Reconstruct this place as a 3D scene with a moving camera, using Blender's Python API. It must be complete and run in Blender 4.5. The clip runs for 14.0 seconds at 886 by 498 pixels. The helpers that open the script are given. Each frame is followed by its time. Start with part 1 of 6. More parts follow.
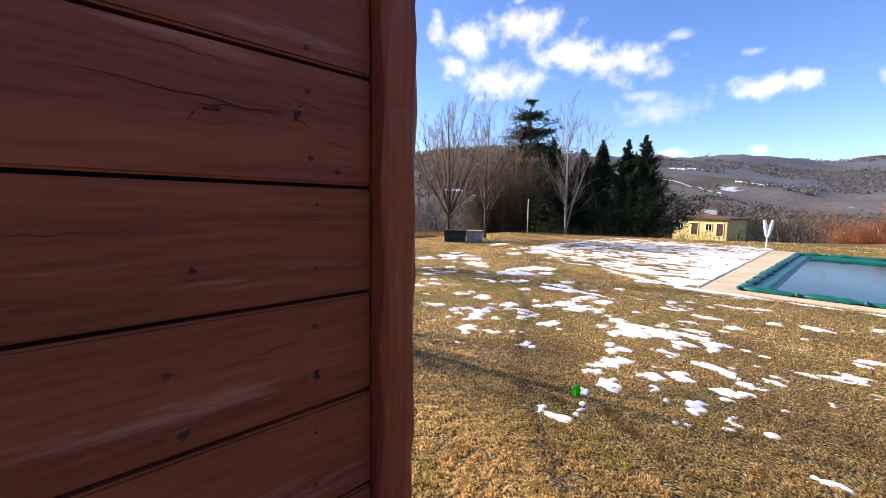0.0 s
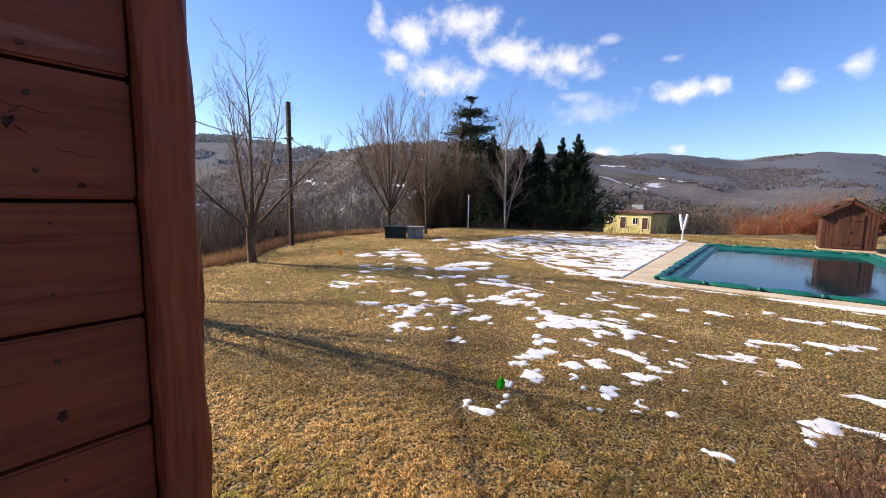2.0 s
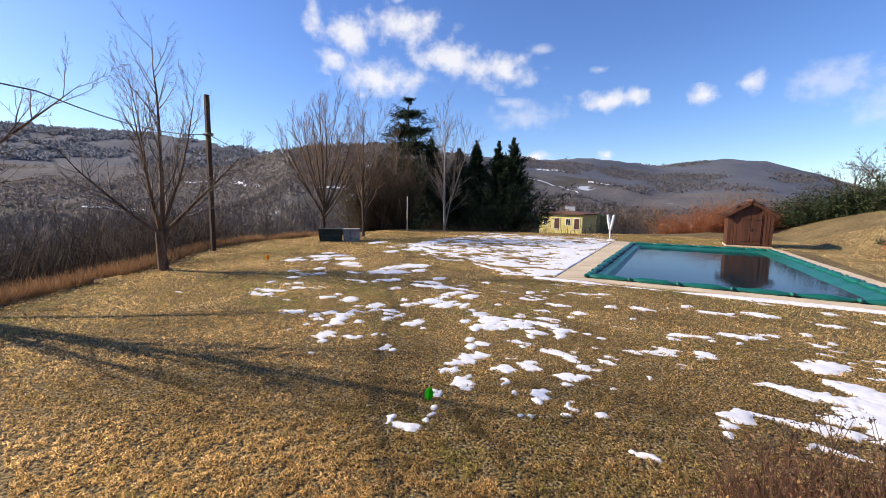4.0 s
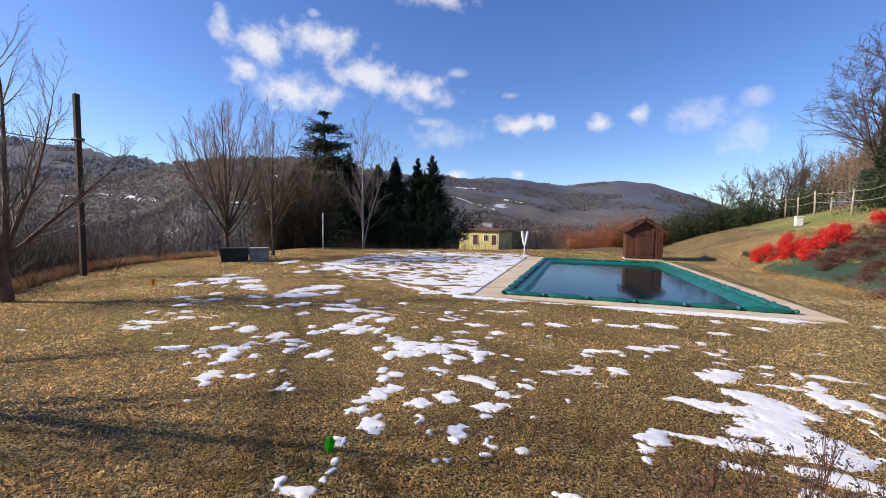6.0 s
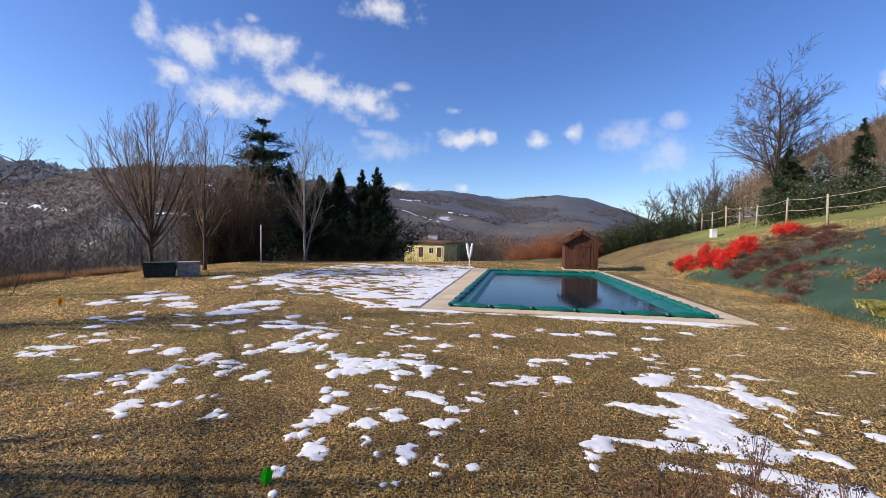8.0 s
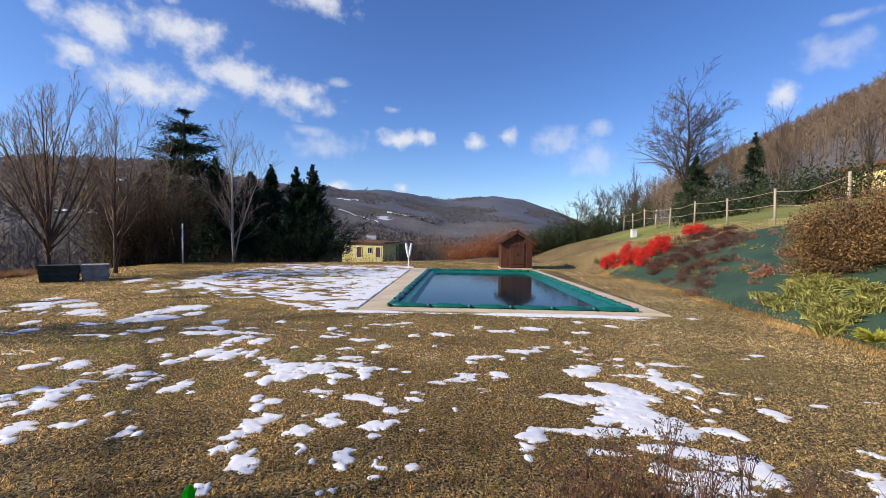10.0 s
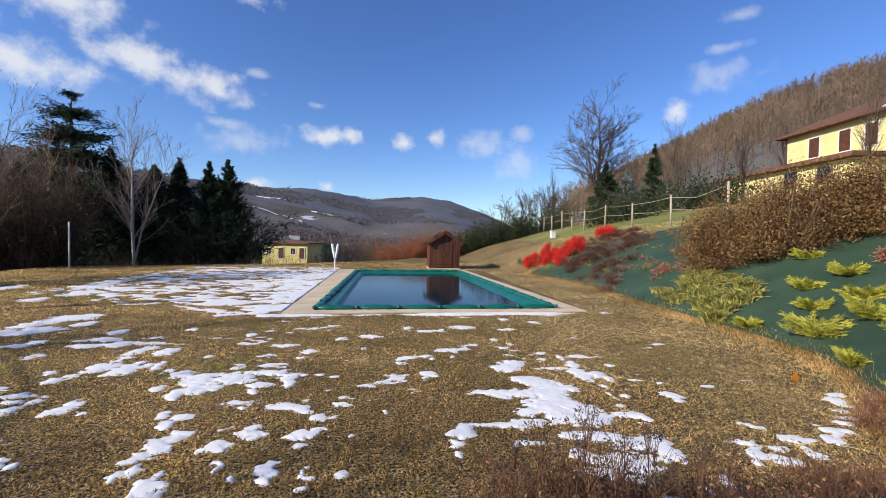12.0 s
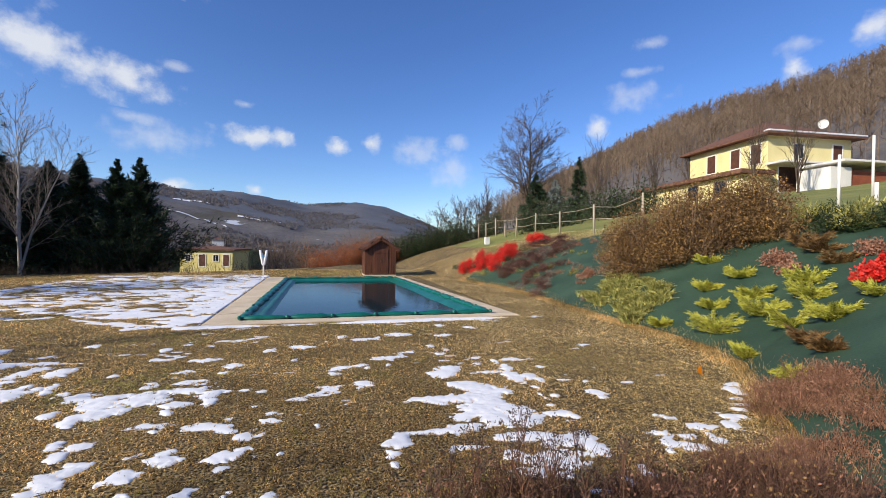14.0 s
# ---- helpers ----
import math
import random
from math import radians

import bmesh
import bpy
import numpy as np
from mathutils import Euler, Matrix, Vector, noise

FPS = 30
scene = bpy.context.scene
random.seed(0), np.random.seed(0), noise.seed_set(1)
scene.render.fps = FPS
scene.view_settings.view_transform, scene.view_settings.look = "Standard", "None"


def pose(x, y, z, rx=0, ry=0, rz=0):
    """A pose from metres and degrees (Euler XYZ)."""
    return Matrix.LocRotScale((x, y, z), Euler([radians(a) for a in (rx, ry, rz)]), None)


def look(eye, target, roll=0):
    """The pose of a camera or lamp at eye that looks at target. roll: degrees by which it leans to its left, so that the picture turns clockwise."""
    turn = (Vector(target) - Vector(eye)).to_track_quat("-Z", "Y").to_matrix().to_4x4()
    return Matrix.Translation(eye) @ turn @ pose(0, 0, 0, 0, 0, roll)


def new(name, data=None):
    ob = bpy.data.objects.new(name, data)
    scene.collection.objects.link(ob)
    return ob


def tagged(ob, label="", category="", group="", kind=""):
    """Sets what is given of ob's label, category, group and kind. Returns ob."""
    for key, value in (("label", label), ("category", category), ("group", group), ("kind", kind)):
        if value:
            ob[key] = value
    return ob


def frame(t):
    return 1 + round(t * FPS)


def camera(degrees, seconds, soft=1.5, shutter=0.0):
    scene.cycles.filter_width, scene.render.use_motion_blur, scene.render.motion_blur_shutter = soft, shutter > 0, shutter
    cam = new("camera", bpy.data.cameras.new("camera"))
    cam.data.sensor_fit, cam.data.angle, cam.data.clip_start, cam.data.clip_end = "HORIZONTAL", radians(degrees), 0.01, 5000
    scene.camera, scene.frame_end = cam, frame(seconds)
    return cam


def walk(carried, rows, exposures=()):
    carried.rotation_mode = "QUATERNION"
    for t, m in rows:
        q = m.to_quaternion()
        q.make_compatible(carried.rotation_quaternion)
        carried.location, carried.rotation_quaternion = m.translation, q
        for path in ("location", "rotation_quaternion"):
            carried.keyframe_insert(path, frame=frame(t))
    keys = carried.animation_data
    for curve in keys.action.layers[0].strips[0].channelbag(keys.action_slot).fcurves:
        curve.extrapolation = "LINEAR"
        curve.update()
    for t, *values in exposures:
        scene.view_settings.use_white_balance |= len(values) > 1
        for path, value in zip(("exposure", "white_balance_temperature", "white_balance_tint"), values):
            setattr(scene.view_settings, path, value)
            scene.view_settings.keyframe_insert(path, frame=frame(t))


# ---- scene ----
cam = camera(94.1, 14.0, soft=0.55)
PATH = [
    (0, (-0.047, -0.833, 1.574), (-1.462, 0.565, 1.362), 1.0),
    (0.5, (-0.021, -0.799, 1.578), (-1.377, 0.654, 1.356), 1.0),
    (1, (0.01, -0.767, 1.587), (-1.294, 0.733, 1.359), 1.0),
    (1.5, (0.036, -0.735, 1.592), (-1.221, 0.804, 1.362), 1.0),
    (2, (0.064, -0.702, 1.597), (-1.15, 0.871, 1.368), 0.9),
    (4.5, (0.034, -0.302, 1.552), (-0.864, 1.473, 1.352), 0.8),
    (5, (0.012, -0.19, 1.547), (-0.792, 1.632, 1.367), 0.8),
    (5.5, (0.005, -0.089, 1.557), (-0.71, 1.772, 1.4), 0.8),
    (6, (-0.009, -0.036, 1.571), (-0.65, 1.854, 1.443), 0.8),
    (6.5, (-0.025, -0.013, 1.576), (-0.6, 1.9, 1.474), 0.7),
    (7, (-0.033, 0.004, 1.573), (-0.546, 1.935, 1.491), 0.7),
    (7.5, (-0.037, 0.017, 1.564), (-0.489, 1.964, 1.496), 0.8),
    (8, (-0.046, 0.025, 1.567), (-0.433, 1.986, 1.502), 0.8),
    (10.5, (-0.039, 0.035, 1.563), (-0.052, 2.034, 1.502), 0.8),
    (11, (-0.041, 0.027, 1.566), (0.033, 2.025, 1.506), 0.8),
    (11.5, (-0.055, 0.035, 1.563), (0.109, 2.027, 1.506), 0.9),
    (12, (-0.055, 0.043, 1.562), (0.196, 2.027, 1.508), 0.9),
    (12.5, (-0.05, 0.045, 1.554), (0.28, 2.018, 1.508), 1.0),
    (13, (-0.055, 0.053, 1.546), (0.351, 2.011, 1.51), 1.0),
    (13.5, (-0.051, 0.052, 1.55), (0.428, 1.993, 1.523), 1.0),
    (14, (-0.049, 0.062, 1.559), (0.503, 1.984, 1.541), 1.0),
]
walk(cam, [(t, look(eye, target, roll)) for t, eye, target, roll in PATH], exposures=[(0.0, 1.0, 7150, 14), (1.0, 0.84, 7100, 14), (2.0, 0.70, 7050, 13), (4.5, 0.52, 6850, 13), (6.5, 0.38, 6680, 13), (14.0, 0.30, 6500, 10)])

# ---- daylight ----
SUN_AZ, SUN_EL = 21.5, 29.0  # the sun stands on the -x side, a little behind
world = bpy.data.worlds.new("world")
scene.world = world
world.use_nodes = True
wt = world.node_tree
sky = wt.nodes.new("ShaderNodeTexSky")
sky.sky_type, sky.sun_disc = "NISHITA", False
sky.sun_elevation = radians(SUN_EL)
sky.sun_rotation = radians(-90 - SUN_AZ)
sky.altitude, sky.air_density, sky.dust_density, sky.ozone_density = 500, 1.0, 0.5, 4.5
deep = wt.nodes.new("ShaderNodeHueSaturation")
deep.inputs["Saturation"].default_value = 1.15
deep.inputs["Hue"].default_value = 0.512
wt.links.new(sky.outputs[0], deep.inputs["Color"])
wt.links.new(deep.outputs[0], wt.nodes["Background"].inputs[0])
wt.nodes["Background"].inputs[1].default_value = 0.14
sun = new("sun", bpy.data.lights.new("sun", "SUN"))
sun.data.energy, sun.data.angle, sun.data.color = 4.9, radians(0.5), (1.0, 0.905, 0.75)
sun.matrix_world = look((-100 * math.cos(radians(SUN_AZ)), -100 * math.sin(radians(SUN_AZ)), 100 * math.tan(radians(SUN_EL))), (0, 0, 0))


# ---- materials ----
def material(name, a, b, scale=3.0, rough=0.85, fine=40.0, bump=0.3, dist=0.01, stretch=(1, 1, 1), island=0.0, metal=0.0, contrast=(0.35, 0.65), fine_mix=0.35, spec=0.3, translucent=0.0, third=None):
    """Two colours mixed by coarse and fine noise in real-world size, relief from the fine noise; island: brightness that differs from piece to piece."""
    m = bpy.data.materials.new(name)
    m.use_nodes = True
    nt = m.node_tree
    N, L = nt.nodes, nt.links
    bsdf = N["Principled BSDF"]
    co = N.new("ShaderNodeTexCoord")
    mp = N.new("ShaderNodeMapping")
    mp.inputs["Scale"].default_value = stretch
    L.new(co.outputs["Object"], mp.inputs["Vector"])
    n1, n2 = N.new("ShaderNodeTexNoise"), N.new("ShaderNodeTexNoise")
    for n, sc, det in ((n1, scale, 5), (n2, fine, 4)):
        n.inputs["Scale"].default_value, n.inputs["Detail"].default_value = sc, det
        L.new(mp.outputs[0], n.inputs["Vector"])
    mix = N.new("ShaderNodeMix")
    mix.inputs[0].default_value = fine_mix
    L.new(n1.outputs[0], mix.inputs[2])
    L.new(n2.outputs[0], mix.inputs[3])
    ramp_node = N.new("ShaderNodeValToRGB")
    e = ramp_node.color_ramp.elements
    e[0].position, e[1].position = contrast
    e[0].color, e[1].color = (*a, 1), (*b, 1)
    if third:
        k = ramp_node.color_ramp.elements.new((contrast[0] + contrast[1]) / 2)
        k.color = (*third, 1)
    L.new(mix.outputs[0], ramp_node.inputs[0])
    col = ramp_node.outputs[0]
    if island:
        geo = N.new("ShaderNodeNewGeometry")
        mr = N.new("ShaderNodeMapRange")
        mr.inputs[3].default_value, mr.inputs[4].default_value = 1 - island, 1 + island
        L.new(geo.outputs["Random Per Island"], mr.inputs[0])
        hsv = N.new("ShaderNodeHueSaturation")
        L.new(mr.outputs[0], hsv.inputs["Value"])
        L.new(col, hsv.inputs["Color"])
        col = hsv.outputs[0]
    L.new(col, bsdf.inputs["Base Color"])
    bsdf.inputs["Roughness"].default_value = rough
    bsdf.inputs["Metallic"].default_value = metal
    bsdf.inputs["Specular IOR Level"].default_value = spec
    if bump:
        bn = N.new("ShaderNodeBump")
        bn.inputs["Strength"].default_value, bn.inputs["Distance"].default_value = bump, dist
        L.new(mix.outputs[0], bn.inputs["Height"])
        L.new(bn.outputs[0], bsdf.inputs["Normal"])
    if translucent:
        tr, ms = N.new("ShaderNodeBsdfTranslucent"), N.new("ShaderNodeMixShader")
        ms.inputs[0].default_value = translucent
        L.new(col, tr.inputs[0])
        L.new(bsdf.outputs[0], ms.inputs[1])
        L.new(tr.outputs[0], ms.inputs[2])
        L.new(ms.outputs[0], N["Material Output"].inputs[0])
    return m


STRAW = material("lawn_soil_and_thatch", (0.026, 0.019, 0.009), (0.46, 0.325, 0.14), 0.9, 0.95, 46, 1.0, 0.06, contrast=(0.41, 0.59), fine_mix=0.85, third=(0.20, 0.14, 0.056))
BLADE = material("dry_grass_blades", (0.28, 0.20, 0.07), (0.88, 0.62, 0.28), 0.7, 0.8, 9, 0, island=0.8, contrast=(0.38, 0.6), fine_mix=0.4, translucent=0.6, third=(0.58, 0.385, 0.15))
OLIVE_BLADE = material("green_grass_blades", (0.22, 0.21, 0.05), (0.56, 0.48, 0.14), 0.7, 0.8, 9, 0, island=0.6, contrast=(0.38, 0.6), fine_mix=0.5, translucent=0.6)
PALE_BLADE = material("bleached_grass_blades", (0.44, 0.33, 0.13), (0.95, 0.74, 0.38), 0.7, 0.8, 9, 0, island=0.6, contrast=(0.38, 0.6), fine_mix=0.4, translucent=0.6)
BROWN_BLADE = material("dark_brown_blades", (0.13, 0.082, 0.030), (0.40, 0.26, 0.11), 0.7, 0.8, 9, 0, island=0.7, contrast=(0.38, 0.6), fine_mix=0.5, translucent=0.5)
ROUGH = material("rough_winter_field", (0.07, 0.055, 0.04), (0.22, 0.16, 0.09), 0.25, 0.95, 4, 0.6, 0.2, fine_mix=0.5)
GREEN_GRASS = material("green_terrace_grass", (0.11, 0.135, 0.03), (0.25, 0.235, 0.075), 0.5, 0.9, 25, 0.7, 0.03, fine_mix=0.5)
SNOW = material("old_granular_snow", (0.67, 0.68, 0.70), (0.79, 0.795, 0.81), 4, 0.7, 90, 0.35, 0.012, spec=0.4)
CONCRETE = material("sandy_concrete", (0.48, 0.38, 0.26), (0.64, 0.53, 0.38), 1.6, 0.9, 60, 0.2, 0.004)
COVER = material("green_pvc_cover", (0.0, 0.085, 0.065), (0.008, 0.15, 0.115), 2.5, 0.38, 30, 0.25, 0.01, spec=0.5)
WOOD_WALL = material("red_brown_stained_boards", (0.135, 0.031, 0.017), (0.34, 0.088, 0.042), 14, 0.45, 110, 0.35, 0.0016, stretch=(1, 0.10, 1.6), contrast=(0.30, 0.70), fine_mix=0.45, spec=0.25)
WOOD_TRIM = material("red_brown_stained_post", (0.135, 0.030, 0.015), (0.44, 0.112, 0.046), 16, 0.45, 110, 0.5, 0.0018, stretch=(1.4, 1.4, 0.08), contrast=(0.30, 0.70), fine_mix=0.45, spec=0.25)


def scuffed(m, stretch, lo, hi):
    """Pale worn streaks where the stain has rubbed off."""
    N, L = m.node_tree.nodes, m.node_tree.links
    bsdf = N["Principled BSDF"]
    col = bsdf.inputs["Base Color"].links[0].from_socket
    co, mp = N.new("ShaderNodeTexCoord"), N.new("ShaderNodeMapping")
    mp.inputs["Scale"].default_value = stretch
    L.new(co.outputs["Object"], mp.inputs["Vector"])
    n, r, mx = N.new("ShaderNodeTexNoise"), N.new("ShaderNodeMapRange"), N.new("ShaderNodeMix")
    n.inputs["Scale"].default_value, n.inputs["Detail"].default_value, n.inputs["Roughness"].default_value = 7.0, 8, 0.65
    L.new(mp.outputs[0], n.inputs["Vector"])
    r.inputs[1].default_value, r.inputs[2].default_value, r.inputs[4].default_value = lo, hi, 0.4
    L.new(n.outputs[0], r.inputs[0])
    mx.data_type = "RGBA"
    L.new(r.outputs[0], mx.inputs[0])
    L.new(col, mx.inputs[6])
    mx.inputs[7].default_value = (0.60, 0.33, 0.24, 1)
    L.new(mx.outputs[2], bsdf.inputs["Base Color"])


scuffed(WOOD_WALL, (1, 0.35, 3.0), 0.60, 0.72)
scuffed(WOOD_TRIM, (3, 3, 0.35), 0.60, 0.72)
WOOD_HUT = material("brown_stained_boards", (0.055, 0.021, 0.011), (0.135, 0.052, 0.027), 5, 0.6, 30, 0.4, 0.004, stretch=(1.5, 1.5, 0.12))
WOOD_DARK = material("dark_knot_wood", (0.020, 0.008, 0.005), (0.10, 0.034, 0.02), 90, 0.7, 300, 0.6, 0.002)
WOOD_RAW = material("weathered_pole_wood", (0.05, 0.03, 0.02), (0.115, 0.068, 0.044), 3, 0.85, 30, 0.5, 0.01, stretch=(1, 1, 0.1))
WOOD_POST = material("pale_fence_wood", (0.30, 0.24, 0.17), (0.52, 0.44, 0.33), 4, 0.85, 40, 0.4, 0.006, stretch=(1, 1, 0.15), island=0.2)
RUST = material("rusty_nail_heads", (0.035, 0.016, 0.010), (0.13, 0.065, 0.042), 300, 0.7, 600, 0.3, 0.001)
STEEL = material("dull_nail_steel", (0.10, 0.08, 0.07), (0.25, 0.21, 0.19), 80, 0.5, 300, 0, metal=0.8)
TILE = material("terracotta_tiles", (0.081, 0.038, 0.025), (0.186, 0.090, 0.056), 3, 0.85, 30, 0.4, 0.01, island=0.3)
FABRIC = material("dark_green_weed_fabric", (0.022, 0.045, 0.029), (0.046, 0.082, 0.051), 1.2, 0.66, 45, 0.35, 0.006, spec=0.2)
FRUIT_BARK = material("brown_fruitwood_bark", (0.075, 0.045, 0.028), (0.25, 0.16, 0.095), 6, 0.9, 50, 0.6, 0.01, stretch=(1, 1, 0.3))
BARK = material("grey_brown_bark", (0.055, 0.040, 0.030), (0.17, 0.125, 0.09), 6, 0.9, 50, 0.6, 0.01, stretch=(1, 1, 0.3))
BARK_DARK = material("dark_bark", (0.05, 0.036, 0.026), (0.14, 0.10, 0.07), 6, 0.9, 50, 0.6, 0.01, stretch=(1, 1, 0.3))
TWIG = material("brown_twigs", (0.13, 0.08, 0.048), (0.29, 0.20, 0.13), 1.5, 0.9, 12, 0, island=0.35)
TWIG_DARK = material("dark_wet_twigs", (0.042, 0.030, 0.022), (0.12, 0.084, 0.057), 0.6, 0.9, 8, 0, island=0.35)
TWIG_RED = material("dry_reddish_stems", (0.17, 0.078, 0.046), (0.46, 0.25, 0.15), 2.0, 0.9, 15, 0, island=0.4, translucent=0.15)
TWIG_RUST = material("dark_rust_stems", (0.075, 0.038, 0.026), (0.25, 0.13, 0.08), 2.0, 0.9, 15, 0, island=0.4, translucent=0.1)
TWIG_GREY = material("grey_twigs", (0.13, 0.105, 0.085), (0.30, 0.25, 0.205), 1.0, 0.9, 12, 0, island=0.3)
WOODS = material("bare_winter_woods", (0.085, 0.058, 0.038), (0.21, 0.15, 0.10), 0.04, 0.95, 0.6, 0, island=0.4)
NEEDLE = material("dark_conifer_needles", (0.012, 0.026, 0.013), (0.045, 0.072, 0.032), 1.0, 0.8, 10, 0, island=0.4, translucent=0.1)
JUNIPER = material("yellow_green_juniper", (0.32, 0.34, 0.045), (0.68, 0.62, 0.10), 2.0, 0.75, 15, 0, island=0.35, translucent=0.25)
SEDGE = material("olive_sedge_leaves", (0.17, 0.185, 0.045), (0.52, 0.46, 0.14), 4.0, 0.7, 15, 0, island=0.55, translucent=0.25)
OLIVE = material("bronze_shrub_leaves", (0.10, 0.055, 0.02), (0.32, 0.185, 0.065), 2.5, 0.6, 18, 0, island=0.5, translucent=0.2)
EVERGREEN = material("dark_evergreen_leaves", (0.016, 0.034, 0.013), (0.055, 0.080, 0.028), 1.5, 0.55, 15, 0, island=0.4, translucent=0.15)
RED_LEAF = material("scarlet_leaves", (0.62, 0.022, 0.016), (0.85, 0.075, 0.05), 3, 0.55, 20, 0, island=0.35, translucent=0.3)
RUST_LEAF = material("rust_orange_leaves", (0.34, 0.075, 0.022), (0.55, 0.18, 0.05), 1.5, 0.7, 10, 0, island=0.4, translucent=0.3)
HEATHER = material("dull_purple_heather", (0.07, 0.032, 0.026), (0.17, 0.082, 0.060), 3, 0.85, 20, 0, island=0.4, translucent=0.15)
PINK_LEAF = material("faded_pink_brown_leaves", (0.24, 0.11, 0.07), (0.42, 0.22, 0.135), 3, 0.8, 20, 0, island=0.35, translucent=0.2)
HAY = material("bleached_orange_grass", (0.26, 0.14, 0.062), (0.48, 0.29, 0.14), 0.8, 0.9, 9, 0, island=0.35, translucent=0.25)
YELLOW_WALL = material("pale_yellow_render", (0.66, 0.57, 0.26), (0.76, 0.67, 0.34), 0.8, 0.9, 12, 0.15, 0.01)
OCHRE_WALL = material("warm_yellow_render", (0.60, 0.50, 0.17), (0.70, 0.60, 0.24), 0.8, 0.9, 12, 0.15, 0.01)
WHITE_WALL = material("off_white_render", (0.66, 0.63, 0.57), (0.78, 0.75, 0.69), 0.8, 0.9, 12, 0.15, 0.01)
STONE_WALL = material("grey_plaster", (0.30, 0.27, 0.24), (0.44, 0.40, 0.36), 0.8, 0.9, 12, 0.3, 0.02)
SHUTTER = material("dark_brown_shutters", (0.06, 0.025, 0.014), (0.12, 0.05, 0.028), 3, 0.6, 20, 0.2, 0.004)
RED_DOOR = material("brick_red_garage_door", (0.20, 0.055, 0.026), (0.29, 0.09, 0.045), 2, 0.6, 15, 0.1, 0.004)
GLASS_DARK = material("dark_window_glass", (0.012, 0.014, 0.016), (0.025, 0.028, 0.032), 1, 0.08, 5, 0, spec=0.6)
PLASTIC_WHITE = material("white_plastic", (0.72, 0.72, 0.70), (0.82, 0.82, 0.80), 3, 0.4, 30, 0.05, 0.002)
PLASTIC_BLUE = material("blue_plastic", (0.05, 0.22, 0.42), (0.08, 0.30, 0.52), 3, 0.4, 30, 0.05, 0.002)
PLASTIC_GREEN = material("bright_green_plastic", (0.01, 0.62, 0.015), (0.03, 0.80, 0.03), 20, 0.35, 60, 0.05, 0.002, translucent=0.5)
PLASTIC_ORANGE = material("orange_plastic", (0.85, 0.30, 0.01), (0.95, 0.42, 0.02), 20, 0.4, 60, 0.05, 0.002, translucent=0.4)
BIN_DARK = material("dark_green_tarpaulin", (0.012, 0.022, 0.016), (0.035, 0.050, 0.036), 2, 0.5, 14, 0.5, 0.03)
BIN_GREY = material("grey_stone_trough", (0.20, 0.195, 0.18), (0.38, 0.37, 0.35), 3, 0.9, 20, 0.6, 0.02)
WIRE = material("black_cable", (0.015, 0.015, 0.015), (0.03, 0.03, 0.03), 3, 0.6, 20, 0)


def hill_material():
    """Far hillsides: bare woods, fields and old snow, in patches tens of metres wide."""
    # wood tones lifted and greyed: distance haze is painted into them
    m = material("far_hillsides", (0.072, 0.069, 0.073), (0.145, 0.128, 0.118), 0.012, 0.95, 0.16, 0.8, 3.0, contrast=(0.35, 0.62), fine_mix=0.55)
    nt = m.node_tree
    N, L = nt.nodes, nt.links
    bsdf = N["Principled BSDF"]
    col = bsdf.inputs["Base Color"].links[0].from_socket
    co = N.new("ShaderNodeTexCoord")
    mp = N.new("ShaderNodeMapping")
    mp.inputs["Scale"].default_value = (1, 0.6, 2.6)
    L.new(co.outputs["Object"], mp.inputs["Vector"])
    field, snow = N.new("ShaderNodeTexNoise"), N.new("ShaderNodeTexNoise")
    for n, s in ((field, 0.006), (snow, 0.016)):
        n.inputs["Scale"].default_value, n.inputs["Detail"].default_value = s, 6
        L.new(mp.outputs[0], n.inputs["Vector"])
    for n, lo, hi, c in ((field, 0.54, 0.60, (0.085, 0.074, 0.055, 1)), (snow, 0.665, 0.69, (0.50, 0.53, 0.58, 1))):
        r = N.new("ShaderNodeMapRange")
        r.inputs[1].default_value, r.inputs[2].default_value = lo, hi
        L.new(n.outputs[0], r.inputs[0])
        mx = N.new("ShaderNodeMix")
        mx.data_type = "RGBA"
        L.new(r.outputs[0], mx.inputs[0])
        L.new(col, mx.inputs[6])
        mx.inputs[7].default_value = c
        col = mx.outputs[2]
    L.new(col, bsdf.inputs["Base Color"])
    return m


HILLS = hill_material()
# blue-grey base colour paints in the aerial haze over the far ridges
FAR_RIDGE = material("haze_tinted_ridges", (0.068, 0.074, 0.092), (0.115, 0.120, 0.138), 0.009, 0.95, 0.05, 0.5, 4.0)


def water_material():
    """Meltwater lying on the cover: dark, smooth, with slight ripples."""
    m = material("standing_water", (0.003, 0.012, 0.016), (0.006, 0.022, 0.028), 0.8, 0.07, 9, 0.16, 0.02, spec=0.13)
    m.node_tree.nodes["Principled BSDF"].inputs["IOR"].default_value = 1.33
    return m


WATER = water_material()


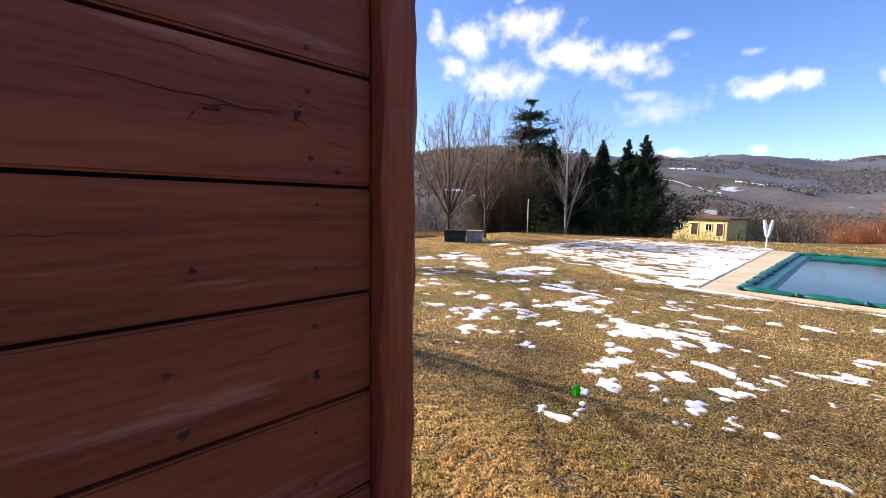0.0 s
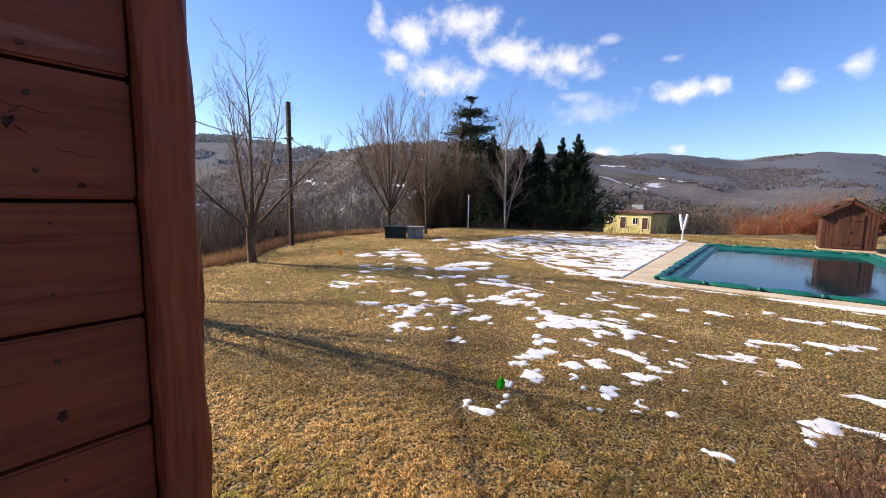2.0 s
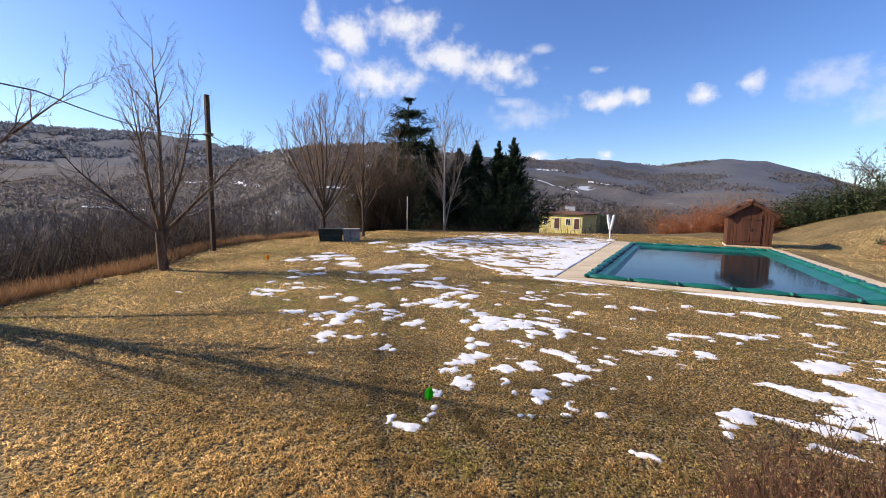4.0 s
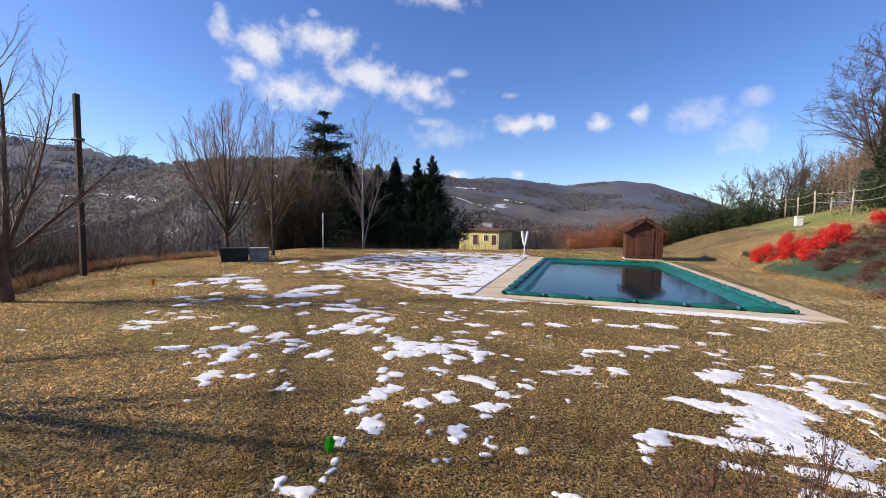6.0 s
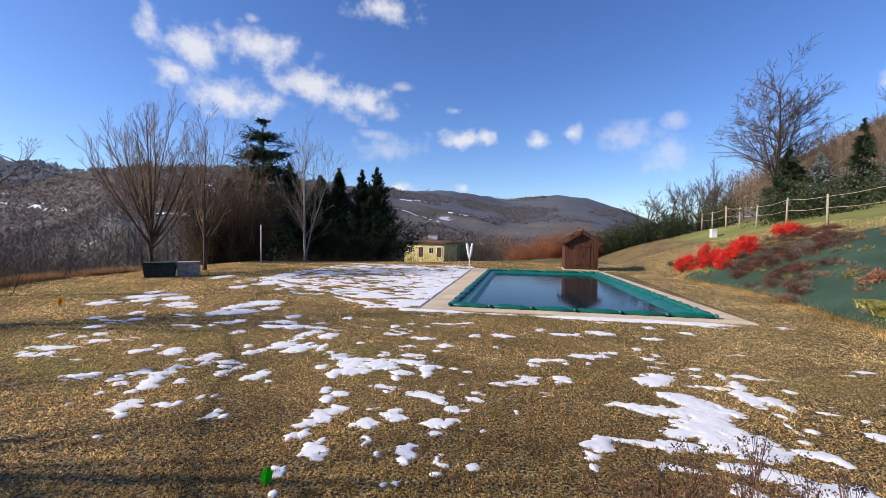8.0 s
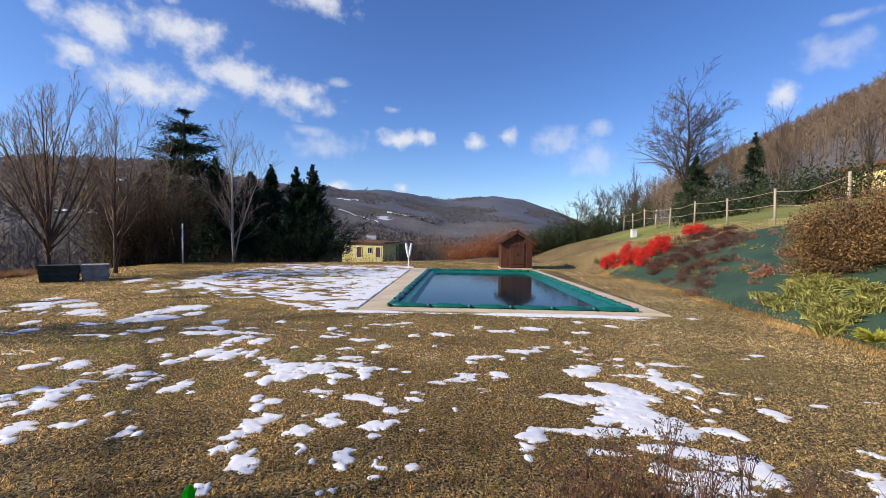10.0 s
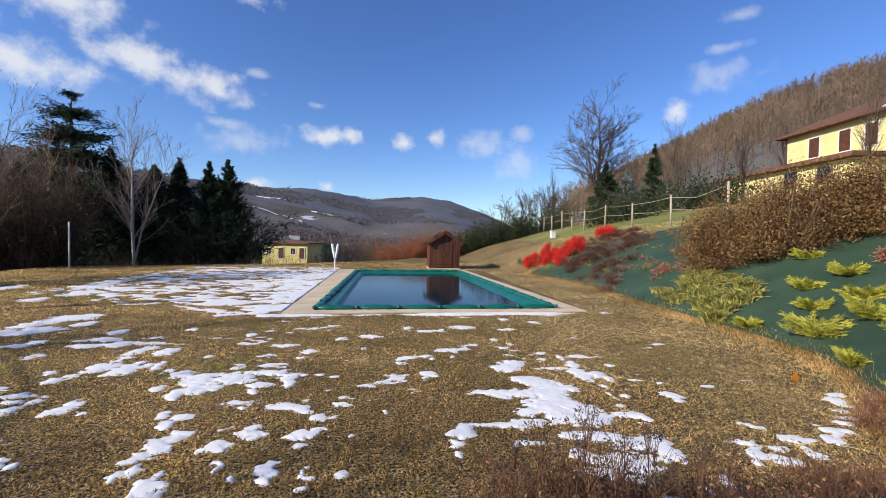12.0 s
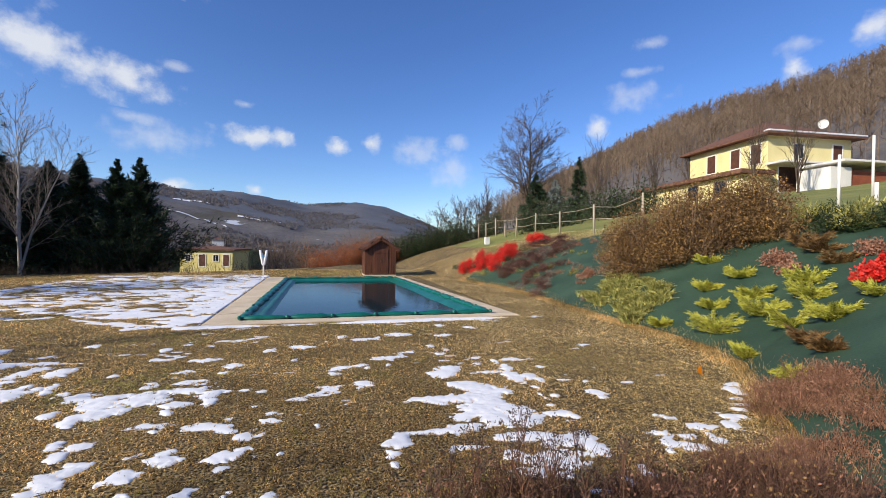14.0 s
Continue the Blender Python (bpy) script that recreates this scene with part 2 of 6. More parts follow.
def cloud_material(name, dense):
    m = bpy.data.materials.new(name)
    m.use_nodes = True
    nt = m.node_tree
    N, L = nt.nodes, nt.links
    N.remove(N["Principled BSDF"])
    co, info = N.new("ShaderNodeTexCoord"), N.new("ShaderNodeObjectInfo")
    off = N.new("ShaderNodeVectorMath")
    off.operation = "MULTIPLY_ADD"
    sc = N.new("ShaderNodeCombineXYZ")
    for i in range(3):
        L.new(info.outputs["Random"], sc.inputs[i])
    off.inputs[1].default_value = (4000, 4000, 4000)
    L.new(sc.outputs[0], off.inputs[0])
    L.new(co.outputs["Object"], off.inputs[2])
    no = N.new("ShaderNodeTexNoise")
    no.inputs["Scale"].default_value, no.inputs["Detail"].default_value, no.inputs["Roughness"].default_value = 0.010, 7, 0.56
    L.new(off.outputs[0], no.inputs["Vector"])
    uv = N.new("ShaderNodeVectorMath")
    uv.operation = "SUBTRACT"
    uv.inputs[1].default_value = (0.5, 0.5, 0.5)
    L.new(co.outputs["Generated"], uv.inputs[0])
    flat = N.new("ShaderNodeVectorMath")
    flat.operation = "MULTIPLY"
    flat.inputs[1].default_value = (2, 2, 0)
    L.new(uv.outputs[0], flat.inputs[0])
    ln = N.new("ShaderNodeVectorMath")
    ln.operation = "LENGTH"
    L.new(flat.outputs[0], ln.inputs[0])
    add = N.new("ShaderNodeMath")
    add.operation = "MULTIPLY_ADD"  # noise * 1.7 - radius
    add.inputs[1].default_value = 2.3
    neg = N.new("ShaderNodeMath")
    neg.operation = "MULTIPLY"
    neg.inputs[1].default_value = -1.15
    L.new(ln.outputs["Value"], neg.inputs[0])
    L.new(no.outputs[0], add.inputs[0])
    L.new(neg.outputs[0], add.inputs[2])
    mr = N.new("ShaderNodeMapRange")
    mr.interpolation_type = "SMOOTHSTEP"
    mr.inputs[1].default_value, mr.inputs[2].default_value, mr.inputs[4].default_value = 0.08, 1.3, dense
    L.new(add.outputs[0], mr.inputs[0])
    em, tp, ms = N.new("ShaderNodeEmission"), N.new("ShaderNodeBsdfTransparent"), N.new("ShaderNodeMixShader")
    em.inputs[0].default_value, em.inputs[1].default_value = (0.92, 0.95, 1.0, 1), 0.72
    L.new(mr.outputs[0], ms.inputs[0])
    L.new(tp.outputs[0], ms.inputs[1])
    L.new(em.outputs[0], ms.inputs[2])
    L.new(ms.outputs[0], N["Material Output"].inputs[0])
    return m


CLOUD = cloud_material("cloud", 0.86)
THIN_CLOUD = cloud_material("thin_cloud", 0.42)

# ---- builders ----
RNG = np.random.default_rng(7)


def fast_mesh(name, verts, faces, mats, index=None, smooth=False):
    """A mesh from arrays of corners and of faces with the same number of corners."""
    verts, faces = np.asarray(verts, np.float32), np.asarray(faces, np.int32)
    me = bpy.data.meshes.new(name)
    n, k = faces.shape
    me.vertices.add(len(verts))
    me.vertices.foreach_set("co", verts.ravel())
    me.loops.add(n * k)
    me.loops.foreach_set("vertex_index", faces.ravel())
    me.polygons.add(n)
    me.polygons.foreach_set("loop_start", np.arange(0, n * k, k, dtype=np.int32))
    me.polygons.foreach_set("loop_total", np.full(n, k, np.int32))
    for m in mats if isinstance(mats, (list, tuple)) else [mats]:
        me.materials.append(m)
    if index is not None:
        me.polygons.foreach_set("material_index", np.asarray(index, np.int32))
    me.polygons.foreach_set("use_smooth", np.full(n, smooth, bool))
    me.update(calc_edges=True)
    me.validate()
    return me


def under(ob, parent, label=""):
    ob.parent = parent
    return tagged(ob, label) if label else ob


def part(name, bm, mat, parent, label="", smooth=False):
    """Links a bmesh as one mesh object under a thing or a part."""
    me = bpy.data.meshes.new(name)
    bm.to_mesh(me)
    bm.free()
    me.materials.append(mat)
    if smooth:
        for p in me.polygons:
            p.use_smooth = True
    return under(new(name, me), parent, label) if parent else new(name, me)


def thing(name, at, label, category, group="", kind=""):
    ob = new(name)
    ob.location = at
    ob.empty_display_size = 0.1
    return tagged(ob, label, category, group, kind)


def add_box(bm, x0, x1, y0, y1, z0, z1, bevel=0.0, m=None):
    out = bmesh.ops.create_cube(bm, size=1)["verts"]
    for v in out:
        v.co = (x0 + (v.co.x + 0.5) * (x1 - x0), y0 + (v.co.y + 0.5) * (y1 - y0), z0 + (v.co.z + 0.5) * (z1 - z0))
    if bevel:
        es = list({e for v in out for e in v.link_edges})
        out = [v for v in bmesh.ops.bevel(bm, geom=es, offset=bevel, segments=2, affect="EDGES")["verts"]] + [v for v in out if v.is_valid]
    if m is not None:
        bmesh.ops.transform(bm, matrix=m, verts=list(set(out)))
    return bm


def boxed(x0, x1, y0, y1, z0, z1, bevel=0.0, m=None):
    return add_box(bmesh.new(), x0, x1, y0, y1, z0, z1, bevel, m)


def tubes(segs, sides):
    """Tapered tubes: rows of x0 y0 z0 x1 y1 z1 r0 r1. Returns corners and faces."""
    s = np.asarray(segs, float)
    p, q, r0, r1 = s[:, :3], s[:, 3:6], s[:, 6], s[:, 7]
    d = q - p
    d /= np.linalg.norm(d, axis=1, keepdims=True) + 1e-9
    h = np.where(np.abs(d[:, 2:3]) > 0.9, np.array([[1.0, 0, 0]]), np.array([[0, 0, 1.0]]))
    u = np.cross(d, h)
    u /= np.linalg.norm(u, axis=1, keepdims=True) + 1e-9
    w = np.cross(d, u)
    a = np.arange(sides) * 2 * np.pi / sides
    ring = u[:, None] * np.cos(a)[None, :, None] + w[:, None] * np.sin(a)[None, :, None]
    V = np.concatenate([p[:, None] + ring * r0[:, None, None], q[:, None] + ring * r1[:, None, None]], axis=1).reshape(-1, 3)
    k = np.arange(sides)
    f = np.stack([k, (k + 1) % sides, (k + 1) % sides + sides, k + sides], axis=1)
    F = (np.arange(len(s))[:, None, None] * 2 * sides + f[None]).reshape(-1, 4)
    return V, F


THIN = [0.0035]


def chain(segs, sides):
    """One continuous tube along the segments of a stem."""
    V, F = tubes(segs, sides)
    V = V.reshape(len(segs), 2, sides, 3)
    rings = np.concatenate([V[:1, 0], V[:, 1]])
    k = np.arange(sides)
    F = np.concatenate([np.column_stack([i * sides + k, i * sides + (k + 1) % sides, (i + 1) * sides + (k + 1) % sides, (i + 1) * sides + k]) for i in range(len(segs))])
    return rings.reshape(-1, 3), F


def grow(segs, p, d, length, r, level, rules, rng):
    """One branch with its side branches. rules per level: pieces, wobble, lift, children, angle, ratio, start."""
    pieces, wobble, lift, children, angle, ratio, start = rules[level]
    step = length / pieces
    short = level == 0 and length < 1.6
    taper = 0.35 if short else 0.93
    if short:
        wobble, lift = 0.02, 0.0
    pts = [np.array(p, float)]
    d = np.array(d, float)
    for i in range(pieces):
        d = d + rng.normal(0, wobble, 3) + np.array([0, 0, lift])
        d /= np.linalg.norm(d)
        a = r * (1 - taper * i / pieces)
        b = r * (1 - taper * (i + 1) / pieces)
        q = pts[-1] + d * step
        segs[level].append((*pts[-1], *q, a, b))
        pts.append(q)
    if level + 1 >= len(rules) or short:
        return
    for c in range(children):
        f = start + (1 - start) * (c + rng.random()) / children
        i = min(int(f * pieces), pieces - 1)
        base = pts[i] + (pts[i + 1] - pts[i]) * (f * pieces - i)
        t = pts[i + 1] - pts[i]
        t /= np.linalg.norm(t)
        side = np.cross(t, rng.normal(0, 1, 3))
        side /= np.linalg.norm(side) + 1e-9
        g = angle * rng.uniform(0.7, 1.25)
        nd = t * math.cos(g) + side * math.sin(g)
        grow(segs, base, nd, length * ratio * rng.uniform(0.6, 1.15) * (1.15 - 0.55 * f), max(r * (1 - 0.8 * f) * 0.6, THIN[0]), level + 1, rules, rng)


def bare_tree(name, at, stems, rules, label, bark, twig, seed, group="", thin=0.0035):
    """A leafless tree: stems are (direction, length, radius, offset); the thick wood is the trunk, the fine wood the crown."""
    rng = np.random.default_rng(seed)
    THIN[0] = thin
    t = thing(name, at, label, "tree", group)
    segs = [[] for _ in rules]
    for d, length, r, off in stems:
        grow(segs, off, np.array(d, float) / np.linalg.norm(d), length, r, 0, rules, rng)
    n0 = rules[0][0]
    for k in range(len(stems)):
        under(new("limb" if k else "trunk", fast_mesh("stem", *chain(segs[0][k * n0:(k + 1) * n0], 9), bark, smooth=True)), t)
    fine = [x for s in segs[1:] for x in s]
    tagged(under(new("crown", fast_mesh("crown", *tubes(fine, 3), twig, smooth=True)), t), kind="stuff")
    return t


def blades(P, D, length, width, bend=0.0, rng=RNG):
    """Slim pointed leaves: bases P, directions D, as triangles."""
    n = len(P)
    side = np.cross(D, rng.normal(0, 1, (n, 3)))
    side /= np.linalg.norm(side, axis=1, keepdims=True) + 1e-9
    length, width = np.broadcast_to(length, n)[:, None], np.broadcast_to(width, n)[:, None]
    a, b = P - side * width / 2, P + side * width / 2
    tip = P + D * length
    tip[:, 2] -= bend * length[:, 0]
    return np.stack([a, b, tip], 1).reshape(-1, 3), np.arange(3 * n).reshape(n, 3)


def leaves(P, size, rng=RNG, up=0.3):
    """Small diamond leaves at P with random tilt."""
    n = len(P)
    d = rng.normal(0, 1, (n, 3)) + np.array([0, 0, up])
    d /= np.linalg.norm(d, axis=1, keepdims=True)
    s = np.cross(d, rng.normal(0, 1, (n, 3)))
    s /= np.linalg.norm(s, axis=1, keepdims=True) + 1e-9
    L = (np.broadcast_to(size, n) * rng.uniform(0.6, 1.3, n))[:, None]
    V = np.stack([P, P + d * L * 0.5 + s * L * 0.3, P + d * L, P + d * L * 0.5 - s * L * 0.3], 1).reshape(-1, 3)
    return V, np.arange(4 * n).reshape(n, 4)


def joined(pairs):
    V, F, o = [], [], 0
    for v, f in pairs:
        V.append(v)
        F.append(f + o)
        o += len(v)
    return np.concatenate(V), np.concatenate(F)


def unit(n, rng, flat=1.0):
    d = rng.normal(0, 1, (n, 3))
    d[:, 2] = np.abs(d[:, 2]) * flat
    return d / np.linalg.norm(d, axis=1, keepdims=True)


def shrub(name, at, rx, ry, h, n_leaf, leaf, leaf_mat, n_stem, stem_mat, label, seed, group="", clumps=9, category="shrub", blade=False, loose=0.20):
    """A shrub: stems fanning from the base and foliage gathered in uneven clumps."""
    rng = np.random.default_rng(seed)
    t = thing(name, at, label, category, group)
    d = unit(n_stem, rng, 1.2)
    tip = d * np.array([rx, ry, h]) * rng.uniform(0.6, 1.0, (n_stem, 1))
    base = rng.normal(0, 0.18, (n_stem, 3)) * np.array([rx, ry, 0])
    r = rng.uniform(0.004, 0.009, n_stem) * (0.6 + h)
    under(new("twigwork", fast_mesh("twigwork", *tubes(np.column_stack([base, tip, r, r * 0.3]), 3), stem_mat)), t)
    c = unit(clumps, rng, 1.0) * rng.uniform(0.35, 0.8, (clumps, 1))
    k = rng.integers(0, clumps, n_leaf)
    P = c[k] + rng.normal(0, loose, (n_leaf, 3))
    lim = np.linalg.norm(P, axis=1, keepdims=True)
    P = np.where(lim > 1.08, P / lim * rng.uniform(0.85, 1.08, (n_leaf, 1)), P)
    P[:, 2] = np.abs(P[:, 2])
    P = P * np.array([rx, ry, h])
    if blade:
        dd = P / (np.linalg.norm(P, axis=1, keepdims=True) + 1e-6) + rng.normal(0, 0.35, (n_leaf, 3))
        dd /= np.linalg.norm(dd, axis=1, keepdims=True)
        V, F = blades(P, dd, leaf * rng.uniform(0.6, 1.3, n_leaf), leaf * 0.22, 0.0, rng)
    else:
        V, F = leaves(P, leaf, rng)
    under(new("foliage", fast_mesh("foliage", V, F, leaf_mat)), t)
    return t


def conifer(name, at, h, r, n, label, seed, droop=0.1, ragged=0.3, leaf=0.16, mat=None, layers=0, taper=1.0):
    """A conifer: straight trunk, whorls of limbs, sprays of needles along each limb."""
    rng = np.random.default_rng(seed)
    t = thing(name, at, label, "tree")
    under(new("trunk", fast_mesh("trunk", *tubes([(0, 0, -0.8, 0, 0, h * 0.5, h * 0.022, h * 0.014), (0, 0, h * 0.5, 0, 0, h, h * 0.014, 0.01)], 8), BARK_DARK, smooth=True)), t)
    z = h * (0.05 + 0.95 * rng.random(n) ** 0.95)
    if layers:
        z = np.round(z / h * layers) / layers * h + rng.normal(0, 0.2, n)
        z = np.clip(z, 0.3, h * 0.985)
    a = rng.uniform(0, 2 * np.pi, n)
    reach = r * (1 - z / h) ** taper * rng.uniform(1 - ragged, 1.2, n) + 0.03
    slim = np.clip(0.4 + 2.2 * (1 - z / h), 0, 1)
    d = np.column_stack([np.cos(a), np.sin(a), np.full(n, -droop) + rng.normal(0, 0.12, n)])
    if droop < 0:
        z = np.maximum(z + droop * reach, 0.25)
    p = np.column_stack([np.zeros(n), np.zeros(n), z])
    under(new("branchwork", fast_mesh("branchwork", *tubes(np.column_stack([p, p + d * reach[:, None], np.full(n, 0.03), np.full(n, 0.008)]), 3), BARK_DARK)), t)
    m = 80
    f = rng.uniform(0.15, 1.05, (n, m))
    P = p[:, None] + d[:, None] * (reach[:, None] * f)[..., None] + rng.normal(0, 0.09, (n, m, 3)) * (0.05 + reach[:, None, None] * 0.6)
    P[..., 2] -= 0.06 * np.abs(rng.normal(0, 1, (n, m)))
    D = d[:, None] + rng.normal(0, 0.6, (n, m, 3))
    D /= np.linalg.norm(D, axis=2, keepdims=True)
    V, F = blades(P.reshape(-1, 3), D.reshape(-1, 3), leaf * rng.uniform(0.7, 1.8, n * m) * np.repeat(slim, m), leaf * 0.26 * np.repeat(slim, m), 0.1, rng)
    under(new("needles", fast_mesh("needles", V, F, mat or NEEDLE)), t)
    return t


def lattice(x, y, seed):
    """Smooth value noise on the plane, -1 to 1."""
    xi, yi = np.floor(x).astype(np.int64), np.floor(y).astype(np.int64)
    fx, fy = x - xi, y - yi
    fx, fy = fx * fx * (3 - 2 * fx), fy * fy * (3 - 2 * fy)

    def h(i, j):
        k = (i * 374761393 + j * 668265263 + seed * 982451653) & 0x7FFFFFFF
        k = ((k ^ (k >> 13)) * 1274126177) & 0x7FFFFFFF
        return ((k ^ (k >> 16)) & 0xFFFF) / 32767.5 - 1

    return (h(xi, yi) * (1 - fx) + h(xi + 1, yi) * fx) * (1 - fy) + (h(xi, yi + 1) * (1 - fx) + h(xi + 1, yi + 1) * fx) * fy


def fbm(x, y, seed=0, octaves=4):
    v, a = 0.0, 1.0
    for o in range(octaves):
        v = v + a * lattice(x * 2 ** o, y * 2 ** o, seed + o)
        a *= 0.5
    return v / 1.9



# ---- lie of the land ----
def ramp(x, a, b):
    t = np.clip((x - a) / (b - a), 0, 1)
    return t * t * (3 - 2 * t)


FOOT_Y = (-30, -6, 0.5, 1.8, 2.9, 3.6, 4.2, 5.0, 6.5, 9.0, 11.0, 14.0, 20.0, 26.0, 60.0)
FOOT_X = (4.0, 3.2, 2.6, 3.1, 4.0, 4.7, 5.3, 5.65, 5.85, 6.0, 6.3, 6.4, 5.6, 5.0, 5.0)
SKY_A = (-180, -120, -75, -65, -60, -57, -52.6, -50, -44, -38, -28, -17, -10, -2.5, 4.8, 8, 12.5, 17, 21, 26, 32, 39, 45, 51, 56, 63, 80, 110, 150, 180)
SKY_E = (5, 5.5, 7.0, 7.3, 7.5, 6.7, 6.0, 6.6, 7.6, 7.9, 6.9, 6.3, 6.2, 5.1, 5.6, 5.0, 3.6, 1.5, 1.5, 5.5, 9.0, 12.0, 14.4, 15.8, 16.6, 17.8, 18.0, 14, 8, 5)
RIDGE_A = (-180, -75, -60, -50, -38, -28, -17, 0, 17, 24, 40, 80, 130, 180)
RIDGE_R = (500, 1100, 1000, 520, 480, 600, 900, 1200, 1200, 260, 220, 220, 300, 500)


def land(x, y):
    """Height of the ground at x, y (arrays)."""
    x, y = np.asarray(x, float), np.asarray(y, float)
    r = np.hypot(x, y) + 1e-6
    a = np.degrees(np.arctan2(x, y))
    # planted bank beside the lawn and the terrace above it
    d = x - np.interp(y, FOOT_Y, FOOT_X)
    steep = 0.58 - 0.22 * ramp(y, 15, 24) - 0.14 * ramp(-y, -4, -1)
    top = 2.5 - 0.8 * ramp(y, 24, 38)
    dd = np.clip(d, 1e-3, None)
    rise = ((1 / (steep * dd)) ** 4 + (1 / top) ** 4) ** -0.25 + np.clip(d - 5, 0, None) * 0.15
    near = np.where(d > 0, rise, 0)
    # the lawn breaks off towards the valley
    left = np.interp(y, (-30, 0, 3, 5, 7.5, 10, 14, 22), (-6, -7.5, -9.4, -10.9, -13.3, -14.5, -14.8, -15)) - x
    far = y - np.interp(x, (-20, -12, -5, 0, 6, 12), (20, 21.5, 24, 28, 40, 60))
    drop = np.maximum(left, far)
    near = near - 11 * ramp(drop, 0, 60) * (1 - ramp(a, 14, 26)) - 0.1 * np.clip(drop, 0, 12) * (1 - ramp(a, 14, 26))
    # valley floor and hills
    R = np.interp(a, RIDGE_A, RIDGE_R)
    crest = 1.56 + R * np.tan(np.radians(np.interp(a, SKY_A, SKY_E)))
    u = r / R
    low = np.where(a > 20, 0.0, -12.0) + np.where(a > 20, 1, 0) * np.clip(r - 15, 0, 30) * 0.1
    foot = 0.30 - 0.2 * ramp(a, 18, 26)
    hill = low + (crest - low) * (np.clip((u - foot) / (1 - foot), 0, 1) ** 1.25) - np.clip(u - 1, 0, 3) * R * 0.25
    w = ramp(r, 45, 90)
    return near * (1 - w) + hill * w
# ---- end of the land ----


# ---- the ground ----
def make_ground():
    xs, ys = np.arange(-26, 40.01, 0.22), np.arange(-16, 50.01, 0.22)
    X, Y = np.meshgrid(xs, ys)
    Z = land(X, Y)
    f = np.clip((Y - 8.87) / 9.83, 0, 1)
    Z = np.where((X > -1.6) & (X < 3.6 - 0.55 * f) & (Y > 8.9) & (Y < 18.67), -0.8, Z)  # the pool basin
    n, m = len(xs), len(ys)
    V = np.column_stack([X.ravel(), Y.ravel(), Z.ravel()])
    i = (np.arange(m - 1)[:, None] * n + np.arange(n - 1)[None]).ravel()
    F = np.column_stack([i, i + 1, i + 1 + n, i + n])
    cx, cy = X[:-1, :-1].ravel() + 0.11, Y[:-1, :-1].ravel() + 0.11
    left = np.interp(cy, (-30, 0, 3, 5, 7.5, 10, 14, 22), (-6, -7.5, -9.4, -10.9, -13.3, -14.5, -14.8, -15)) - cx
    far = cy - np.interp(cx, (-20, -12, -5, 0, 6, 12), (20, 21.5, 24, 28, 40, 60))
    terrace = cx - np.interp(cy, FOOT_Y, FOOT_X) > 4.2
    index = np.where(np.maximum(left, far) > 0, 1, np.where(terrace & (cy < 30), 2, 0))
    lawn = new("ground", fast_mesh("ground", V, F, [STRAW, ROUGH, GREEN_GRASS], index, smooth=True))
    tagged(lawn, "dry straw-coloured winter lawn with worn brown spots", "lawn", kind="structure")

    az = np.radians(np.arange(-180, 180, 1.0))
    rs = np.concatenate([np.linspace(4, 40, 10), np.geomspace(44, 3200, 110)])
    A, R = np.meshgrid(az, rs)
    X, Y = R * np.sin(A), R * np.cos(A)
    Z = land(X, Y)
    rough = fbm(X / 60, Y / 60, 5) * 5 + fbm(X / 15, Y / 15, 9, 3) * 1.6
    Z = Z + rough * ramp(R, 60, 260)
    inside = (X > -25.5) & (X < 39.5) & (Y > -15.5) & (Y < 49.5)
    Z = Z - np.where(inside, 3.0, 0.03)
    n, m = len(az), len(rs)
    V = np.column_stack([X.ravel(), Y.ravel(), Z.ravel()])
    j = np.arange(n)
    F = np.concatenate([np.column_stack([k * n + j, k * n + (j + 1) % n, (k + 1) * n + (j + 1) % n, (k + 1) * n + j]) for k in range(m - 1)])
    # faces past 640 m take the haze-tinted ridge material
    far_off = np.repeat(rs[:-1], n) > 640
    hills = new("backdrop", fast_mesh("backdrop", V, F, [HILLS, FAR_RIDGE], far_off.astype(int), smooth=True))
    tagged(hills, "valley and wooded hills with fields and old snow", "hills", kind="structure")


make_ground()


# ---- pool ----
DECK = ((-2.2, 8.5), (4.2, 8.5), (3.5, 19.7), (-2.42, 19.7))
RIM = ((-1.63, 8.87), (3.64, 8.87), (3.06, 18.7), (-1.60, 18.7))


def between(a, b, f):
    return (a[0] + (b[0] - a[0]) * f, a[1] + (b[1] - a[1]) * f)


def make_deck():
    deck = thing("pool_deck", (0, 0, 0), "sand-coloured concrete paving round the swimming pool", "paving", kind="structure")
    for i, count in ((0, 6), (1, 10), (2, 6), (3, 10)):
        a, b, c, d = DECK[i], DECK[(i + 1) % 4], RIM[(i + 1) % 4], RIM[i]
        for k in range(count):
            f, g = k / count, (k + 1) / count - 0.0006
            q = [between(a, b, f), between(a, b, g), between(d, c, g), between(d, c, f)]
            bm = bmesh.new()
            lo = [bm.verts.new((x, y, -0.25)) for x, y in q]
            hi = [bm.verts.new((x, y, 0.022 + 0.003 * math.sin(7 * k + i))) for x, y in q]
            bm.faces.new(hi)
            for s in range(4):
                bm.faces.new((lo[s], lo[(s + 1) % 4], hi[(s + 1) % 4], hi[s]))
            bmesh.ops.bevel(bm, geom=[e for e in bm.edges if all(v in hi for v in e.verts)], offset=0.006, segments=2, affect="EDGES")
            part("slab", bm, CONCRETE, deck)


make_deck()


